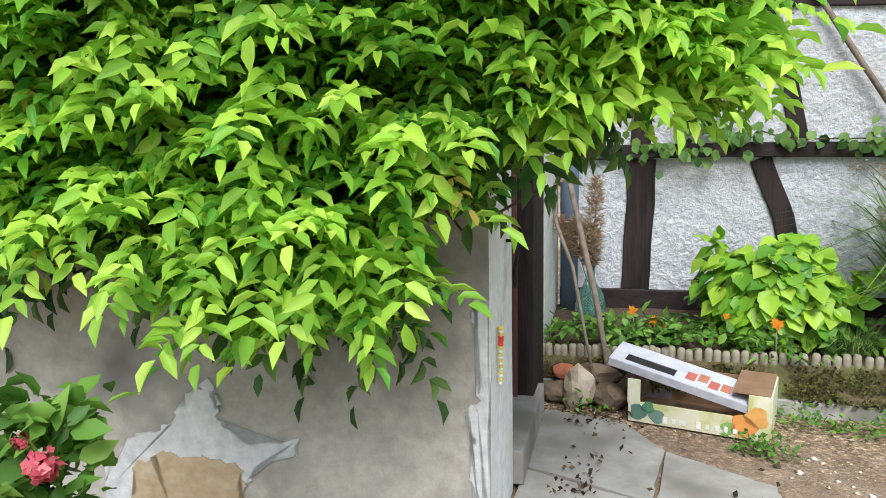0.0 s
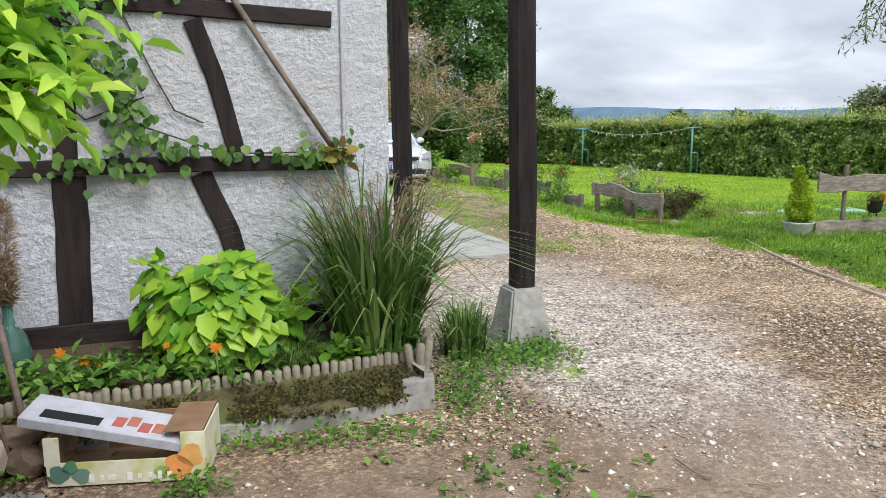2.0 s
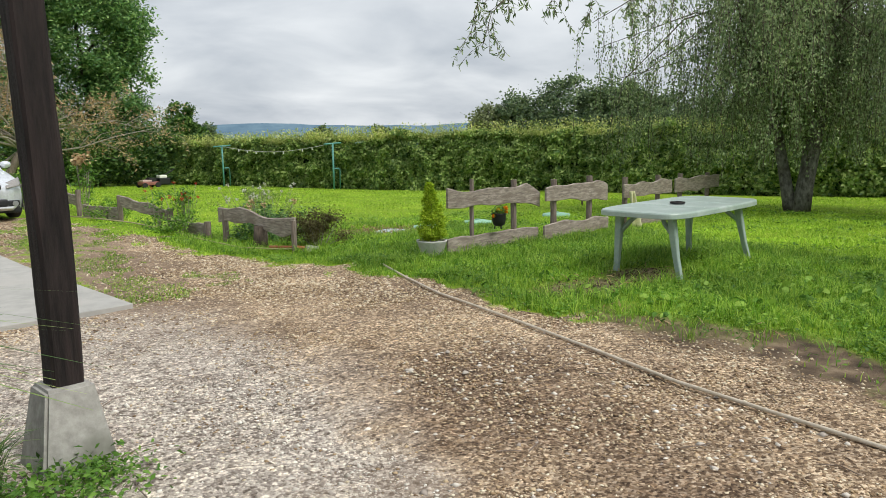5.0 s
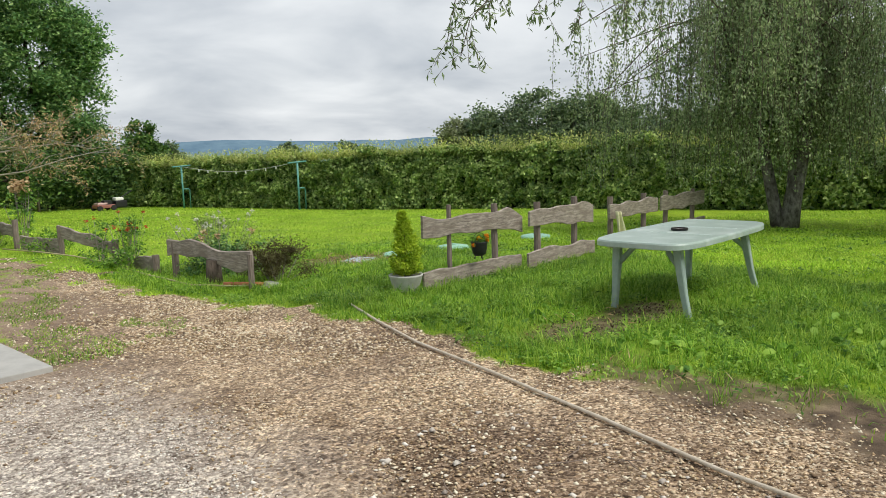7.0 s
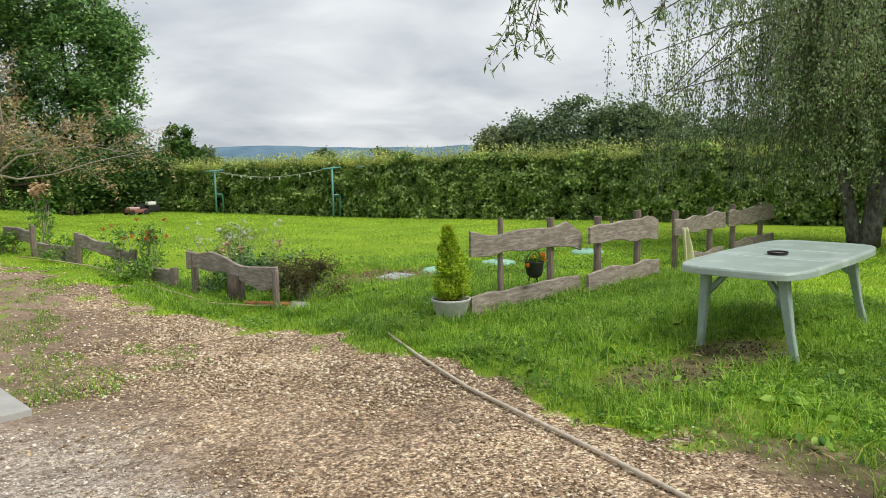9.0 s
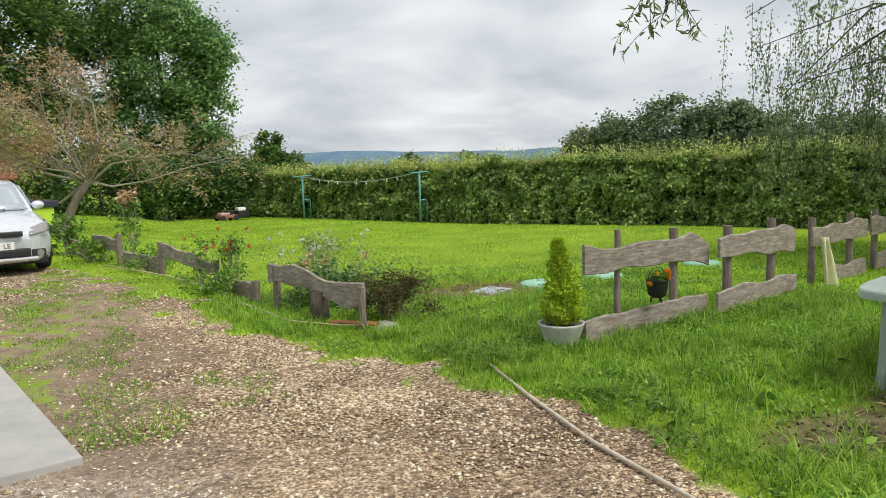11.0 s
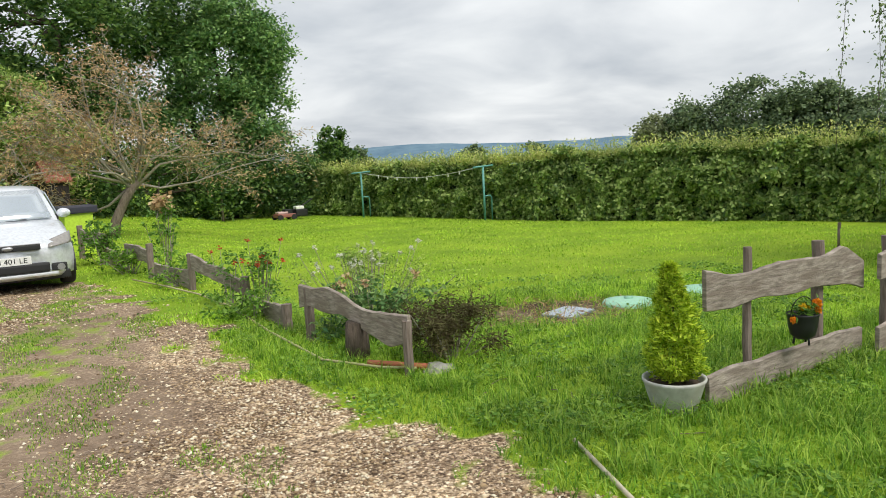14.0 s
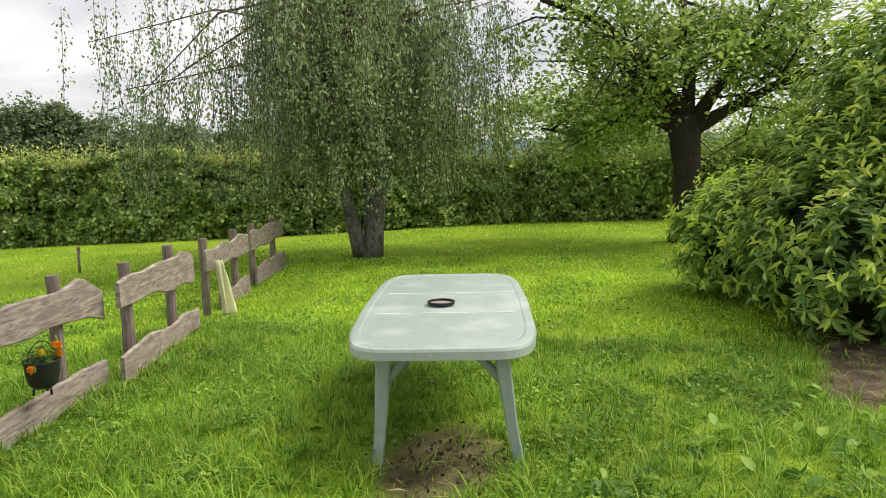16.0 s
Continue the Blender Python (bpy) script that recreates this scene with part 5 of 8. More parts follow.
# ---- car ----
def make_car(m):
    car = thing("car", m, "silver-grey small hatchback parked on the grass track", "car")
    # stations from the nose back: y, floor z, bonnet or belt z, half width low, half width at the shoulder, roof z, half width of the roof
    st = [(0.0, .26, .62, .50, .52), (0.05, .20, .70, .66, .66), (0.16, .18, .745, .76, .74), (0.4, .17, .82, .825, .78), (0.75, .17, .89, .835, .79), (1.05, .17, .945, .84, .79), (1.3, .17, .965, .84, .79),
          (2.0, .17, .99, .84, .79), (2.8, .17, 1.02, .84, .79), (3.4, .18, 1.04, .83, .77), (3.75, .2, 1.03, .79, .73), (3.9, .28, .98, .68, .66)]
    bm = bmesh.new()
    rings = []
    for y, z0, z1, wl_, ws in st:
        mid = (z0 + z1) / 2
        half = [(0.0, z0), (wl_ * .85, z0), (wl_ * .97, z0 + .05), (wl_ * 1.0, mid - .08), (wl_ * 1.0, mid + .06), (ws, z1 - .07), (ws * .9, z1 - .015), (ws * .5, z1 + .015), (0, z1 + .02)]
        ring_ = [(x, z) for x, z in half] + [(-x, z) for x, z in half[-2:0:-1]]
        rings.append([bm.verts.new((x, y + (0.0 if y > .3 else .22 * (abs(x) / .8) ** 2.4), z)) for x, z in ring_])
    N = len(rings[0])
    for a, b in zip(rings, rings[1:]):
        for k in range(N):
            bm.faces.new((a[k], b[k], b[(k + 1) % N], a[(k + 1) % N]))
    bm.faces.new(rings[0]); bm.faces.new(rings[-1][::-1])
    bmesh.ops.recalc_face_normals(bm, faces=bm.faces)
    part("body", bm, M_CAR, car, "", shade=True)
    # greenhouse: pillars and roof
    gh = [(0.98, .93, .70, .93), (1.22, 1.12, .68, .93), (1.62, 1.40, .585, .95), (1.95, 1.455, .57, .97), (2.6, 1.47, .57, .99), (3.3, 1.42, .56, 1.0), (3.62, 1.2, .62, 1.0), (3.78, 1.0, .68, .97)]
    bm = bmesh.new()
    rings = []
    for y, zt, wt, zb in gh:
        half = [(.745 if y > 1.1 else .72, zb), (wt + .035, max(zb + .002, zt - .05)), (wt, zt - .012), (wt * .55, zt + .012), (0, zt + .018)]
        ring_ = half + [(-x, z) for x, z in half[-2::-1]]
        rings.append([bm.verts.new((x, y + (.16 * (abs(x) / .7) ** 2 if y < 1.7 else 0), z)) for x, z in ring_])
    N = len(rings[0])
    for a, b in zip(rings, rings[1:]):
        for k in range(N - 1):
            bm.faces.new((a[k], b[k], b[k + 1], a[k + 1]))
    bmesh.ops.recalc_face_normals(bm, faces=bm.faces)
    part("roof", bm, M_CAR, car, "", shade=True)
    glass = bpy.data.materials.get("car_glass")
    if glass is None:
        glass, nt, b = mat_new("car_glass")
        # pale blue-grey metallic base imitates sky reflected in the windows
        b.inputs["Base Color"].default_value = (0.62, 0.68, 0.72, 1)
        b.inputs["Metallic"].default_value = 0.7
        b.inputs["Roughness"].default_value = 0.1
        b.inputs["Specular IOR Level"].default_value = 1.0
        b.inputs["Coat Weight"].default_value = 1.0
    def sheet(name, pts, mat, thick=(0, -.006, .006), lab="", nu=8):
        """A curved panel between a lower and an upper row of points."""
        bm = bmesh.new()
        low, up = pts
        rows = []
        for f in np.linspace(0, 1, 5):
            rows.append([bm.verts.new(Vector(a).lerp(Vector(b), f) + Vector(thick)) for a, b in zip(low, up)])
        for a, b in zip(rows, rows[1:]):
            for k in range(len(a) - 1):
                bm.faces.new((a[k], a[k + 1], b[k + 1], b[k]))
        o = part(name, bm, mat, car, lab, shade=True)
        md = o.modifiers.new("thick", "SOLIDIFY"); md.thickness = 0.008; md.offset = 0
        return o
    def arc(w, y0, z, n=9, q=.16):
        return [(x, y0 + q * (x / .7) ** 2, z) for x in np.linspace(-w, w, n)]
    sheet("windscreen", (arc(.66, 1.0, .965), arc(.545, 1.6, 1.392)), glass, (0, -.012, .016), "curved glass, sky reflection in its pale colour")
    for s in (-1, 1):
        sheet("side_window", ([(s * .755, 1.35, 1.0), (s * .755, 2.2, 1.01)], [(s * .64, 1.75, 1.36), (s * .63, 2.2, 1.395)]), glass, (s * .012, 0, 0))
        sheet("side_window", ([(s * .755, 2.28, 1.01), (s * .75, 3.2, 1.05)], [(s * .63, 2.28, 1.395), (s * .625, 3.1, 1.36)]), glass, (s * .012, 0, 0))
        bm = bmesh.new()
        bmesh.ops.create_uvsphere(bm, u_segments=14, v_segments=8, radius=1)
        for v in bm.verts:
            v.co = Vector((s * .84 + v.co.x * .1, 1.33 + v.co.y * .07, 1.03 + v.co.z * .075))
        mr = part("mirror", bm, M_CAR, car, "", shade=True)
        boxpart("arm", (s * .75, 1.34, .995), (.12, .04, .03), M_BLACK, mr, "", .004)
        # headlight: curved lens that wraps the corner
        hl = []
        low, up = [], []
        for f in np.linspace(0, 1, 8):
            x = .43 + .31 * f
            yy = .05 + .22 * (x / .8) ** 2.4 + .02 + .12 * f * f
            low.append((s * x, yy, .60 + .03 * f)); up.append((s * (x - .0), yy + .14, .69 + .10 * f))
        sheet("headlight", (low, up), plain("headlight_lens", (0.36, 0.34, 0.32), .15, .3), (s * .06, -.075, .02), "slightly yellowed headlight lens")
        bm = bmesh.new()
        tube(bm, [(s * .62, .045, .33), (s * .62, .2, .33)], .05, 14)
        part("fog_light", bm, M_ALLOY, car)
        boxpart("fog_recess", (s * .60, .085, .335), (.2, .06, .11), M_BLACK, car, "", .03)
        for wy in (.75, 3.22):
            wh = new("wheel"); wh.parent = car
            bm = bmesh.new()
            prof = [(.19, -.09), (.27, -.095), (.295, -.07), (.3, 0), (.295, .07), (.27, .095), (.19, .09)]
            rr = lathe(bm, prof, 28)
            for v in bm.verts:
                v.co = Vector((s * .745 + v.co.z, wy + v.co.x, .295 + v.co.y))
            part("tyre", bm, M_RUBBER, wh, "black rubber", shade=True)
            bm = bmesh.new()
            lathe(bm, [(.001, .06), (.06, .062), (.165, .05), (.195, .085)], 24)
            for v in bm.verts:
                v.co = Vector((s * (.745 + v.co.z), wy + v.co.x, .295 + v.co.y))
            bmesh.ops.recalc_face_normals(bm, faces=bm.faces)
            part("rim", bm, M_ALLOY, wh, "grey wheel trim", shade=True)
            # dark arch
            bm = bmesh.new()
            a0 = [(s * .842, wy + .35 * math.cos(t), .3 + .35 * math.sin(t)) for t in np.linspace(-.25, math.pi + .25, 17)]
            vs = [bm.verts.new(p) for p in a0]
            vs2 = [bm.verts.new((p[0] - s * .2, p[1], p[2])) for p in a0]
            bm.faces.new(vs)
            for k in range(16):
                bm.faces.new((vs[k], vs2[k], vs2[k + 1], vs[k + 1]))
            part("wheel_arch", bm, M_BLACK, car)
    # nose: grille, badge, plate, lower intake
    boxpart("grille", (0, -.002, .645), (.78, .07, .08), M_BLACK, car, "black mesh grille", .02)
    boxpart("grille_trim", (0, -.02, .69), (.78, .03, .012), M_ALLOY, car, "", .004)
    for k in range(4):
        boxpart("grille_bar", (0, -.03, .62 + .016 * k), (.70, .006, .004), M_ALLOY, car, "", 0)
    bm = bmesh.new()
    bmesh.ops.create_uvsphere(bm, u_segments=16, v_segments=8, radius=1)
    for v in bm.verts:
        v.co = Vector((v.co.x * .07, -.035 + v.co.y * .012, .65 + v.co.z * .028))
    part("badge", bm, M_ALLOY, car, "plain oval badge", shade=True)
    boxpart("intake", (0, .02, .355), (.96, .12, .13), M_BLACK, car, "", .03)
    boxpart("bumper_lip", (0, .0, .262), (1.15, .09, .04), M_CAR, car, "", .015)
    pl = boxpart("number_plate", (0, -.022, .47), (.53, .015, .115), plain("plate_white", (.75, .76, .74), .4), car, "white number plate with a blue end", .004)
    for s in (-1,):
        boxpart("plate_band", (s * .245, -.031, .47), (.04, .004, .108), plain("plate_blue", (.03, .12, .5), .4), pl, "", 0)
    cu = bpy.data.curves.new("plate_text", "FONT")
    cu.body = "BH 401 LE"; cu.size = .1; cu.extrude = .0008; cu.align_x = "CENTER"; cu.align_y = "CENTER"
    cu.materials.append(M_BLACK)
    tx = new("lettering", cu); tx.parent = pl
    tx.matrix_basis = pose(0, -.0325, .47, 90, 0, 0)
    for s in (-1, 1):
        bm = bmesh.new(); tube(bm, [(s * .42 - .1, 1.02, .985), (s * .2 - .2, 1.02, .992)], .008, 6)
        part("wiper", bm, M_BLACK, car)
    bm = bmesh.new(); tube(bm, [(0, 3.1, 1.46), (0, 3.2, 1.62)], .006, 6)
    part("aerial", bm, M_BLACK, car)
    boxpart("underbody", (0, 1.95, .2), (1.5, 3.4, .12), M_BLACK, car, "", .02)
    return car


gcar = gz(0.4, 17.8)
make_car(pose(0.56, 16.2, gcar + 0.01, 0, 0, 14) @ Matrix.Diagonal((0.94, 1.0, 0.91, 1)))
bn = thing("wheelie_bin", pose(0.66, 21.2, gz(.6, 21.2), 0, 0, 20), "dark bin with a bright lime green front behind the car", "bin")
boxpart("body", (0, 0, .4), (.5, .5, .8), plain("lime_bin", (.45, .65, .05), .5), bn, "", .04)
boxpart("lid", (0, 0, .86), (.66, .6, .14), plain("bin_lid", (.03, .03, .05), .5), bn, "", .03)

# small tiled roof of a well or shed behind the car
sh = thing("garden_shed", pose(-1.3, 31.2, gz(-1, 30), 0, 0, 35) @ Matrix.Diagonal((.3, .42, .82, 1)), "small dark shed with a red tiled roof under the trees", "shed")
boxpart("wall", (0, 0, .8), (2.2, 1.6, 1.6), M_TIMBER, sh, "", .02)
for s in (-1, 1):
    boxpart("roof", (0, 0, 0), (2.7, 1.3, .08), M_ROOFTILE, sh, "red clay tiles", .01, m=pose(0, s * .52, 1.95, -s * 35, 0, 0))


# ---- trees and shrubs ----
def clumps(blobs, per, rng, shell=0.55):
    """Clump centres inside ellipsoids, most of them near the skin."""
    out = []
    for cx, cy, cz, rx, ry, rz, w in blobs:
        n = int(per * w)
        d = unit(rng.normal(size=(n, 3)))
        r = rng.uniform(shell ** 3, 1, n) ** (1 / 3)
        out.append(np.array([cx, cy, cz]) + d * r[:, None] * np.array([rx, ry, rz]))
    return np.concatenate(out)


def crown_points(centres, n, spread, rng, flat=0.75):
    k = rng.integers(0, len(centres), n)
    s = spread * rng.uniform(0.5, 1.3, len(centres))
    return centres[k] + rng.normal(size=(n, 3)) * s[k][:, None] * np.array([1, 1, flat])


def tree(kind, x, y, label, trunk, blobs, n_leaf, size, mat, bark=M_BARK, per=26, spread=0.35, r0=0.18, group="", aspect=0.5, limbs=14, shape=4, seed=1, parts_mat=None):
    rng = np.random.default_rng(seed)
    g = gz(x, y) if math.hypot(x, y) < 100 else -1
    t = thing(kind, pose(x, y, g), label, "tree" if "tree" in kind or kind == "birch" else "shrub", group)
    loc = [(bx - x, by - y, bz - g, rx, ry, rz, w) for bx, by, bz, rx, ry, rz, w in blobs]
    cs = clumps(loc, per, rng)
    bm = bmesh.new()
    for tr in trunk:
        pts = [Vector(p) for p in tr]
        tube(bm, pts, [r0 * (1 - 0.75 * i / max(1, len(pts) - 1)) for i in range(len(pts))], 8)
    part("trunk", bm, bark, t, shade=True)
    if limbs:
        bm = bmesh.new()
        tops = [Vector(tr[-1]) for tr in trunk] + [Vector(tr[-2]) for tr in trunk]
        for k in rng.choice(len(cs), min(limbs, len(cs)), replace=False):
            e = Vector(cs[k])
            s = min(tops, key=lambda q: (q - e).length)
            mid = s.lerp(e, 0.5) + Vector((0, 0, 0.12 * (e - s).length))
            tube(bm, [s, mid, e], [r0 * 0.3, r0 * 0.16, r0 * 0.05], 6)
        part("limb", bm, bark, t, shade=True)
    leaves("crown", crown_points(cs, n_leaf, spread, rng), size, mat, t, "", aspect=aspect, shape=shape)
    return t


# dark trees and the ash behind the car
tree("ash_tree", 4.4, 38.0, "tall leafy ash at the corner of the lawn", [[(0, 0, 0), (-.1, 0, 2.5), (-.3, .2, 5.5), (-.5, .2, 8.2)], [(-1.2, .1, 0), (-1.3, 0, 3), (-1.8, .3, 7)]],
     [(4.4, 38.0, 6.0, 2.3, 1.8, 2.4, 1.3), (5.5, 37.8, 3.7, 1.4, 1.4, 1.7, .9), (3.7, 38.3, 8.0, 1.9, 1.6, 1.6, .8), (1.5, 38.4, 5.2, 1.5, 1.4, 2.2, .4), (3.6, 38.0, 1.6, 3.0, 1.2, 1.5, .9), (5.8, 37.7, 6.4, 1.2, 1.2, 1.5, .6), (2.4, 38.2, 3.0, 1.6, 1.2, 1.5, .5)], 72000, 0.17, L_ASH, per=80, spread=0.33, r0=.2, seed=2, limbs=30)
tree("oak_tree", -1.5, 36.5, "dark tall oak behind the parked car", [[(0, 0, 0), (.1, 0, 3), (0, .2, 7)], [(1.3, .4, 0), (1.5, .4, 4), (1.2, .4, 8)]],
     [(-2.2, 36, 6.8, 3.2, 2, 2.6, 1.2), (0.9, 37.5, 7.6, 1.8, 1.4, 1.9, .5), (-2.0, 36, 3.2, 3.6, 1.8, 2.6, 1.1), (-6.0, 35, 5.0, 3.0, 2, 4.0, 1.2)], 50000, 0.21, L_DARK, per=60, spread=0.45, r0=.25, seed=3)
tree("maple_tree", -2.6, 32.0, "bright green young maple beside the dark oak", [[(0, 0, 0), (0, 0, 1.6), (.1, 0, 3.2)]], [(-2.6, 32, 3.3, 1.5, 1.0, 1.6, 1), (-0.9, 32.2, 2.4, 1.3, .9, 1.0, .5), (-3.6, 31.5, 1.5, 1.5, .8, 1.2, .4)], 14000, 0.17, L_APPLE, per=34, spread=.33, r0=.1, seed=4)
tree("shrub_belt", 1.5, 35.0, "dark undergrowth beneath the trees", [[(0, 0, 0), (0, 0, .8), (.1, 0, 1.5)]], [(1.5, 35.0, 1.1, 3.5, .8, 1.4, 1), (-3.0, 33.5, .9, 3.5, .8, 1.4, 1), (5.2, 37.2, 1.0, 1.8, .8, 1.4, .6), (6.9, 36.4, .9, 1.3, .6, 1.3, .4), (3.4, 36.4, 1.0, 1.8, .7, 1.4, .6), (-8, 31, 1.6, 4, 1, 2.2, 1)], 30000, 0.17, L_DARK, per=50, spread=.4, seed=5, r0=.08)
tree("ash_tree", -9, 28, "dark leafy tree at the edge of the yard", [[(0, 0, 0), (0, 0, 3), (.2, 0, 7)]], [(-9, 28, 5.5, 3.5, 3, 3.4, 1), (-7.5, 29, 2.4, 3, 2, 2, .7)], 18000, .2, L_DARK, per=50, spread=.5, seed=6)

# dead tree with a loose fan of brown boughs
dt = thing("dead_tree", pose(1.15, 25.2, gz(1.15, 25.2)), "half-dead leaning tree with a wide fan of dry brown twigs", "tree")
bm = bmesh.new()
tube(bm, [(-.3, 0, -.1), (-.2, 0, .4), (.05, 0, .9), (.35, 0, 1.35)], [.15, .12, .105, .1], 9)
part("trunk", bm, M_DEADBARK, dt, shade=True)
rng = np.random.default_rng(11)
bm = bmesh.new()
tw = []
ends = []
# bough bearing in the fan, length, rise of the tip
BOUGHS = [(176, 3.2, .5), (168, 2.6, .9), (160, 3.4, 1.3), (152, 2.6, -.3), (146, 3.0, .2), (138, 3.3, 0), (128, 3.0, .3), (121, 3.5, .1), (112, 3.1, .2), (104, 3.6, .1), (95, 3.2, 0), (86, 2.7, 0), (70, 1.9, 0), (22, 3.0, .9), (14, 3.8, .7), (8, 4.1, -.2), (38, 1.8, .2), (185, 2.3, -.8)]
for deg, L, rise in BOUGHS:
    a = radians(deg)
    s0 = Vector((rng.uniform(.15, .42), rng.uniform(-.06, .06), rng.uniform(1.1, 1.4)))
    d = Vector((math.cos(a), rng.uniform(-.3, .3), math.sin(a)))
    kink = Vector(rng.normal(size=3)) * .16
    pts = [s0]
    for f in (.2, .42, .62, .82, 1.0):
        p = s0 + d * L * f + Vector((0, 0, rise * (f - f * f) * 1.6 - .25 * abs(d.x) * f ** 3)) + kink * math.sin(f * 5) * 1.3 + Vector(rng.normal(size=3)) * .05 * L * f
        p.z = max(p.z, .5)
        pts.append(p)
    tube(bm, pts, [.04, .03, .021, .014, .008, .003], 6)
    tw += pts[3:]
    for q in range(5):
        i_ = rng.integers(1, 4)
        b0 = pts[i_].lerp(pts[i_ + 1], rng.uniform(0, 1))
        dd = (d + Vector(rng.normal(size=3)) * .55).normalized()
        l2 = L * rng.uniform(.2, .42)
        b1, b2 = b0 + dd * l2 * .5 + Vector((0, 0, .08)), b0 + dd * l2 + Vector((0, 0, -.06))
        tube(bm, [b0, b1, b2], [.011, .007, .003], 5)
        ends += [(b0.lerp(b2, f), dd) for f in rng.uniform(.2, 1, 7)]
    ends += [(pts[2].lerp(pts[5], f), d) for f in rng.uniform(-.2, 1, 16)]
part("limb", bm, M_BARKGREY, dt, shade=True)
bm = bmesh.new()
for p, d in ends:
    e = p + (d + Vector(rng.normal(size=3)) * .8).normalized() * rng.uniform(.15, .6)
    m_ = p.lerp(e, .5) + Vector((0, 0, .04))
    e.z -= .1
    tube(bm, [p, m_, e], [.006, .004, .002], 3, False)
    if rng.uniform() < .8:
        tw += [m_, e, m_.lerp(e, .5)]
part("twig", bm, M_BARKGREY, dt, "fine grey twigs")
tw = np.array([tuple(p) for p in tw])
k = rng.integers(0, len(tw), 9000)
leaves("dry_foliage", tw[k] + rng.normal(size=(9000, 3)) * .075, .11, L_DEAD, dt, "dry brown foliage", aspect=.28)


# hedges: an uneven dark core, leaves over it, and new shoots on top
def hedge(a, b, h, depth, n, size, mat, seed, label, hb=None, shoots=1.0):
    rng = np.random.default_rng(seed)
    a, b = Vector((*a, 0)), Vector((*b, 0))
    u = (b - a).normalized()
    nrm = Vector((u.y, -u.x, 0))
    if nrm.dot(Vector((3, 6, 0)) - a) < 0:
        nrm = -nrm
    L = (b - a).length
    hb = hb or h
    t = thing("hedge", pose(a.x, a.y, gz(a.x, a.y)), label, "hedge", "garden hedge")
    g0 = gz(a.x, a.y)
    bm = bmesh.new()
    nx = max(6, int(L / .5))
    rings = []
    for i in range(nx + 1):
        f = i / nx
        p = u * (L * f)
        hh = (h + (hb - h) * f) * (1 + .05 * noise.noise((seed, f * L * .5, 0)))
        gg = gz(a.x + p.x, a.y + p.y) - g0
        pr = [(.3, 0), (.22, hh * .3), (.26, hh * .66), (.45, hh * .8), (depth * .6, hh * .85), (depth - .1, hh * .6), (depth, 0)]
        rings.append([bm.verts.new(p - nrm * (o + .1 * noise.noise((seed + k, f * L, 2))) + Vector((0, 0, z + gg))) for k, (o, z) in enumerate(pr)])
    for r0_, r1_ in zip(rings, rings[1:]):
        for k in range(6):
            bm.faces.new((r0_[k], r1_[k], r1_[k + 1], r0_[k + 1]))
    part("core", bm, M_HEDGECORE, t, "near-black filler core, inner shade in its colour", shade=True)
    f = rng.uniform(0, 1, n)
    z = rng.uniform(0, 1, n) ** .9
    top = rng.uniform(0, 1, n) < .25
    hh = h + (hb - h) * f
    wob = np.array([noise.noise((q * L * .55, seed, 1.5)) + .7 * noise.noise((q * L * 1.9, seed, 6.5)) for q in f]) * .2
    fine = np.array([noise.noise((q * L * 3.6, w * 5.5, seed + 3)) + .6 * noise.noise((q * L * 8, w * 12, seed + 5)) for q, w in zip(f, z)])
    lump = np.array([noise.noise((q * L * 1.4, w * 2.4, seed)) for q, w in zip(f, z)]) * .3 + fine * .22
    off = np.where(top, rng.uniform(0, depth * .7, n), -.05 + .1 * z + .25 * np.clip(z - .8, 0, 1) * 3 + rng.uniform(-.12, .1, n)) - lump
    zz = np.where(top, hh * (.97 + wob) + rng.normal(size=n) * .05, z * hh * (.97 + wob))
    X = a.x + u.x * L * f - nrm.x * off
    Y = a.y + u.y * L * f - nrm.y * off
    P = np.stack([X - a.x, Y - a.y, zz + ground(X, Y) - g0], 1)
    ok = top | (fine > -.22) | (rng.uniform(0, 1, n) < .2)
    P, top = P[ok], top[ok]
    n = len(P)
    leaves("foliage", P, size, mat, t, "", aspect=.6, vary=.5, face=np.where(top[:, None], np.array([0, 0, 1.0]), np.array([nrm.x, nrm.y, .45])), along=np.tile([0, 0, -.2], (n, 1)) + rng.normal(size=(n, 3)) * .8, spread=.75)
    ns = int(L * 210 * shoots)
    f = rng.uniform(0, 1, ns)
    off = rng.uniform(-.05, depth * .6, ns)
    X, Y = a.x + u.x * L * f - nrm.x * off, a.y + u.y * L * f - nrm.y * off
    hh = h + (hb - h) * f
    st_ = np.stack([X - a.x, Y - a.y, hh * .97 + ground(X, Y) - g0], 1)
    P = np.repeat(st_, 6, 0)
    P[:, 2] += np.tile(np.linspace(0, 1, 6), ns) * np.repeat(.1 + .42 * rng.uniform(0, 1, ns) ** 1.8, 6)
    P += rng.normal(size=P.shape) * .025
    leaves("shoot", P, size * .8, L_HEDGETOP, t, "light green new shoots", aspect=.4, along=np.tile([0, 0, .8], (len(P), 1)))
    return t


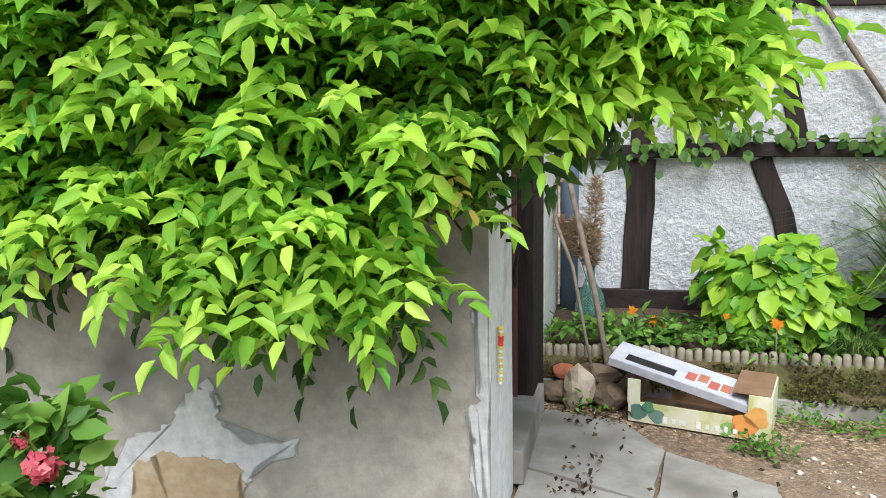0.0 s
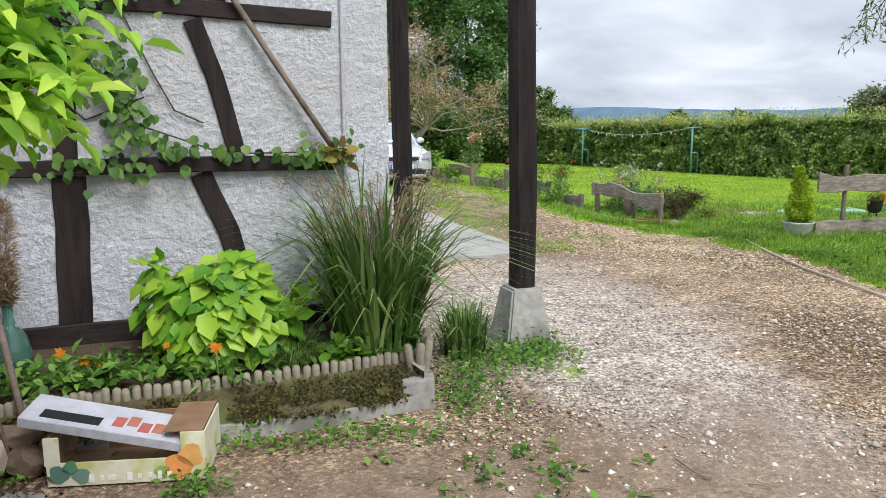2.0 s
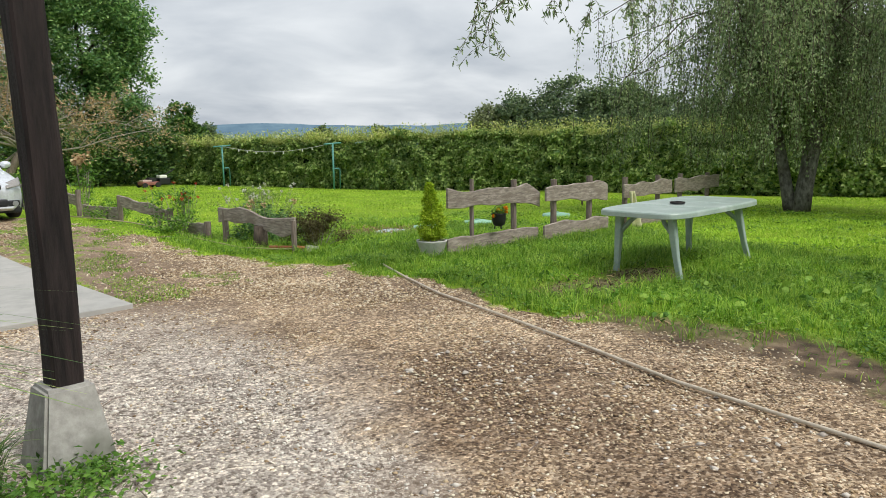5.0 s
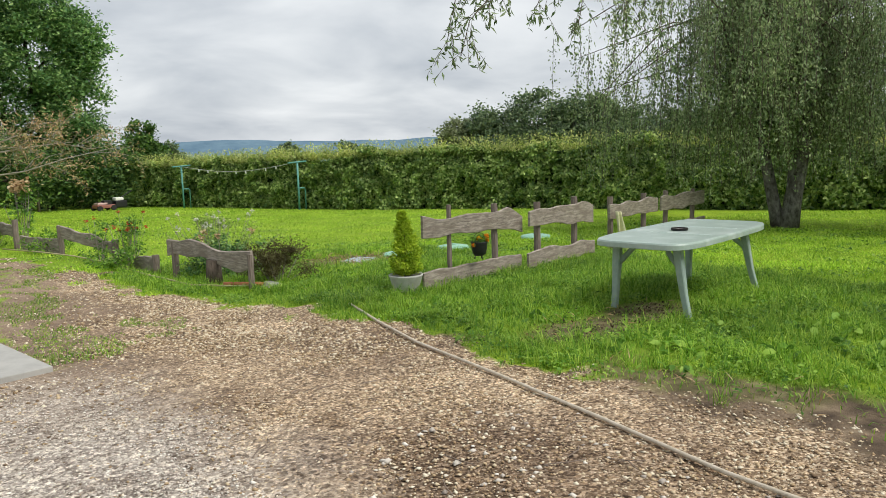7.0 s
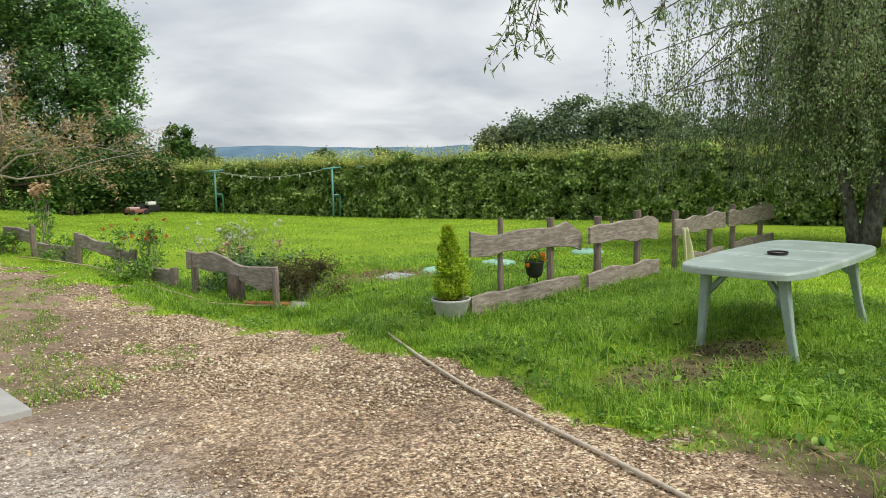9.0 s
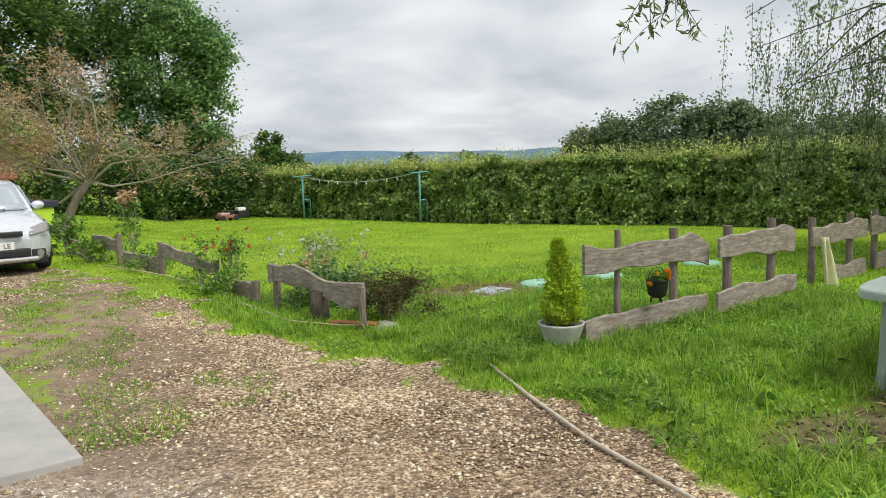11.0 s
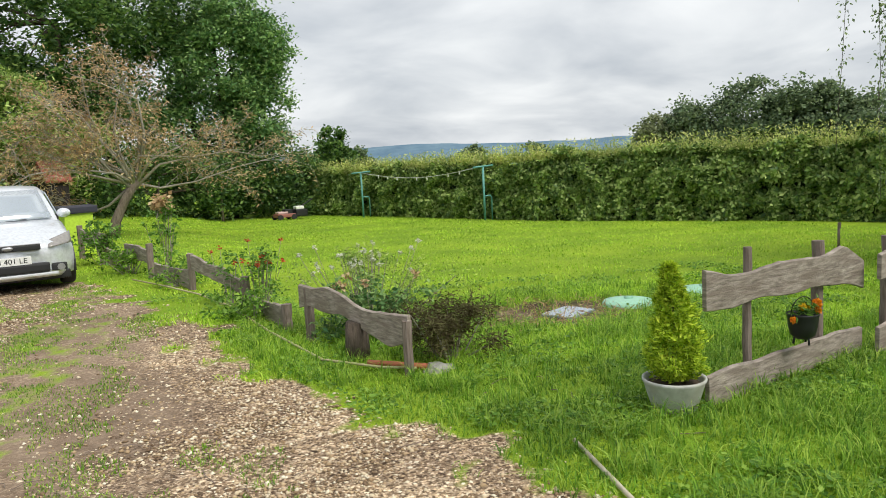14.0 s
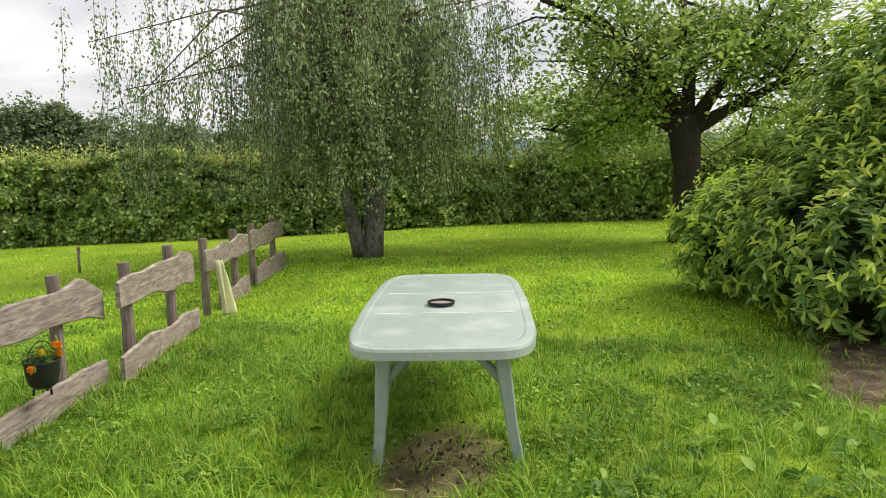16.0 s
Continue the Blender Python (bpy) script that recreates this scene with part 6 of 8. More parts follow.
# solid filler core, its near-black colour stands in for shade between leaves
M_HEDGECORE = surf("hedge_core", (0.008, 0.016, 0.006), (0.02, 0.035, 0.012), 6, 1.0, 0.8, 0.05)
HP = [(4.6, 41.5), (6.9, 38.0), (9.9, 31.5), (12.55, 25.2), (16.6, 19.9), (19.1, 14.5), (22.0, 10.3), (22.6, 5.0), (21.5, -3)]
HH = [1.7, 1.68, 1.73, 1.8, 1.82, 1.75, 1.5, 1.55, 1.7]
HN = [9000, 26000, 32000, 42000, 48000, 40000, 28000, 13000]
for k in range(8):
    hedge(HP[k], HP[k + 1], HH[k], 1.3, HN[k], .1 if k > 2 else .115, L_HEDGE, k + 1, "clipped mixed green hedge with pale new shoots along the lawn", HH[k + 1])
# taller ivy and shrubs beyond the right hedge
tree("hazel_shrub", 23.2, 9.5, "tall loose shrub growing over the hedge", [[(0, 0, 0), (0, 0, 1.5), (.1, 0, 2.5)]], [(23.2, 9.5, 2.2, 1.5, 2.5, 1.0, 1), (23.5, 6.0, 2.1, 1.5, 2.5, .9, 1), (22.3, 2.5, 2.2, 1.3, 2, 1.2, .8)], 16000, .14, L_APPLE, per=44, spread=.35, seed=22, r0=.08)

# birch with hanging curtains
rng = np.random.default_rng(31)
bx, by = 14.95, 11.15
g = gz(bx, by)
bi = thing("birch", pose(bx, by, g), "old weeping birch with several stems and hanging twig curtains", "tree")
bm = bmesh.new()
stems = [[(0, 0, -.1), (.03, -.05, .5), (.1, -.2, 1.6), (.2, -.35, 3.4), (.2, -.3, 6.0)], [(-.08, .14, -.1), (-.14, .26, .6), (-.25, .5, 1.9), (-.4, .8, 3.6), (-.5, 1.0, 5.5)], [(0.1, .05, -.1), (.35, .2, .9), (.8, .4, 2.4), (1.0, .5, 5.0)]]
for s_, r_ in zip(stems, (.2, .14, .1)):
    tube(bm, s_, [r_ * q for q in np.linspace(1, .35, len(s_))], 12)
part("trunk", bm, M_BIRCH, bi, "black fissured and white bark", shade=True)
twig_b = bmesh.new()
lp, la = [], []
ends = []
for k in range(88):
    a = rng.uniform(0, 6.283)
    R = rng.uniform(.3, 3.0) * (1.0 + .4 * max(0, math.cos(a - 2.0)))
    zt = rng.uniform(3.4, 6.0) - .25 * R
    s0 = Vector(stems[k % 3][3]) + Vector((0, 0, rng.uniform(-1.2, 1.2)))
    e = Vector((R * math.cos(a), R * math.sin(a) + .3, zt))
    mid = s0.lerp(e, .55) + Vector((0, 0, .5))
    bl = bmesh.new()
    tube(bl, [s0, mid, e], [.03, .015, .006], 5)
    part("limb", bl, M_BARK, bi, shade=True)
    for q in range(11):
        f = rng.uniform(.35, 1.0)
        p = (mid.lerp(e, (f - .35) / .65)) + Vector(rng.normal(size=3)) * .15
        low = rng.uniform(.8, 2.4) if rng.uniform() < .75 else rng.uniform(2.4, 3.6)
        if R < 1.2:
            low = rng.uniform(1.25, 2.6)
        ends.append((p, low))
# a long outer limb reaching over the yard
arm = [Vector((.3, -.2, 5.6)), Vector((-2.6, -1.1, 7.2)), Vector((-6.0, -2.5, 7.4)), Vector((-9.2, -3.6, 5.8))]
limb_b = bmesh.new()
tube(limb_b, arm, [.08, .05, .03, .012], 7)
for k in range(40):
    f = rng.uniform(.08, .5) ** .8 * 3
    i_ = min(2, int(f))
    p = arm[i_].lerp(arm[i_ + 1], f - i_) + Vector((rng.normal() * .5, rng.normal() * .55, -.05))
    ends.append((p, (2.75 if f > 1.6 else 2.2) + rng.uniform(-.1, 1.1)))
# long leafy twigs that sweep down from the outer limb
SWEEP = [[(8.4, 8.9, 6.2), (7.4, 8.75, 4.2), (6.4, 8.4, 3.15), (5.7, 8.25, 2.85), (5.3, 8.1, 2.6), (5.12, 7.98, 2.2)],
         [(7.0, 8.6, 3.7), (6.1, 8.1, 2.95), (5.6, 7.95, 2.65), (5.3, 7.88, 2.4), (5.19, 7.86, 2.1)],
         [(8.6, 8.8, 6.0), (7.4, 8.4, 4.0), (6.6, 8.05, 3.1), (6.15, 7.9, 2.75), (5.98, 7.85, 2.5)],
         [(8.8, 8.7, 6.0), (7.7, 8.4, 4.1), (7.0, 8.0, 3.2), (6.6, 7.85, 2.8), (6.42, 7.75, 2.42)],
         [(8.9, 8.6, 6.0), (8.1, 8.3, 4.3), (7.4, 7.9, 3.3), (7.0, 7.65, 2.85), (6.75, 7.5, 2.5)],
         [(9.2, 8.7, 6.1), (8.5, 8.6, 4.6), (7.9, 8.4, 3.6), (7.5, 8.2, 3.0), (7.35, 8.1, 2.55)],
         [(9.6, 8.9, 6.2), (9.0, 8.9, 4.6), (8.5, 8.7, 3.5), (8.2, 8.6, 2.9), (8.1, 8.5, 2.4)],
         [(10.2, 9.2, 6.3), (9.6, 9.3, 4.6), (9.2, 9.2, 3.4), (9.0, 9.1, 2.7), (8.95, 9.1, 2.2)]]
spray_p, spray_a = [], []
org = Vector((bx, by, g))
for sw in SWEEP:
    pts = [Vector(p) - org + Vector((0, 0, .25)) for p in sw]
    tube(twig_b, pts, [.014, .01, .007, .004, .003, .002][:len(pts)], 4, False)
    for i in range(1, len(pts) - 1):
        d = pts[i + 1] - pts[i]
        for q in range(int(d.length / .055)):
            p = pts[i].lerp(pts[i + 1], rng.uniform(0, 1))
            L2 = rng.uniform(.1, .42)
            e = p + Vector((rng.normal() * .4 + d.normalized().x * .3, rng.normal() * .4, -.75)).normalized() * L2
            tube(twig_b, [p, p.lerp(e, .5) + Vector((0, 0, .02)), e], .0022, 3, False)
            nl = int(3 + L2 * 26)
            f = rng.uniform(.1, 1, nl)[:, None]
            spray_p.append(np.array(p) * (1 - f) + np.array(e) * f)
            spray_a.append(rng.normal(size=(nl, 3)) * .55 + np.array([0, 0, -.7]))
leaves("leaf_spray", np.concatenate(spray_p), .075, L_BIRCH, bi, "long narrow leaves on drooping twigs", aspect=.26, along=np.concatenate(spray_a) * 2, face=rng.normal(size=(sum(map(len, spray_p)), 3)), spread=.3, kind="")
for p, low in ends:
    z = p.z
    q = p.copy()
    pts = [q.copy()]
    sway = Vector(rng.normal(size=3)) * .16
    n = max(2, int((z - low) / .35))
    for i in range(n):
        q = q + Vector((sway.x * .35 + rng.normal() * .025, sway.y * .35 + rng.normal() * .025, -(z - low) / n))
        pts.append(q.copy())
    tube(twig_b, pts, .004, 3, False)
    A = np.array([tuple(v) for v in pts])
    m_ = int(60 * max(.4, z - low))
    ii = rng.uniform(0, len(A) - 1.001, m_)
    i0 = ii.astype(int)
    L_ = A[i0] + (A[i0 + 1] - A[i0]) * (ii - i0)[:, None] + rng.normal(size=(m_, 3)) * np.array([.06, .06, .05])
    lp.append(L_)
part("limb", limb_b, M_BARK, bi, shade=True)
part("twig", twig_b, M_BARK, bi, "fine hanging twigs")
lp = np.concatenate(lp)
leaves("crown", lp, .056, L_BIRCH, bi, "small grey-green hanging leaves", aspect=.55, along=np.tile([0, 0, -1.0], (len(lp), 1)), face=rng.normal(size=(len(lp), 3)), spread=.3)

# apple tree
rng = np.random.default_rng(41)
ax, ay = 17.4, 6.02
g = gz(ax, ay)
ap = thing("apple_tree", pose(ax, ay, g), "old dark-trunked apple tree with spreading forked limbs", "tree")
bm = bmesh.new()
tube(bm, [(0, 0, -.1), (0, 0, .4), (.0, .02, 1.3), (0, .08, 2.0), (0, .1, 2.25)], [.36, .27, .24, .29, .24], 12)
part("trunk", bm, M_APPLEBARK, ap, "dark rough bark", shade=True)
cl_ = []
APPLE_FORKS = [[(0, .15, 2.1), (0, .5, 2.5), (-.2, .95, 3.0), (-.1, 1.35, 3.4), (-.2, 1.7, 4.2)], [(0, .15, 2.0), (-.1, .8, 2.35), (-.2, 1.4, 2.2), (-.1, 2.0, 1.95), (-.2, 2.6, 2.1)],
         [(0, .05, 2.2), (.1, .0, 2.9), (.1, .15, 3.6), (.2, .1, 4.6)], [(0, -.05, 2.1), (.1, -.45, 2.7), (.1, -.9, 3.3), (0, -1.4, 4.2)], [(0, -.05, 2.0), (-.1, -.6, 2.3), (-.2, -1.4, 2.7), (-.3, -2.4, 3.0)],
         [(0, .1, 2.2), (.5, .5, 2.8), (1.3, .9, 3.4), (1.9, 1.4, 3.9)], [(0, 0, 2.2), (-.5, .6, 3.0), (-1.0, 1.4, 3.8), (-1.3, 2.4, 4.2)]]
for li, pts in enumerate(APPLE_FORKS):
    pts = [Vector(p) for p in pts]
    bm = bmesh.new()
    tube(bm, pts, [.15, .1, .065, .04, .02][:len(pts)], 8)
    for q in range(13):
        i_ = 1 + q % (len(pts) - 2)
        s0 = pts[i_].lerp(pts[i_ + 1], rng.uniform(0, 1))
        d = Vector((rng.normal(), rng.normal() * 1.2, rng.normal() * .8 + .15)).normalized() * rng.uniform(.6, 1.9)
        m_ = s0 + d * .5 + Vector(rng.normal(size=3)) * .12
        e = s0 + d
        tube(bm, [s0, m_, e], [.032, .018, .006], 5)
        for f in (.55, .8, 1.0):
            c_ = m_.lerp(e, (f - .5) * 2) + Vector(rng.normal(size=3)) * .15
            if not (abs(c_.y - .05) < .5 and c_.z < 3.0) and c_.z > 1.35:
                cl_.append(tuple(c_)); cl_.append((c_.x + rng.normal() * .2, c_.y + rng.normal() * .2, c_.z - rng.uniform(.1, .45)))
    part("limb", bm, M_APPLEBARK, ap, shade=True)
leaves("crown", crown_points(np.array(cl_), 26000, .2, rng), .1, L_APPLE, ap, "", aspect=.6)


# laurel
def rosette_bush(kind, x, y, label, blobs, n_ros, leaf, mat, tipmat, seed, tips=.3, core=True, per_ros=9, category="shrub"):
    rng = np.random.default_rng(seed)
    g = gz(x, y)
    t = thing(kind, pose(x, y, g), label, category)
    P, D = [], []
    tot = sum(b[6] for b in blobs)
    for bx_, by_, bz_, rx, ry, rz, w in blobs:
        n = int(n_ros * w / tot)
        d = unit(rng.normal(size=(n, 3)) + np.array([-.25, 0, .25]))
        r = rng.uniform(.72, 1.05, n)
        c = np.array([bx_ - x, by_ - y, bz_ - g])
        P.append(c + d * r[:, None] * np.array([rx, ry, rz])); D.append(unit(d + np.array([0, 0, .7])))
    P, D = np.concatenate(P), np.concatenate(D)
    ok = P[:, 2] > .03
    P, D = P[ok], D[ok]
    def ros(P, D, m, size, name, mat_, lab, up):
        n = len(P)
        a = rng.normal(size=(n, m, 3))
        a = unit(a - D[:, None] * np.sum(a * D[:, None], 2, keepdims=True))
        al = unit(a + D[:, None] * up)
        fc = unit(D[:, None] * 1.0 - al * .3 + 0 * a)
        base = P[:, None] + D[:, None] * rng.uniform(-.08, .02, (n, m, 1))
        leaves(name, base.reshape(-1, 3), size, mat_, t, lab, aspect=.3, face=fc.reshape(-1, 3) * 2.5, along=al.reshape(-1, 3) * 3, shape=7, spread=.3)
    ros(P, D, per_ros, leaf, "foliage", mat, "", .75)
    k = rng.uniform(0, 1, len(P)) < tips
    ros(P[k] + D[k] * .12, D[k], 6, leaf * .8, "young_shoot", tipmat, "yellow-green young leaves", 1.3)
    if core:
        # near-black filler paints the shade inside the bush
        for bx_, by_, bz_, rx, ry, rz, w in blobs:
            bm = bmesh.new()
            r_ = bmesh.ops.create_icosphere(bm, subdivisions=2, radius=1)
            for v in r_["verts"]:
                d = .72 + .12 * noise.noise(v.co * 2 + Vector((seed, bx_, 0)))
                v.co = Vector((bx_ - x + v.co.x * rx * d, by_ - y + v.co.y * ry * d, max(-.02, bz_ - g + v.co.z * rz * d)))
            part("core", bm, M_HEDGECORE, t, "near-black filler core, inner shade in its colour", shade=True)
    return t


rosette_bush("laurel", 11.3, 4.6, "large cherry laurel bush with glossy leaves and bright new tips",
             [(11.3, 3.8, 1.4, 1.5, 1.3, 1.7, 3), (12.0, 5.4, .6, 1.0, .75, .7, 1.1), (10.4, 4.7, .65, 1.0, .9, .8, 1.1), (11.0, 4.5, 1.1, 1.0, .9, .9, 1.0), (11.5, 3.1, 2.4, 1.4, 1.2, 1.1, 1.2), (10.6, 3.2, 1.3, 1.2, 1.1, 1.5, 1)], 3900, .115, L_LAUREL, L_LAURELTIP, 51, tips=.5)


# ---- distance ----
def far_tree(x, y, h, w, mat, seed, label, n=5200):
    rng = np.random.default_rng(seed)
    g = -0.56
    t = thing("distant_tree", pose(x, y, g), label, "tree", "distant trees")
    tubepart("trunk", [(0, 0, 0), (.1, 0, h * .6)], [.3, .12], M_BARK, t)
    cs = clumps([(0, 0, h * .58, w, w * .8, h * .42, 1.4), (w * .5, 0, h * .4, w * .7, w * .6, h * .33, .5), (-w * .5, 0, h * .42, w * .7, w * .6, h * .3, .5)], 34, rng)
    leaves("crown", crown_points(cs, int(n * 1.7), w * .15, rng), .27, mat, t, "", aspect=.75)


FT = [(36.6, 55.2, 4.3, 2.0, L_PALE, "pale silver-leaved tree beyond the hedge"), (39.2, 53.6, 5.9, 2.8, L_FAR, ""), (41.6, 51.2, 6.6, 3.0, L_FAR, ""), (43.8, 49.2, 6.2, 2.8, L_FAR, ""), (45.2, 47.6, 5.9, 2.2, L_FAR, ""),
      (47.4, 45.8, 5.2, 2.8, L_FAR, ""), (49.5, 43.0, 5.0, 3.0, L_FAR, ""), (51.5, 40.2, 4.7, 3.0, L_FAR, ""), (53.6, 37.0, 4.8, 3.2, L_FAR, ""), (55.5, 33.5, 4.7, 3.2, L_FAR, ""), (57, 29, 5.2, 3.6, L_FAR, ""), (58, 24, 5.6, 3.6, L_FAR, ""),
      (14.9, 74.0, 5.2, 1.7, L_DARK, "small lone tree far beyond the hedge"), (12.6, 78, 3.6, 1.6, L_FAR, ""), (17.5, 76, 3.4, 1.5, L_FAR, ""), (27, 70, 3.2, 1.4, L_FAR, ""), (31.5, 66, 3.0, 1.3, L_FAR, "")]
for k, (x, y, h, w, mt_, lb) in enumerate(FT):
    far_tree(x, y, h, w, mt_, 60 + k, lb or "leafy tree in the wood beyond the hedge, haze greying its colour", 5200 if h > 4 else 2200)


def ridge(r, a0, a1, zfun, mat, label):
    bm = bmesh.new()
    n = 160
    rows = [[], [], []]
    for i in range(n + 1):
        a = radians(a0 + (a1 - a0) * i / n)
        z = zfun(a0 + (a1 - a0) * i / n)
        for k, (rr, zz) in enumerate(((r * .86, -32), (r, z), (r * 1.1, -40))):
            rows[k].append(bm.verts.new((rr * math.cos(a), rr * math.sin(a), zz)))
    for a_, b_ in zip(rows, rows[1:]):
        for k in range(n):
            bm.faces.new((a_[k], b_[k], b_[k + 1], a_[k + 1]))
    part("backdrop_hills", bm, mat, None, label, kind="structure")


# backdrop base colours carry the distance haze
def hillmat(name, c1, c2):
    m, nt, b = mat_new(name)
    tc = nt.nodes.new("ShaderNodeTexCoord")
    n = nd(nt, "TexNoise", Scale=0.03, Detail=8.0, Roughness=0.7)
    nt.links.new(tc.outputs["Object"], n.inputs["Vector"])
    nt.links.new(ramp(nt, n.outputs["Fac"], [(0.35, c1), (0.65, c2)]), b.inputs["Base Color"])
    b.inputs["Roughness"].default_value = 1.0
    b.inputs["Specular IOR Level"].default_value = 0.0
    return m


def hz(a):
    """Height of the far skyline by bearing."""
    z = 21 + 9 * math.exp(-((a - 74) / 5.5) ** 2) + 5 * math.exp(-((a - 52) / 9) ** 2) + 2.5 * noise.noise((a * .35, 1, 1)) + 0.9 * noise.noise((a * 2.3, 4, 1)) + .6 * noise.noise((a * 6, 4, 1))
    return z * float(smooth(99, 86, a)) - 18 * float(smooth(86, 99, a))


ridge(1500, -30, 150, hz, hillmat("far_hills_haze", (0.10, 0.165, 0.23), (0.15, 0.23, 0.29)), "low wooded hills on the skyline, haze blue put in their colour")
ridge(700, -30, 150, lambda a: 1.5 + 3.2 * noise.noise((a * .3, 7, 1)) + 1.2 * noise.noise((a * 2.0, 9, 1)), hillmat("mid_fields_haze", (0.08, 0.14, 0.12), (0.14, 0.2, 0.15)), "green fields and woods before the hills, haze put in their colour")

# ---- plants by the house ----
def fronds(name, bases, dirs, length, leaf, mat, parent, pairs=5, label="", droop=.6, seed=1, aspect=.42):
    """Feathered leaves: a curved stalk with leaflets in pairs and one at its end."""
    rng = np.random.default_rng(seed)
    b = np.asarray(bases, float)
    d = unit(np.asarray(dirs, float))
    n = len(b)
    up = np.array([0, 0, 1.0])
    side = unit(np.cross(d, up))
    L = length * rng.uniform(.65, 1.2, n)[:, None]
    P, A, F = [], [], []
    for k in range(pairs + 1):
        f = .25 + .75 * k / pairs
        pos = b + d * L * f - up * L * droop * f * f * .6
        tan = unit(d - up * droop * f * 1.2)
        nor = unit(np.cross(side, tan))
        for s in ((-1, 1) if k < pairs else (0,)):
            al = unit(tan * (.7 if s else 1) + side * s * .9 - up * .12 + rng.normal(size=(n, 3)) * .12)
            P.append(pos); A.append(al); F.append(nor + rng.normal(size=(n, 3)) * .25)
    P, A, F = np.concatenate(P), np.concatenate(A), np.concatenate(F)
    return leaves(name, P, leaf, mat, parent, label, aspect=aspect, face=F * 3, along=A * 3, spread=.3, shape=7, vary=.25, fold=.5)


wi = thing("wisteria", Matrix.Identity(4), "dense wisteria hanging over the old wall and the doorway", "climbing plant")
rng = np.random.default_rng(71)


def wist_low(s):
    """How low the foliage hangs along the wall."""
    return np.interp(s, [-.8, -.62, -.3, -.12, .05, .15, .22, .3, .62, .72, .86, .95, 1.2, 1.6, 2.6], [1.56, 1.46, 1.46, 1.46, 1.34, 1.16, .95, .84, .82, .9, .93, 1.08, 1.1, 1.1, 1.12])


def wist_pts(n, o0, o1, smin=-.66, smax=2.6):
    out = []
    while len(out) < n:
        s, z = rng.uniform(smin, smax), rng.uniform(.72, 2.35)
        lo = wist_low(s)
        if z < lo + .05:
            continue
        if s < -.4 and z > 1.75 + .6 * (s + .66) + rng.uniform(-.2, .2):
            continue
        edge = 1 - .75 * math.exp(-(z - lo) / .35)
        if s < 0:
            edge *= 1 - .1 * s
        o = o0 + (o1 - o0) * rng.uniform(0, 1) * (.35 + .65 * edge)
        out.append(FA @ Vector((s, o, z)))
    return np.array([tuple(p) for p in out])


nF = 2300
B = wist_pts(nF, .02, .42)
out_d = np.array([math.cos(AA + math.pi / 2), math.sin(AA + math.pi / 2), 0])
along_d = np.array([math.cos(AA), math.sin(AA), 0])
D = out_d * rng.uniform(.3, 1.1, nF)[:, None] + along_d * rng.normal(0, .55, nF)[:, None] + np.array([0, 0, 1]) * rng.uniform(-.3, .4, nF)[:, None]
fronds("foliage", B, D, .26, .07, L_WIST, wi, pairs=5, seed=72, droop=.3, aspect=.37)
Bl = wist_pts(560, .1, .46, -.62, -.02)
Dl = out_d * rng.uniform(.2, 1.0, 560)[:, None] - along_d * rng.uniform(-.2, .6, 560)[:, None] + np.array([0, 0, 1]) * rng.uniform(-.3, .3, 560)[:, None]
fronds("foliage", Bl, Dl, .24, .075, L_WISTR, wi, pairs=5, seed=77, droop=.25, aspect=.37, label="fresh lime green leaves")
Bl = wist_pts(150, .34, .46, .0, 1.2)
fronds("foliage", Bl, np.tile(out_d, (150, 1)) * .8 + rng.normal(size=(150, 3)) * .45, .24, .075, L_WISTR, wi, pairs=5, seed=78, droop=.5)
nY = 16
By = wist_pts(nY, .3, .46, -.3, 1.8)
fronds("young_leaves", By, D[:nY], .14, .05, L_WISTY, wi, pairs=3, label="yellow and bronze young leaves", seed=73)
bm = bmesh.new()
for k in range(26):
    s, z = rng.uniform(-.5, 2.4), rng.uniform(1.15, 2.3)
    p = [FA @ Vector((max(-.6, s + .35 * i * rng.uniform(.3, 1) * (-1 if k % 2 else 1)), .06 + .08 * math.sin(i + k), max(float(wist_low(s)), z + .12 * rng.normal() * i))) for i in range(4)]
    tube(bm, p, [.009, .007, .006, .004], 5)
tube(bm, [FA @ Vector(q) for q in ((.1, .06, 2.6), (.0, .3, 1.9), (-.35, .42, 1.6), (-.65, .44, 1.55))], [.02, .014, .01, .005], 6)
part("stem", bm, M_BARK, wi, "thin brown woody stems", shade=True)

# dark back layer of the same foliage keeps the wall hidden, shade put in its colour
fronds("inner_foliage", wist_pts(1300, .01, .12, -.45), np.tile(out_d, (1300, 1)) * .3 + rng.normal(size=(1300, 3)) * .6, .26, .085, L_DARK, wi, pairs=5, label="inner leaves in a dark colour for shade", seed=74)

# rose in front of the wall
rs = thing("rose_bush", pose(-1.64, .86, 0), "leafy rose bush with deep pink blooms by the old wall", "shrub")
rng = np.random.default_rng(81)
c = np.stack([rng.normal(0, .06, 60), rng.normal(0, .05, 60), rng.uniform(.25, .85, 60)], 1)
leaves("foliage", crown_points(c, 620, .05, rng), .075, L_IVY, rs, aspect=.55, shape=7)
bm = bmesh.new()
for k in range(9):
    e = c[k * 5]
    tube(bm, [(e[0] * .2, e[1] * .2, 0), (e[0] * .7, e[1] * .7, e[2] * .6), tuple(e)], [.008, .006, .004], 5)
part("stem", bm, M_BARK, rs)
for p, r in (((.11, -.03, .745), .038), ((.08, -.05, .8), .018)):
    d_ = unit(rng.normal(size=(130, 3)))
    leaves("bloom", d_ * r * rng.uniform(.4, .9, (130, 1)) + np.array(p), r * .6, L_PINK, rs, "deep pink double bloom", aspect=.9, face=d_, spread=.3)
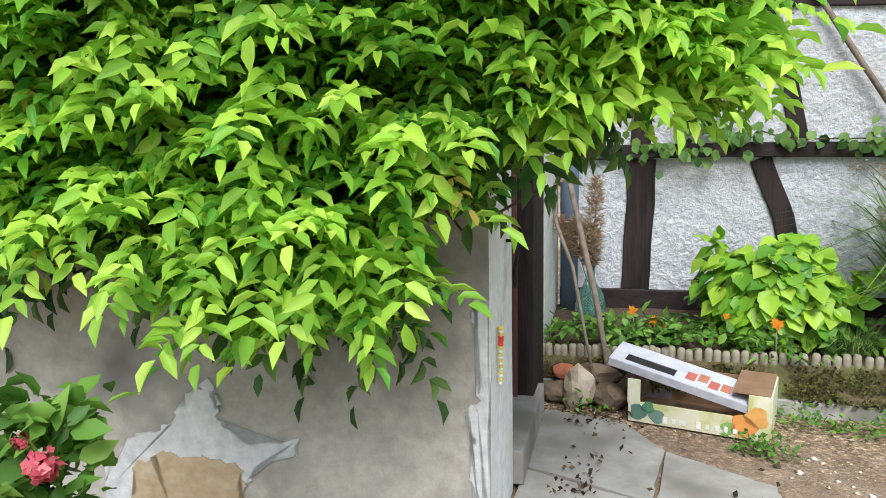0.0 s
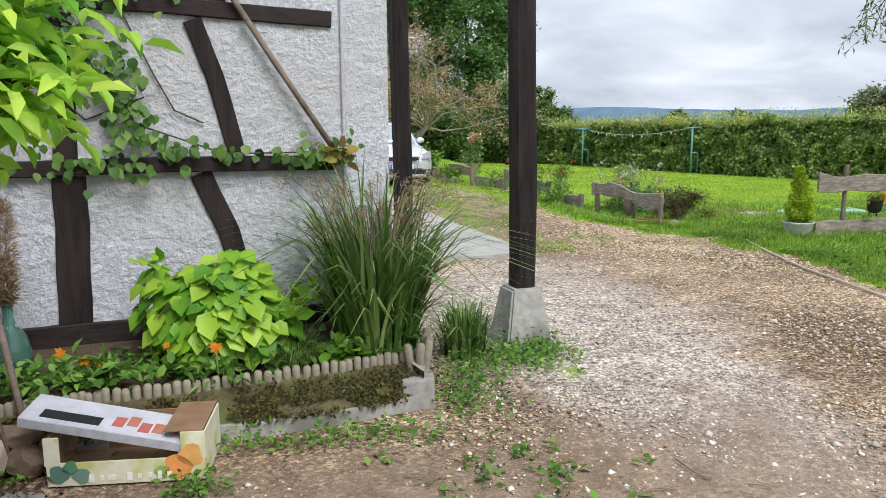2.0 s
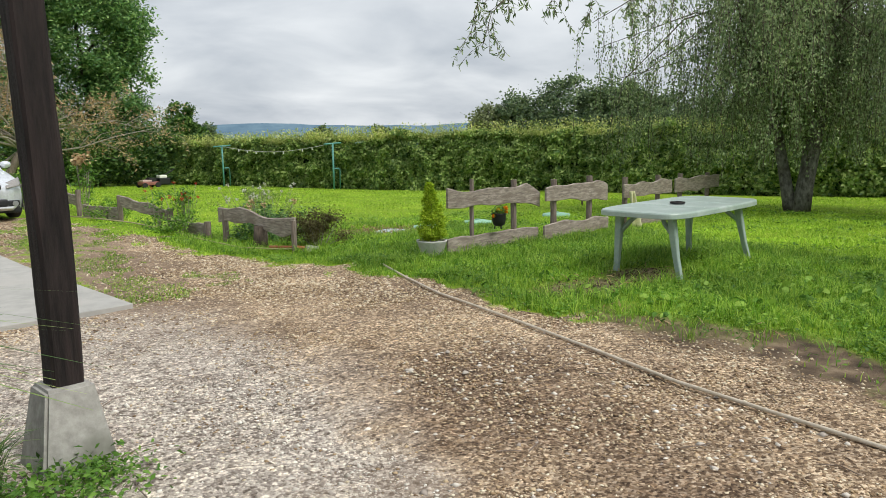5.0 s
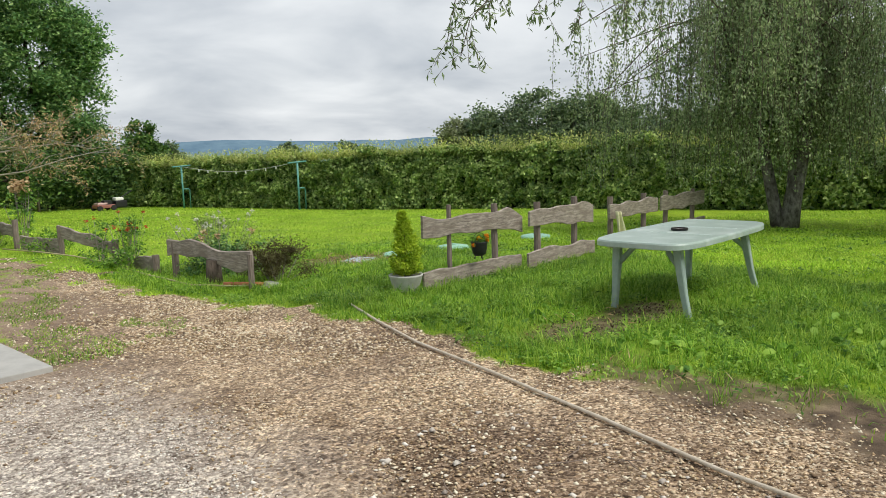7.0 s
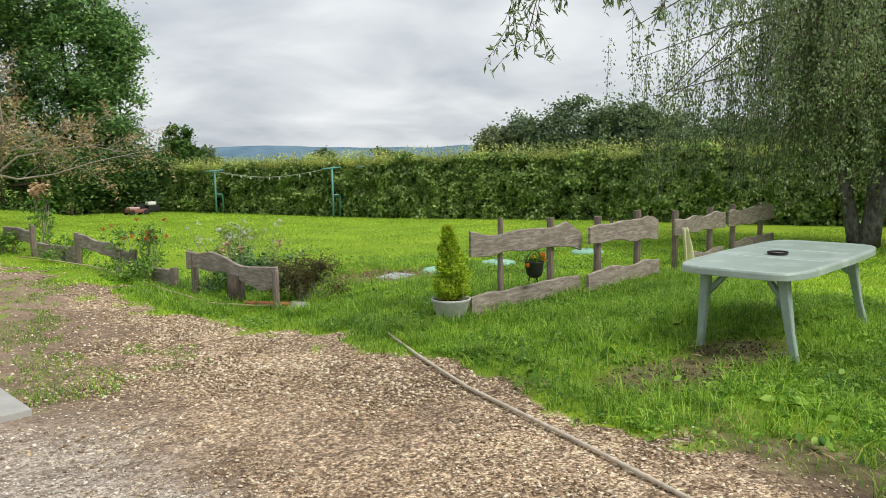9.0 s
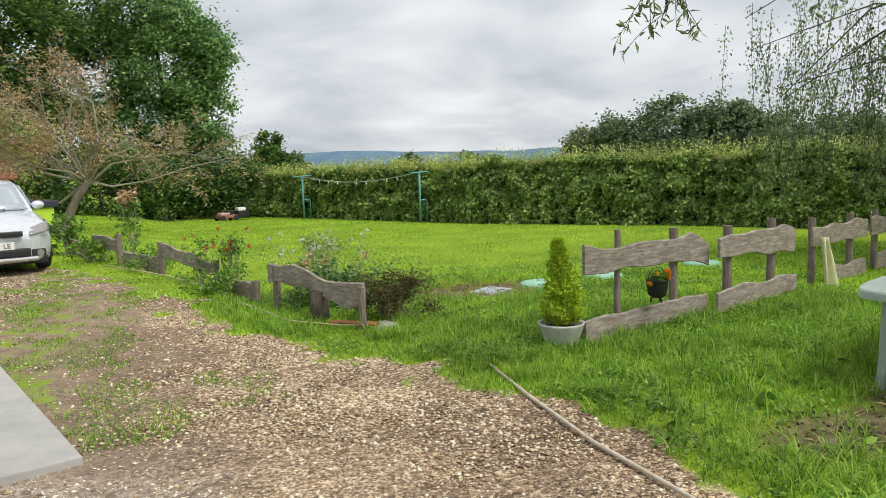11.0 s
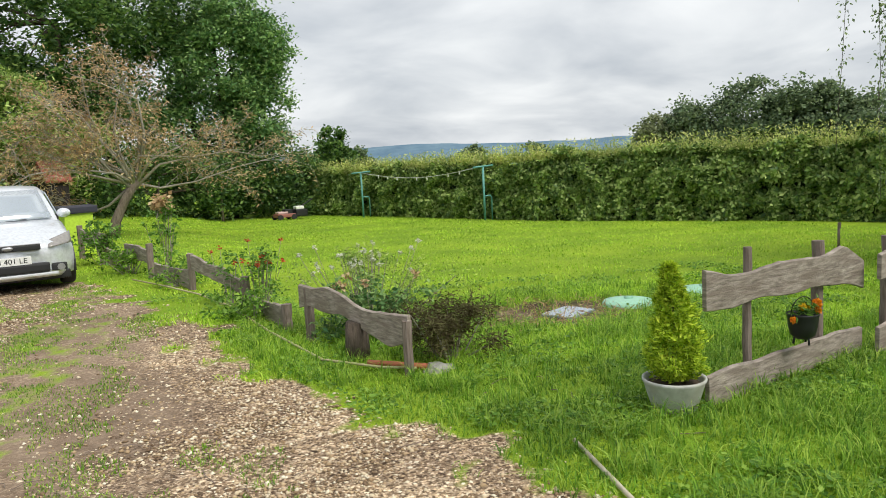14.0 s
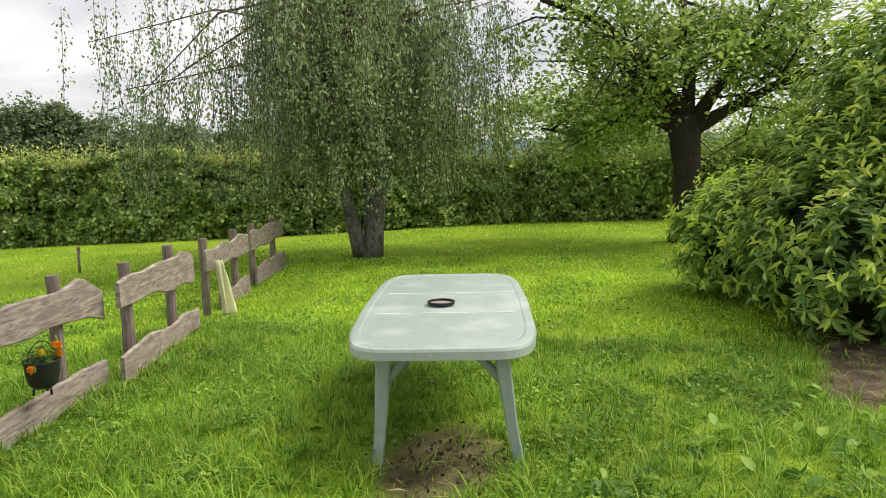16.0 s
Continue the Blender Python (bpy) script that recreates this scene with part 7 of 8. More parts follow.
# broad leaves at the wall's foot
vp = thing("seedling_vine", pose(-1.45, 1.35, 0), "broad-leaved vine seedling by the wall", "plant")
leaves("foliage", rng.normal(size=(26, 3)) * np.array([.14, .06, .03]) + np.array([0, 0, .3]), .11, L_VINE, vp, aspect=.9, shape=7)
bm = bmesh.new(); tube(bm, [(0, 0, 0), (0.02, 0, .3)], .006, 5); part("stem", bm, M_BARK, vp)

# creeper on the gable
vc = thing("wall_vine", FB, "grape vine creeping over the timbered wall and along the beam", "climbing plant")
rng = np.random.default_rng(91)
P = []
for (x0_, z0_, x1_, z1_, w, n) in ((0.1, 1.6, .45, 2.3, .22, 150), (.45, 2.05, .75, 1.75, .1, 50), (.72, 1.85, .8, 1.45, .08, 90), (.78, 1.45, 1.1, 1.33, .05, 45), (1.0, 1.33, 1.9, 1.32, .02, 34), (.4, 1.28, .9, 1.27, .04, 40), (1.75, 1.32, 2.0, 1.34, .05, 34), (.55, 2.25, 1.1, 2.15, .05, 26), (0.0, 1.3, .1, 2.0, .12, 90)):
    f = rng.uniform(0, 1, n)
    P.append(np.stack([x0_ + (x1_ - x0_) * f + rng.normal(0, w, n), -.05 - rng.uniform(0, .07, n), z0_ + (z1_ - z0_) * f + rng.normal(0, w, n)], 1))
P = np.concatenate(P)
P[:, 0] = np.maximum(P[:, 0], .02)
leaves("foliage", P, .06, L_VINE, vc, aspect=.85, face=np.tile([0, -1.0, .35], (len(P), 1)), along=np.tile([0, -.1, -1.0], (len(P), 1)), shape=7, spread=.35)
leaves("dry_leaf", np.stack([rng.normal(1.93, .06, 34), -.07 - rng.uniform(0, .05, 34), rng.normal(1.3, .035, 34)], 1), .075, leafmat("leaf_turning", (.32, .3, .06), (.36, .26, .07), (.2, .11, .05)), vc, "yellow and brown turning leaves", aspect=.8, shape=7)
bm = bmesh.new()
for pts in ([(.8, -.012, 2.1), (.95, -.02, 1.75), (1.05, -.02, 1.55), (1.2, -.015, 1.48)], [(.3, -.04, 2.3), (.6, -.03, 1.9), (.78, -.03, 1.5), (1.3, -.06, 1.31), (1.9, -.06, 1.31)], [(.35, -.02, 1.75), (.6, -.015, 1.5), (.9, -.02, 1.62)]):
    tube(bm, pts, .005, 5)
part("stem", bm, M_BARK, vc, "thin climbing stems")

# hydrangea
hy = thing("hydrangea", pose(-.55, 4.3, .25), "leafy lime-green hydrangea bush in the raised bed", "shrub")
rng = np.random.default_rng(101)
n = 400
d_ = unit(rng.normal(size=(n, 3)) + np.array([0, -.35, .45]))
r = rng.uniform(.72, 1.05, n)[:, None]
P = d_ * r * np.array([.36, .26, .3]) + np.array([0, 0, .22])
P[:, 2] += .05 * np.sin(P[:, 0] * 14)
P = P[P[:, 2] > .0]
d_ = unit(P - np.array([0, 0, .1]))
leaves("foliage", P, .1, L_HYD, hy, "", aspect=.92, face=unit(d_ + np.array([0, -.6, .6])) * 3, along=d_ * np.array([2, 2, .3]) - np.array([0, 0, .5]), shape=7, spread=.3, fold=.5)
P2 = rng.normal(size=(26, 3)) * np.array([.06, .05, .06]) + np.array([.44, .02, .3])
P3 = rng.normal(size=(12, 3)) * np.array([.04, .04, .04]) + np.array([-.3, .02, .52])
leaves("foliage", np.concatenate([P2, P3]), .09, L_HYD, hy, "", aspect=.7, shape=7)
# inner leaves take the dark tree colour in place of shade
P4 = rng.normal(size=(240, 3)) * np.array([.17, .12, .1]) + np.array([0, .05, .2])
leaves("inner_foliage", P4, .11, L_DARK, hy, "inner leaves in a dark colour for shade", aspect=.7, shape=7)
bm = bmesh.new()
for k in range(18):
    e = P[k * 7]
    tube(bm, [(e[0] * .15, e[1] * .15, -.02), (e[0] * .6, e[1] * .6, e[2] * .6), tuple(e)], [.007, .005, .004], 5)
for e in ((.44, .02, .3), (-.3, .02, .52)):
    tube(bm, [(0, 0, 0), (e[0] * .6, 0, e[2] * .5), e], [.007, .005, .004], 5)
part("stem", bm, M_BARKGREY, hy)


# tall ornamental grass
def reed_clump(name, x, y, z, n, h, r, label, mat=L_REED, plumes=40, seed=1, lean=.5, w=.011):
    rng = np.random.default_rng(seed)
    t = thing(name, pose(x, y, z), label, "ornamental grass")
    a = rng.uniform(0, 6.283, n)
    hh = h * rng.uniform(.3, 1.08, n) ** .9
    ln = lean * rng.uniform(.15, 1.25, n)
    base = np.stack([r * np.sqrt(rng.uniform(0, 1, n)) * np.cos(a), r * np.sqrt(rng.uniform(0, 1, n)) * np.sin(a), np.zeros(n)], 1)
    d = np.stack([np.cos(a + rng.normal(0, .4, n)), np.sin(a + rng.normal(0, .4, n)), np.zeros(n)], 1)
    wv = np.stack([-d[:, 1], d[:, 0], np.zeros(n)], 1)
    K = 6
    V = []
    for i in range(K):
        f = i / (K - 1)
        c = base + d * (hh * ln * (.25 * f + .75 * f ** 3))[:, None]
        c[:, 2] += hh * (f - .62 * ln * f ** 4)
        ww = (w * (1 - f ** 2 * .92))
        V += [c - wv * ww / 2, c + wv * ww / 2]
    V = np.stack(V, 1)
    k = np.arange(n)[:, None] * (2 * K)
    F = np.concatenate([k + np.array([[2 * i, 2 * i + 1, 2 * i + 3, 2 * i + 2]]) for i in range(K - 1)])
    arr_obj("foliage", V, F, mat, t)
    if plumes:
        bm = bmesh.new()
        P = []
        for i in range(plumes):
            a_ = rng.uniform(0, 6.283)
            l_ = lean * rng.uniform(.1, .5)
            H = h * rng.uniform(.85, 1.2)
            pts = [Vector((0.3 * r * math.cos(a_), .3 * r * math.sin(a_), 0)) + Vector((math.cos(a_) * H * l_ * f ** 1.7, math.sin(a_) * H * l_ * f ** 1.7, H * (f - .28 * f ** 4))) for f in (0, .4, .7, .88, 1)]
            tube(bm, pts, .0022, 3, False)
            for q in range(34):
                f = rng.uniform(0, 1)
                P.append(tuple(pts[3].lerp(pts[4], f) + Vector(rng.normal(size=3)) * .016 - Vector((0, 0, .02))))
        part("stem", bm, M_STICK, t, "thin dry stems")
        leaves("seed_head", P, .03, leafmat("seed_heads", (.25, .2, .12), (.38, .31, .2), (.5, .42, .3), .9), t, "drooping beige seed heads", aspect=.16, along=np.tile([0, 0, -1.0], (len(P), 1)))
    return t


reed_clump("ornamental_grass", .28, 4.5, .22, 600, 1.15, .22, "tall arching ornamental grass with drooping seed heads in the bed", plumes=70, seed=5, lean=.72, w=.021)
reed_clump("lily_clump", .82, 5.05, 0.0, 260, .42, .14, "low strappy day lily clump beside the porch post", plumes=0, seed=6, lean=.62, w=.02)
reed_clump("fine_grass", -.15, 4.25, .25, 420, .2, .12, "fine grey-green grass tuft in the bed", plumes=0, seed=7, lean=.9, w=.005)


def weeds(name, pts, size, mat, label, kind="stuff", aspect=.55, shape=4, up=.8):
    return leaves(name, pts, size, mat, None, label, aspect=aspect, face=np.tile([0, 0, up], (len(pts), 1)), shape=shape, kind=kind, spread=.5)


rng = np.random.default_rng(111)
# marigolds
for k, (x, y, z, r, lean_) in enumerate(((-1.2, 3.95, .41, .028, 0), (-1.08, 3.93, .37, .026, 0), (-1.03, 3.94, .345, .018, 0), (-.47, 3.92, .43, .03, 0), (-.72, 4.0, .42, .018, 0))):
    fl_ = thing("marigold", pose(x, y, .24), "orange marigold with green leaves in the bed", "flower", "marigolds in the bed")
    tubepart("stem", [(0, .03, 0), (0, 0, z - .24)], .003, M_BARKGREY, fl_, seg=5)
    a = np.linspace(0, 6.283, 17)[:-1]
    al = np.stack([np.cos(a), np.sin(a) * .5 - .1, np.sin(a) * .9], 1)
    leaves("petals", np.tile([0, -.005, z - .24], (16, 1)), r, L_ORANGE, fl_, aspect=.5, face=np.tile([0, -3.0, .8], (16, 1)), along=al * 3, spread=.15)
    P = rng.normal(size=(40, 3)) * np.array([.07, .05, .04]) + np.array([0, .0, .06])
    leaves("foliage", P, .07, L_IVY, fl_, aspect=.3, shape=7)
P = []
for _ in range(760):
    t = rng.uniform(.2, 5)
    x0_, y0_ = np.interp(t, range(6), [p[0] for p in TOPL]), np.interp(t, range(6), [p[1] for p in TOPL])
    P.append((x0_ + rng.normal() * .02, y0_ + rng.uniform(.02, .4) * (1 if t < 4 else .4), .26 + rng.uniform(0, .1)))
weeds("bed_weeds", P, .065, L_IVY, "mixed green seedlings and leaves in the bed", shape=7)
weeds("bergenia", rng.normal(size=(26, 3)) * np.array([.08, .035, .02]) + np.array([.12, 4.25, .3]), .1, L_HYD, "broad light green leaves at the edge of the bed", aspect=.75, shape=7)
# corner ground cover
P = []
for cx, cy, rx, ry, n in ((1.15, 4.95, .34, .3, 900), (.8, 4.6, .2, .3, 350), (.75, 4.2, .22, .3, 260), (.25, 3.78, .35, .12, 260), (-.3, 3.7, .35, .1, 180), (-.42, 3.32, .12, .08, 140), (1.35, 5.05, .18, .15, 250), (-1.25, 3.4, .1, .06, 50)):
    P.append(np.stack([rng.normal(cx, rx * .55, n), rng.normal(cy, ry * .55, n), np.abs(rng.normal(0, .045, n)) + .01], 1))
weeds("ground_cover", np.concatenate(P), .036, L_IVY, "low green weeds at the foot of the bed and post")
P = np.stack([rng.uniform(.3, 1.5, 46), rng.uniform(2.4, 3.6, 46), np.full(46, .0)], 1)
P = np.repeat(P, 9, 0) + rng.normal(size=(46 * 9, 3)) * np.array([.035, .035, .004]) + np.array([0, 0, .015])
weeds("gravel_weeds", P, .045, L_IVY, "small weeds growing in the gravel")

# flowers along the low fence
def leafy(kind, x, y, label, h, w, n, size, mat, seed, flowers=None, cat="shrub", stems=10, aspect=.5):
    rng = np.random.default_rng(seed)
    t = thing(kind, pose(x, y, gz(x, y)), label, cat)
    c = np.stack([rng.normal(0, w * .5, 30), rng.normal(0, w * .4, 30), rng.uniform(.15, 1, 30) * h], 1)
    leaves("foliage", crown_points(c, n, w * .16, rng), size, mat, t, aspect=aspect)
    bm = bmesh.new()
    for k in range(stems):
        e = c[k]
        tube(bm, [(e[0] * .3, e[1] * .3, 0), tuple(e)], [.008, .004], 5)
    part("stem", bm, M_BARKGREY, t)
    for mat_, m_, r_, zlo in (flowers or []):
        for k in range(m_):
            p = np.array([rng.normal(0, w * .55), rng.normal(0, w * .4), h * rng.uniform(zlo, 1.15)])
            d_ = unit(rng.normal(size=(18, 3)))
            leaves("bloom", p + d_ * r_ * .5, r_ * .8, mat_, t, "", aspect=.8)
            if m_ < 30:
                tubepart("stalk", [(p[0] * .6, p[1] * .6, h * .4), tuple(p)], .003, M_BARKGREY, t, seg=3)
    return t


leafy("rose_bush", 3.42, 14.1, "rose bush with small red blooms behind the low fence", .72, .32, 700, .05, L_IVY, 1, [(L_RED, 12, .035, .75)])
leafy("rose_bush", 3.1, 14.5, "thin rose bush behind the low fence", .6, .2, 300, .05, L_IVY, 2, [(L_RED, 3, .03, .8)])
leafy("wild_carrot", 4.35, 12.9, "tall wild carrot with many little white flower heads", .75, .5, 2600, .05, L_APPLE, 3, [(L_WHITE, 26, .03, .8)], "flower", 24, .25)
leafy("rose_bush", 4.3, 12.3, "dense green bush behind the low fence board", .55, .42, 1800, .06, L_ASH, 4, [(L_DEAD, 5, .05, .9)])
leafy("heather_bush", 4.68, 11.3, "dry brown heather and rosemary bush at the fence end", .46, .4, 5200, .05, L_HEATHER, 5, None, "shrub", 20, .2)
leafy("rose_bush", 2.3, 18.2, "tall thin shrub with brown tips", 1.0, .2, 420, .07, L_IVY, 6, [(L_DEAD, 8, .1, .95)])
leafy("weed_clump", 3.3, 13.6, "green weeds under the low fence boards", .3, .35, 900, .05, L_CLOVER, 7)
leafy("weed_clump", 2.6, 16.2, "green weeds under the low fence boards", .35, .35, 900, .05, L_CLOVER, 8)
leafy("weed_clump", 1.8, 17.9, "green weeds under the low fence boards", .4, .4, 900, .06, L_CLOVER, 9)
leafy("rose_bush", 1.3, 19.3, "leafy shrub at the far fence boards", .8, .4, 900, .07, L_IVY, 10)
rock("stone", 4.45, 10.95, .02, .12, .09, .06, 9.0, "grey stone lying at the end of the low fence", mat=M_CONC)
# dark stump shape stands in for the shade under the board
tubepart("shade_stump", [(4.0, 11.7, -.05), (4.0, 11.68, .3)], [.11, .09], M_BARK, tagged(thing("stump", Matrix.Identity(4), "dark stump shape filling the shade under the low fence board", "stump"))) 

# ---- grass, stones, litter ----
rng = np.random.default_rng(200)


def scatter(n, x0, x1, y0, y1, fn):
    x, y = rng.uniform(x0, x1, n), rng.uniform(y0, y1, n)
    k = fn(x, y)
    return x[k], y[k]


def masks_fast(x, y):
    """The masks read off a grid."""
    gx, gy = np.linspace(-3, 24, 271), np.linspace(1.5, 30, 286)
    if "grid" not in CACHE:
        X, Y = np.meshgrid(gx, gy)
        CACHE["grid"] = ground_masks(X, Y)
    i = np.clip(((x + 3) / .1).round().astype(int), 0, 270)
    j = np.clip(((y - 1.5) / .1).round().astype(int), 0, 285)
    return [c_[j, i] for c_ in CACHE["grid"]]


CACHE = {}


def grass_at(n, x0, x1, y0, y1, thin=1.0):
    def fn(x, y):
        g_, b_, p_, e_ = masks_fast(x, y)
        slab_l = (x < 1.95 - (y - 8.6) * .29) & (y > 8.5)
        house = (x < .5) & (y < 6)
        return (rng.uniform(0, 1, len(x)) < g_ * (1 - .93 * b_) * thin) & (g_ > .3) & ~slab_l & ~(house & (y > 4))
    return scatter(n, x0, x1, y0, y1, fn)


def grass_patch(name, n, box, h, w, label, lean=.5, mat=None):
    x, y = grass_at(n, *box)
    tall = 0.75 + 0.5 * np.array([noise.noise((a * .9, b * .9, 2.2)) for a, b in zip(x, y)]) + .35 * np.array([noise.noise((a * 4, b * 4, 5.2)) for a, b in zip(x, y)])
    blades(name, np.stack([x, y, ground(x, y) - .008], 1), h * np.clip(tall, .35, 1.5), w, mat or L_GRASS, None, label, lean, "stuff")


GL = "mown bright green lawn grass"
grass_patch("grass", 135000, (3.8, 9.5, 3.4, 10.8), .074, .007, GL, .75)
grass_patch("grass", 62000, (2.2, 9.5, 10.8, 14.0), .075, .009, GL, .7, L_LAWN)
grass_patch("grass", 66000, (9.5, 15, 4.5, 14.5), .07, .012, GL, .7, L_LAWN)
grass_patch("grass", 46000, (.3, 16, 14, 24), .055, .015, GL, .6, L_LAWN)
grass_patch("grass", 36000, (0, 14, 24, 36), .055, .02, GL, .6, L_LAWN)
grass_patch("grass", 22000, (15, 23, 4, 14), .06, .017, GL, .6, L_LAWN)


def tuft_patch(n, box, h, label):
    """Taller seeding tufts among the mown grass."""
    x, y = grass_at(n, *box)
    k = np.repeat(np.arange(len(x)), 16)
    P = np.stack([x[k] + rng.normal(0, .022, len(k)), y[k] + rng.normal(0, .022, len(k)), np.zeros(len(k))], 1)
    P[:, 2] = ground(P[:, 0], P[:, 1]) - .006
    blades("grass_tufts", P, h, .006, L_GRASS, None, label, .9, "stuff")


tuft_patch(2100, (4.2, 9.5, 3.6, 10.8), .15, "taller tufts of grass left by the mower")
tuft_patch(900, (3.0, 8, 10.8, 14), .15, "taller tufts of grass left by the mower")
def track_grass():
    """Grass that has seeded itself in patches and strips along the drive."""
    r2 = np.random.default_rng(303)
    x, y = r2.uniform(-.4, 3.2, 90000), r2.uniform(8.8, 17.5, 90000)
    mid = np.exp(-((x - (2.0 - (y - 9) * .12)) / .38) ** 2) * .9 + np.exp(-((x - (2.45 - (y - 8.6) * .29)) / .2) ** 2)
    k = np.array([noise.noise((a * 1.6, b * .9, 31.1)) + .6 * noise.noise((a * 5, b * 4, 7.3)) for a, b in zip(x, y)])
    keep = (k + .55 * mid > .38) & (x < lawn_edge(y)) & (x > 1.95 - (y - 8.6) * .29) & (np.hypot(x - .5, (y - 17.6) * .5) > .8)
    x, y = x[keep][:26000], y[keep][:26000]
    blades("grass", np.stack([x, y, ground(x, y) - .006], 1), .03, .007, L_GRASS, None, "thin grass seeded in patches along the gravel drive", .6, "stuff")


track_grass()
grass_patch("grass", 16000, (-.6, 3.8, 3.0, 14), .05, .006, "short grass tufts in the gravel")


def clover_patch(n, box, size, label, thr=.08):
    x, y = grass_at(n, *box)
    k = np.array([noise.noise((a * 1.3, b * 1.3, 9.1)) + .5 * noise.noise((a * 5, b * 5, 3.3)) for a, b in zip(x, y)]) > thr
    x, y = x[k], y[k]
    m_ = len(x)
    P = np.stack([x, y, ground(x, y) + rng.uniform(.015, .06, m_)], 1)
    weeds("clover", P, size, L_CLOVER, label, aspect=.8, up=1.4)


clover_patch(64000, (3.6, 9.5, 3.4, 10.8), .03, "clover and plantain leaves in the lawn")
clover_patch(26000, (2.0, 10, 10.8, 15), .034, "clover and plantain leaves in the lawn", 0)
clover_patch(14000, (9.5, 15, 4.5, 14), .04, "clover and plantain leaves in the lawn", .1)
# broad dock leaves near the laurel and table
P = np.concatenate([rng.normal(size=(14, 3)) * np.array([.1, .1, .015]) + np.array([x, y, .05]) for x, y in ((7.3, 5.3), (7.6, 5.15), (7.0, 5.5), (6.6, 6.3), (5.6, 6.6), (7.9, 5.5), (8.4, 5.75), (5.3, 8.6), (6.2, 8.4), (5.8, 7.6), (6.9, 8.3), (7.2, 6.0), (7.5, 5.7), (7.9, 5.0), (8.2, 5.3), (7.1, 5.1), (6.4, 5.6), (5.9, 6.0), (6.3, 8.0), (5.2, 8.0), (5.0, 7.4), (6.0, 6.3), (5.5, 5.8))])
weeds("dock_leaves", P, .085, L_CLOVER, "broad dock leaves in the grass", aspect=.6, shape=7)


def pebbles(n, box, r0, r1, mat, label, cond, seed):
    rng = np.random.default_rng(seed)
    x, y = rng.uniform(box[0], box[1], n), rng.uniform(box[2], box[3], n)
    g_, b_, p_, e_ = masks_fast(x, y)
    k = cond(x, y, g_, b_, p_, e_, rng)
    x, y = x[k], y[k]
    n = len(x)
    r = r0 + (r1 - r0) * rng.uniform(0, 1, n) ** 2.2
    base = np.array([(1, 0, 0), (0, 1, 0), (-1, 0, 0), (0, -1, 0), (0, 0, 1), (0, 0, -1)], float)
    V = base[None] * rng.uniform(.6, 1.3, (n, 6, 1)) + rng.normal(size=(n, 6, 3)) * .15
    V *= (r[:, None] * np.array([1.0, 1.0, .55]))[:, None, :] * rng.uniform(.75, 1.25, (n, 1, 3))
    a = rng.uniform(0, 6.283, n)
    c, s = np.cos(a)[:, None], np.sin(a)[:, None]
    X, Y = V[:, :, 0] * c - V[:, :, 1] * s, V[:, :, 0] * s + V[:, :, 1] * c
    V = np.stack([X + x[:, None], Y + y[:, None], V[:, :, 2] + (ground(x, y) + r * .12)[:, None]], -1)
    F = np.array([(0, 1, 4), (1, 2, 4), (2, 3, 4), (3, 0, 4), (1, 0, 5), (2, 1, 5), (3, 2, 5), (0, 3, 5)])
    F = (np.arange(n)[:, None, None] * 6 + F[None]).reshape(-1, 3)
    return arr_obj("gravel", V, F, mat, None, label, "stuff")


def pebble_mat(name, cols):
    m, nt, b = mat_new(name)
    g_ = nt.nodes.new("ShaderNodeNewGeometry")
    nt.links.new(ramp(nt, g_.outputs["Random Per Island"], [(i / (len(cols) - 1), c_) for i, c_ in enumerate(cols)]), b.inputs["Base Color"])
    b.inputs["Roughness"].default_value = .8
    return m


M_PEB = pebble_mat("gravel_stones", [(.13, .08, .045), (.32, .22, .12), (.52, .39, .24), (.6, .5, .35), (.8, .73, .58)])
M_PEBP = pebble_mat("gravel_pale", [(.28, .235, .2), (.5, .45, .395), (.64, .59, .52), (.82, .78, .71)])


def on_drive(x, y, g_, b_, p_, e_, rng):
    slab_l = (x < 1.95 - (y - 8.6) * .29) & (y > 8.4)
    bedz = (x < .6) & (y > 3.4) & (y < 7)
    apron = (x < -.2) & (y < 3.4)
    return (rng.uniform(0, 1, len(x)) > g_ * 1.2) & (rng.uniform(0, 1, len(x)) > e_ * .8) & (rng.uniform(0, 1, len(x)) > p_ * .85) & ~slab_l & ~bedz & ~apron


def on_pale(x, y, g_, b_, p_, e_, rng):
    bedz = (x < .6) & (y > 3.4) & (y < 5.6)
    return (rng.uniform(0, 1, len(x)) < p_) & (g_ < .4) & ~bedz


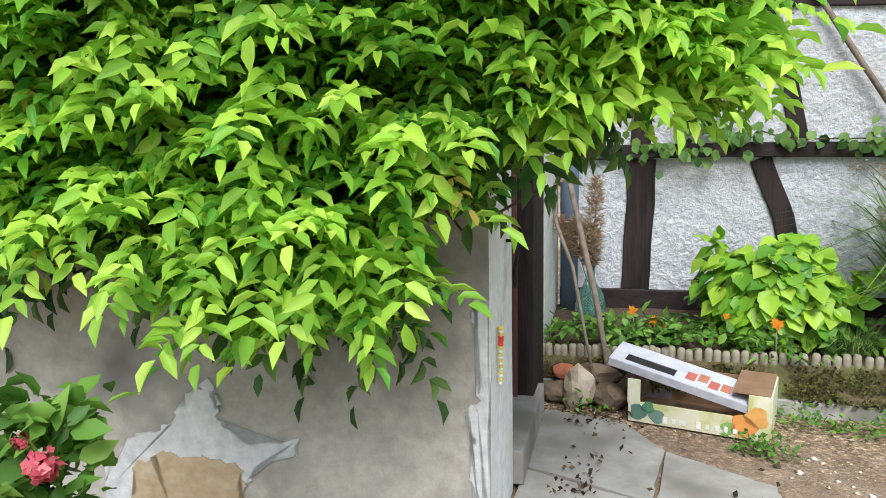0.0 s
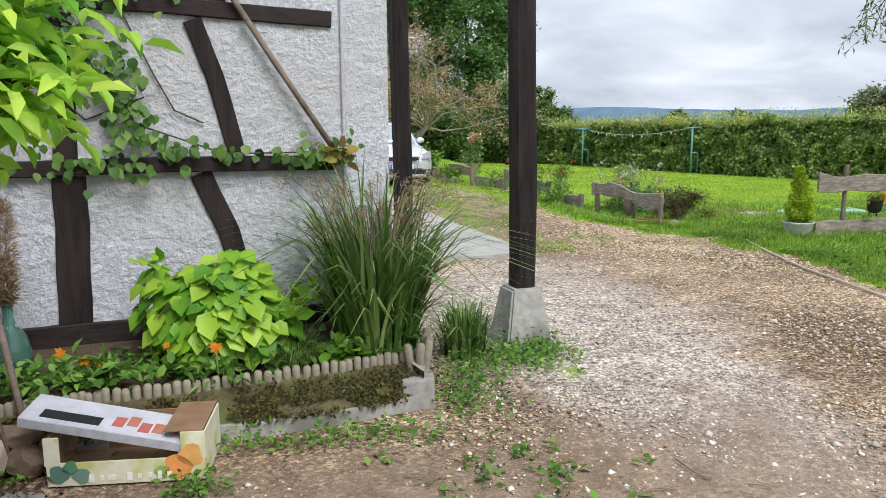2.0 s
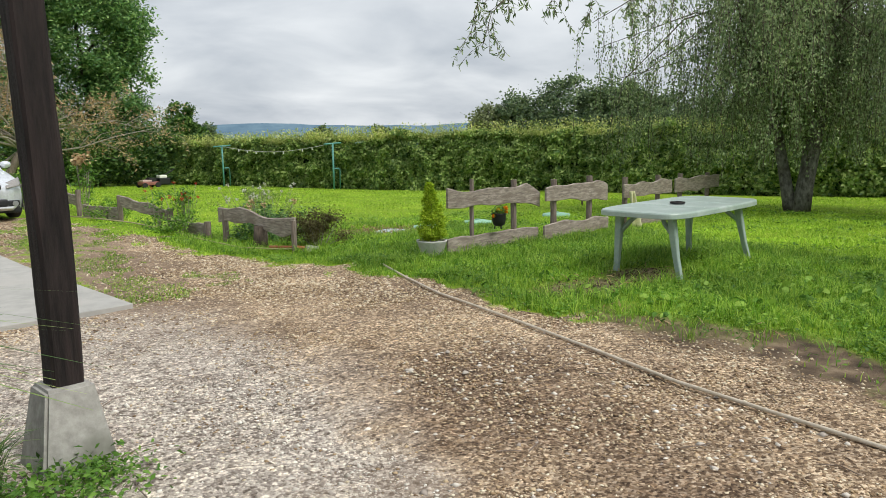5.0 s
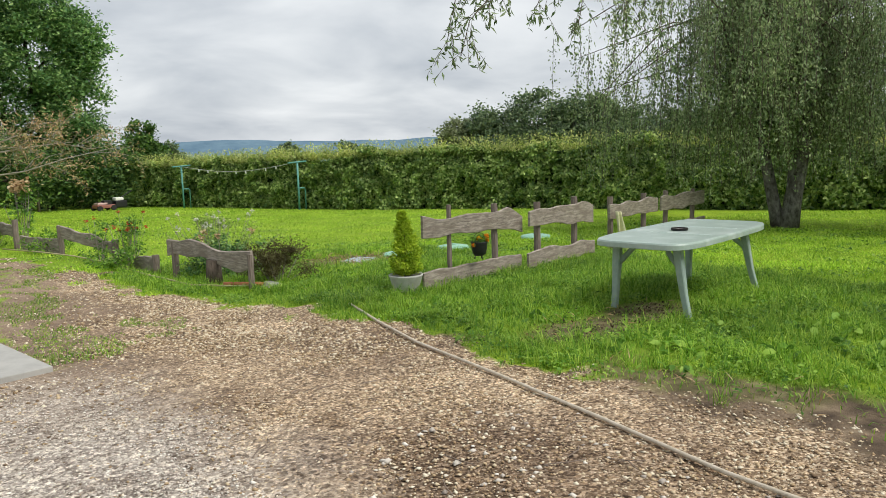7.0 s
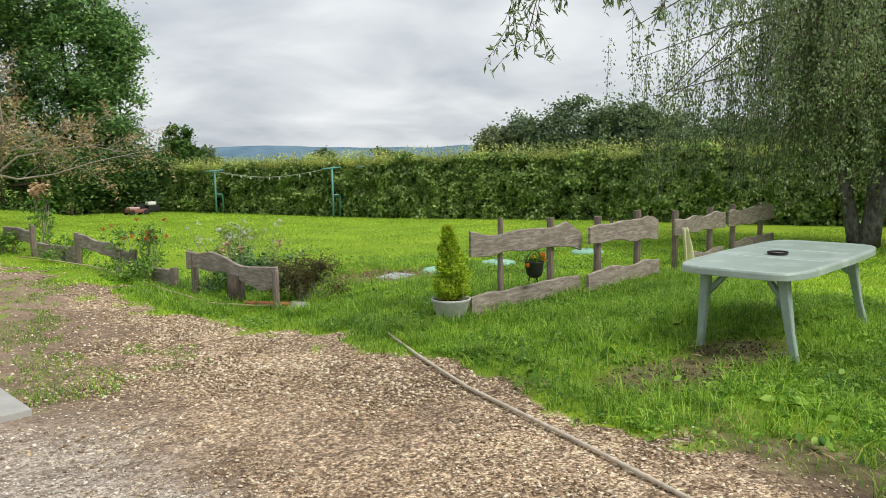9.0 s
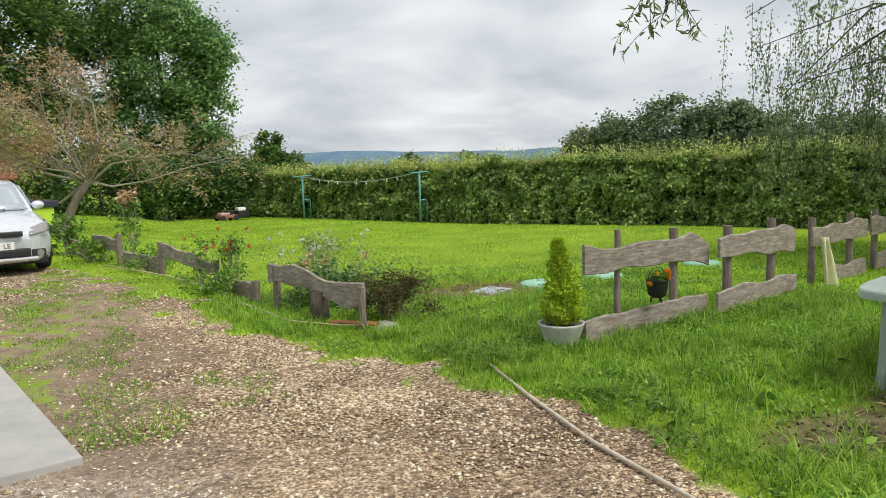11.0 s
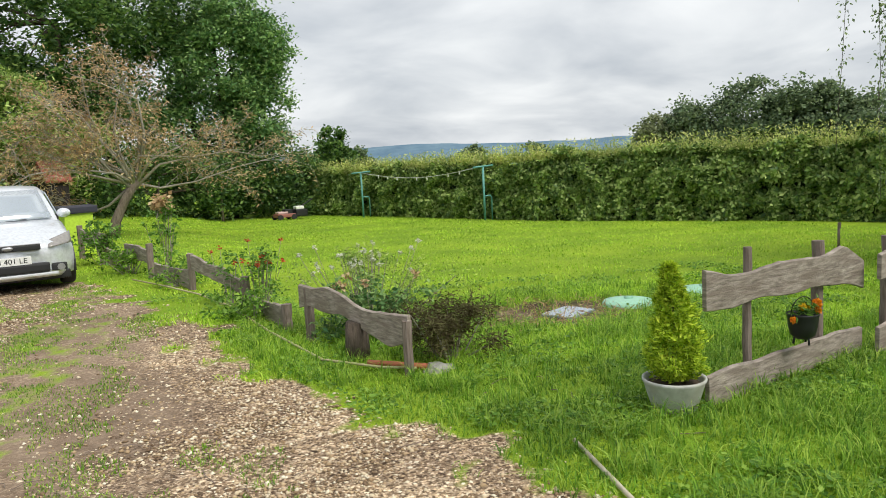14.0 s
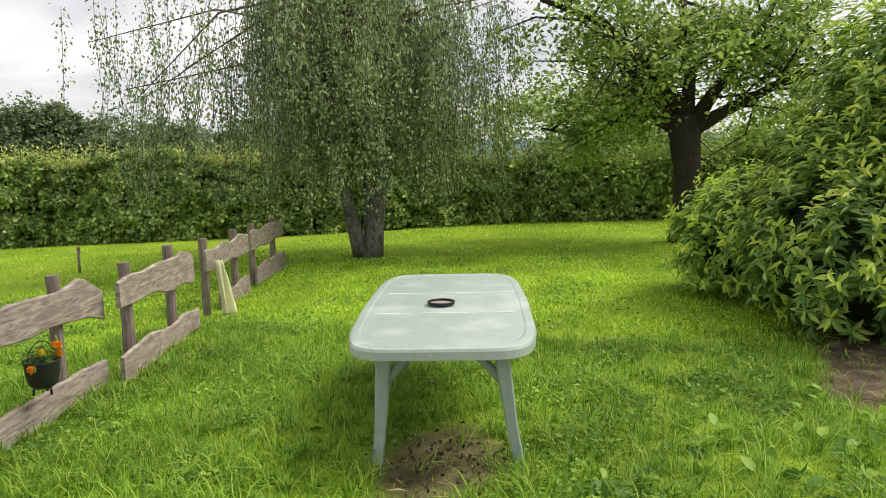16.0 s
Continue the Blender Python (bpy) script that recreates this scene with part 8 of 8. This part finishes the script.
pebbles(41600, (-.6, 5.6, 1.6, 7.5), .005, .0165, M_PEB, "loose flint gravel in brown and cream", on_drive, 1)
pebbles(27200, (.8, 4.8, 7.5, 11.5), .007, .02, M_PEB, "loose flint gravel in brown and cream", on_drive, 2)
pebbles(11200, (.3, 4, 11.5, 17), .009, .021, M_PEB, "loose flint gravel in brown and cream", on_drive, 3)
pebbles(20800, (.2, 3.4, 3.0, 8.6), .004, .012, M_PEBP, "pale chippings spread by the porch", on_pale, 4)
pebbles(720, (-.3, 4.5, 2.2, 6), .014, .026, M_PEBP, "larger pale flints lying in the gravel", lambda x, y, g_, b_, p_, e_, r: (g_ < .4) & ~((x < .6) & (y > 3.4)), 5)

bm = bmesh.new()
for k in range(170):
    x, y = rng.uniform(.3, 5.2), rng.uniform(2.2, 10.5)
    if x < 1 and y > 3.5:
        continue
    a, L = rng.uniform(0, 6.283), rng.uniform(.04, .22)
    z = gz(x, y) + .012
    tube(bm, [(x, y, z), (x + L * .5 * math.cos(a) + .01, y + L * .5 * math.sin(a), z + .008), (x + L * math.cos(a + .25), y + L * math.sin(a + .25), z)], .0028, 4)
part("fallen_twigs", bm, M_STICK, None, "small dry twigs lying on the gravel", kind="stuff")
P = np.stack([rng.uniform(5.2, 7.4, 1100), rng.uniform(11.6, 13.6, 1100), np.zeros(1100)], 1)
P = np.concatenate([P, np.stack([rng.uniform(5.3, 8.8, 260), rng.uniform(4.7, 7.5, 260), np.zeros(260)], 1)])
P = P[[masks_fast(np.array([p[0]]), np.array([p[1]]))[1][0] > .3 for p in P]]
P[:, 2] = ground(P[:, 0], P[:, 1]) + .02
weeds("straw_litter", P, .09, L_DEAD, "dry straw and clippings on bare earth", aspect=.12)

P = np.concatenate([rng.normal(size=(90, 3)) * np.array([.1, .07, .004]) + np.array([-1.18, 3.33, .03]), rng.normal(size=(50, 3)) * np.array([.05, .12, .004]) + np.array([-1.02, 2.66, .03]), rng.uniform(size=(40, 3)) * np.array([1.0, 1.2, .0]) + np.array([-1.2, 2.1, .028]), rng.normal(size=(260, 3)) * np.array([.3, .2, .006]) + np.array([6.72, 7.2, .035]), rng.normal(size=(200, 3)) * np.array([.35, .2, .006]) + np.array([5.75, 7.1, .02])])
weeds("leaf_litter", P, .03, leafmat("litter", (.03, .022, .016), (.07, .05, .035), (.16, .11, .07), .9), "dark dead leaves and dirt on concrete and bare earth", aspect=.6)
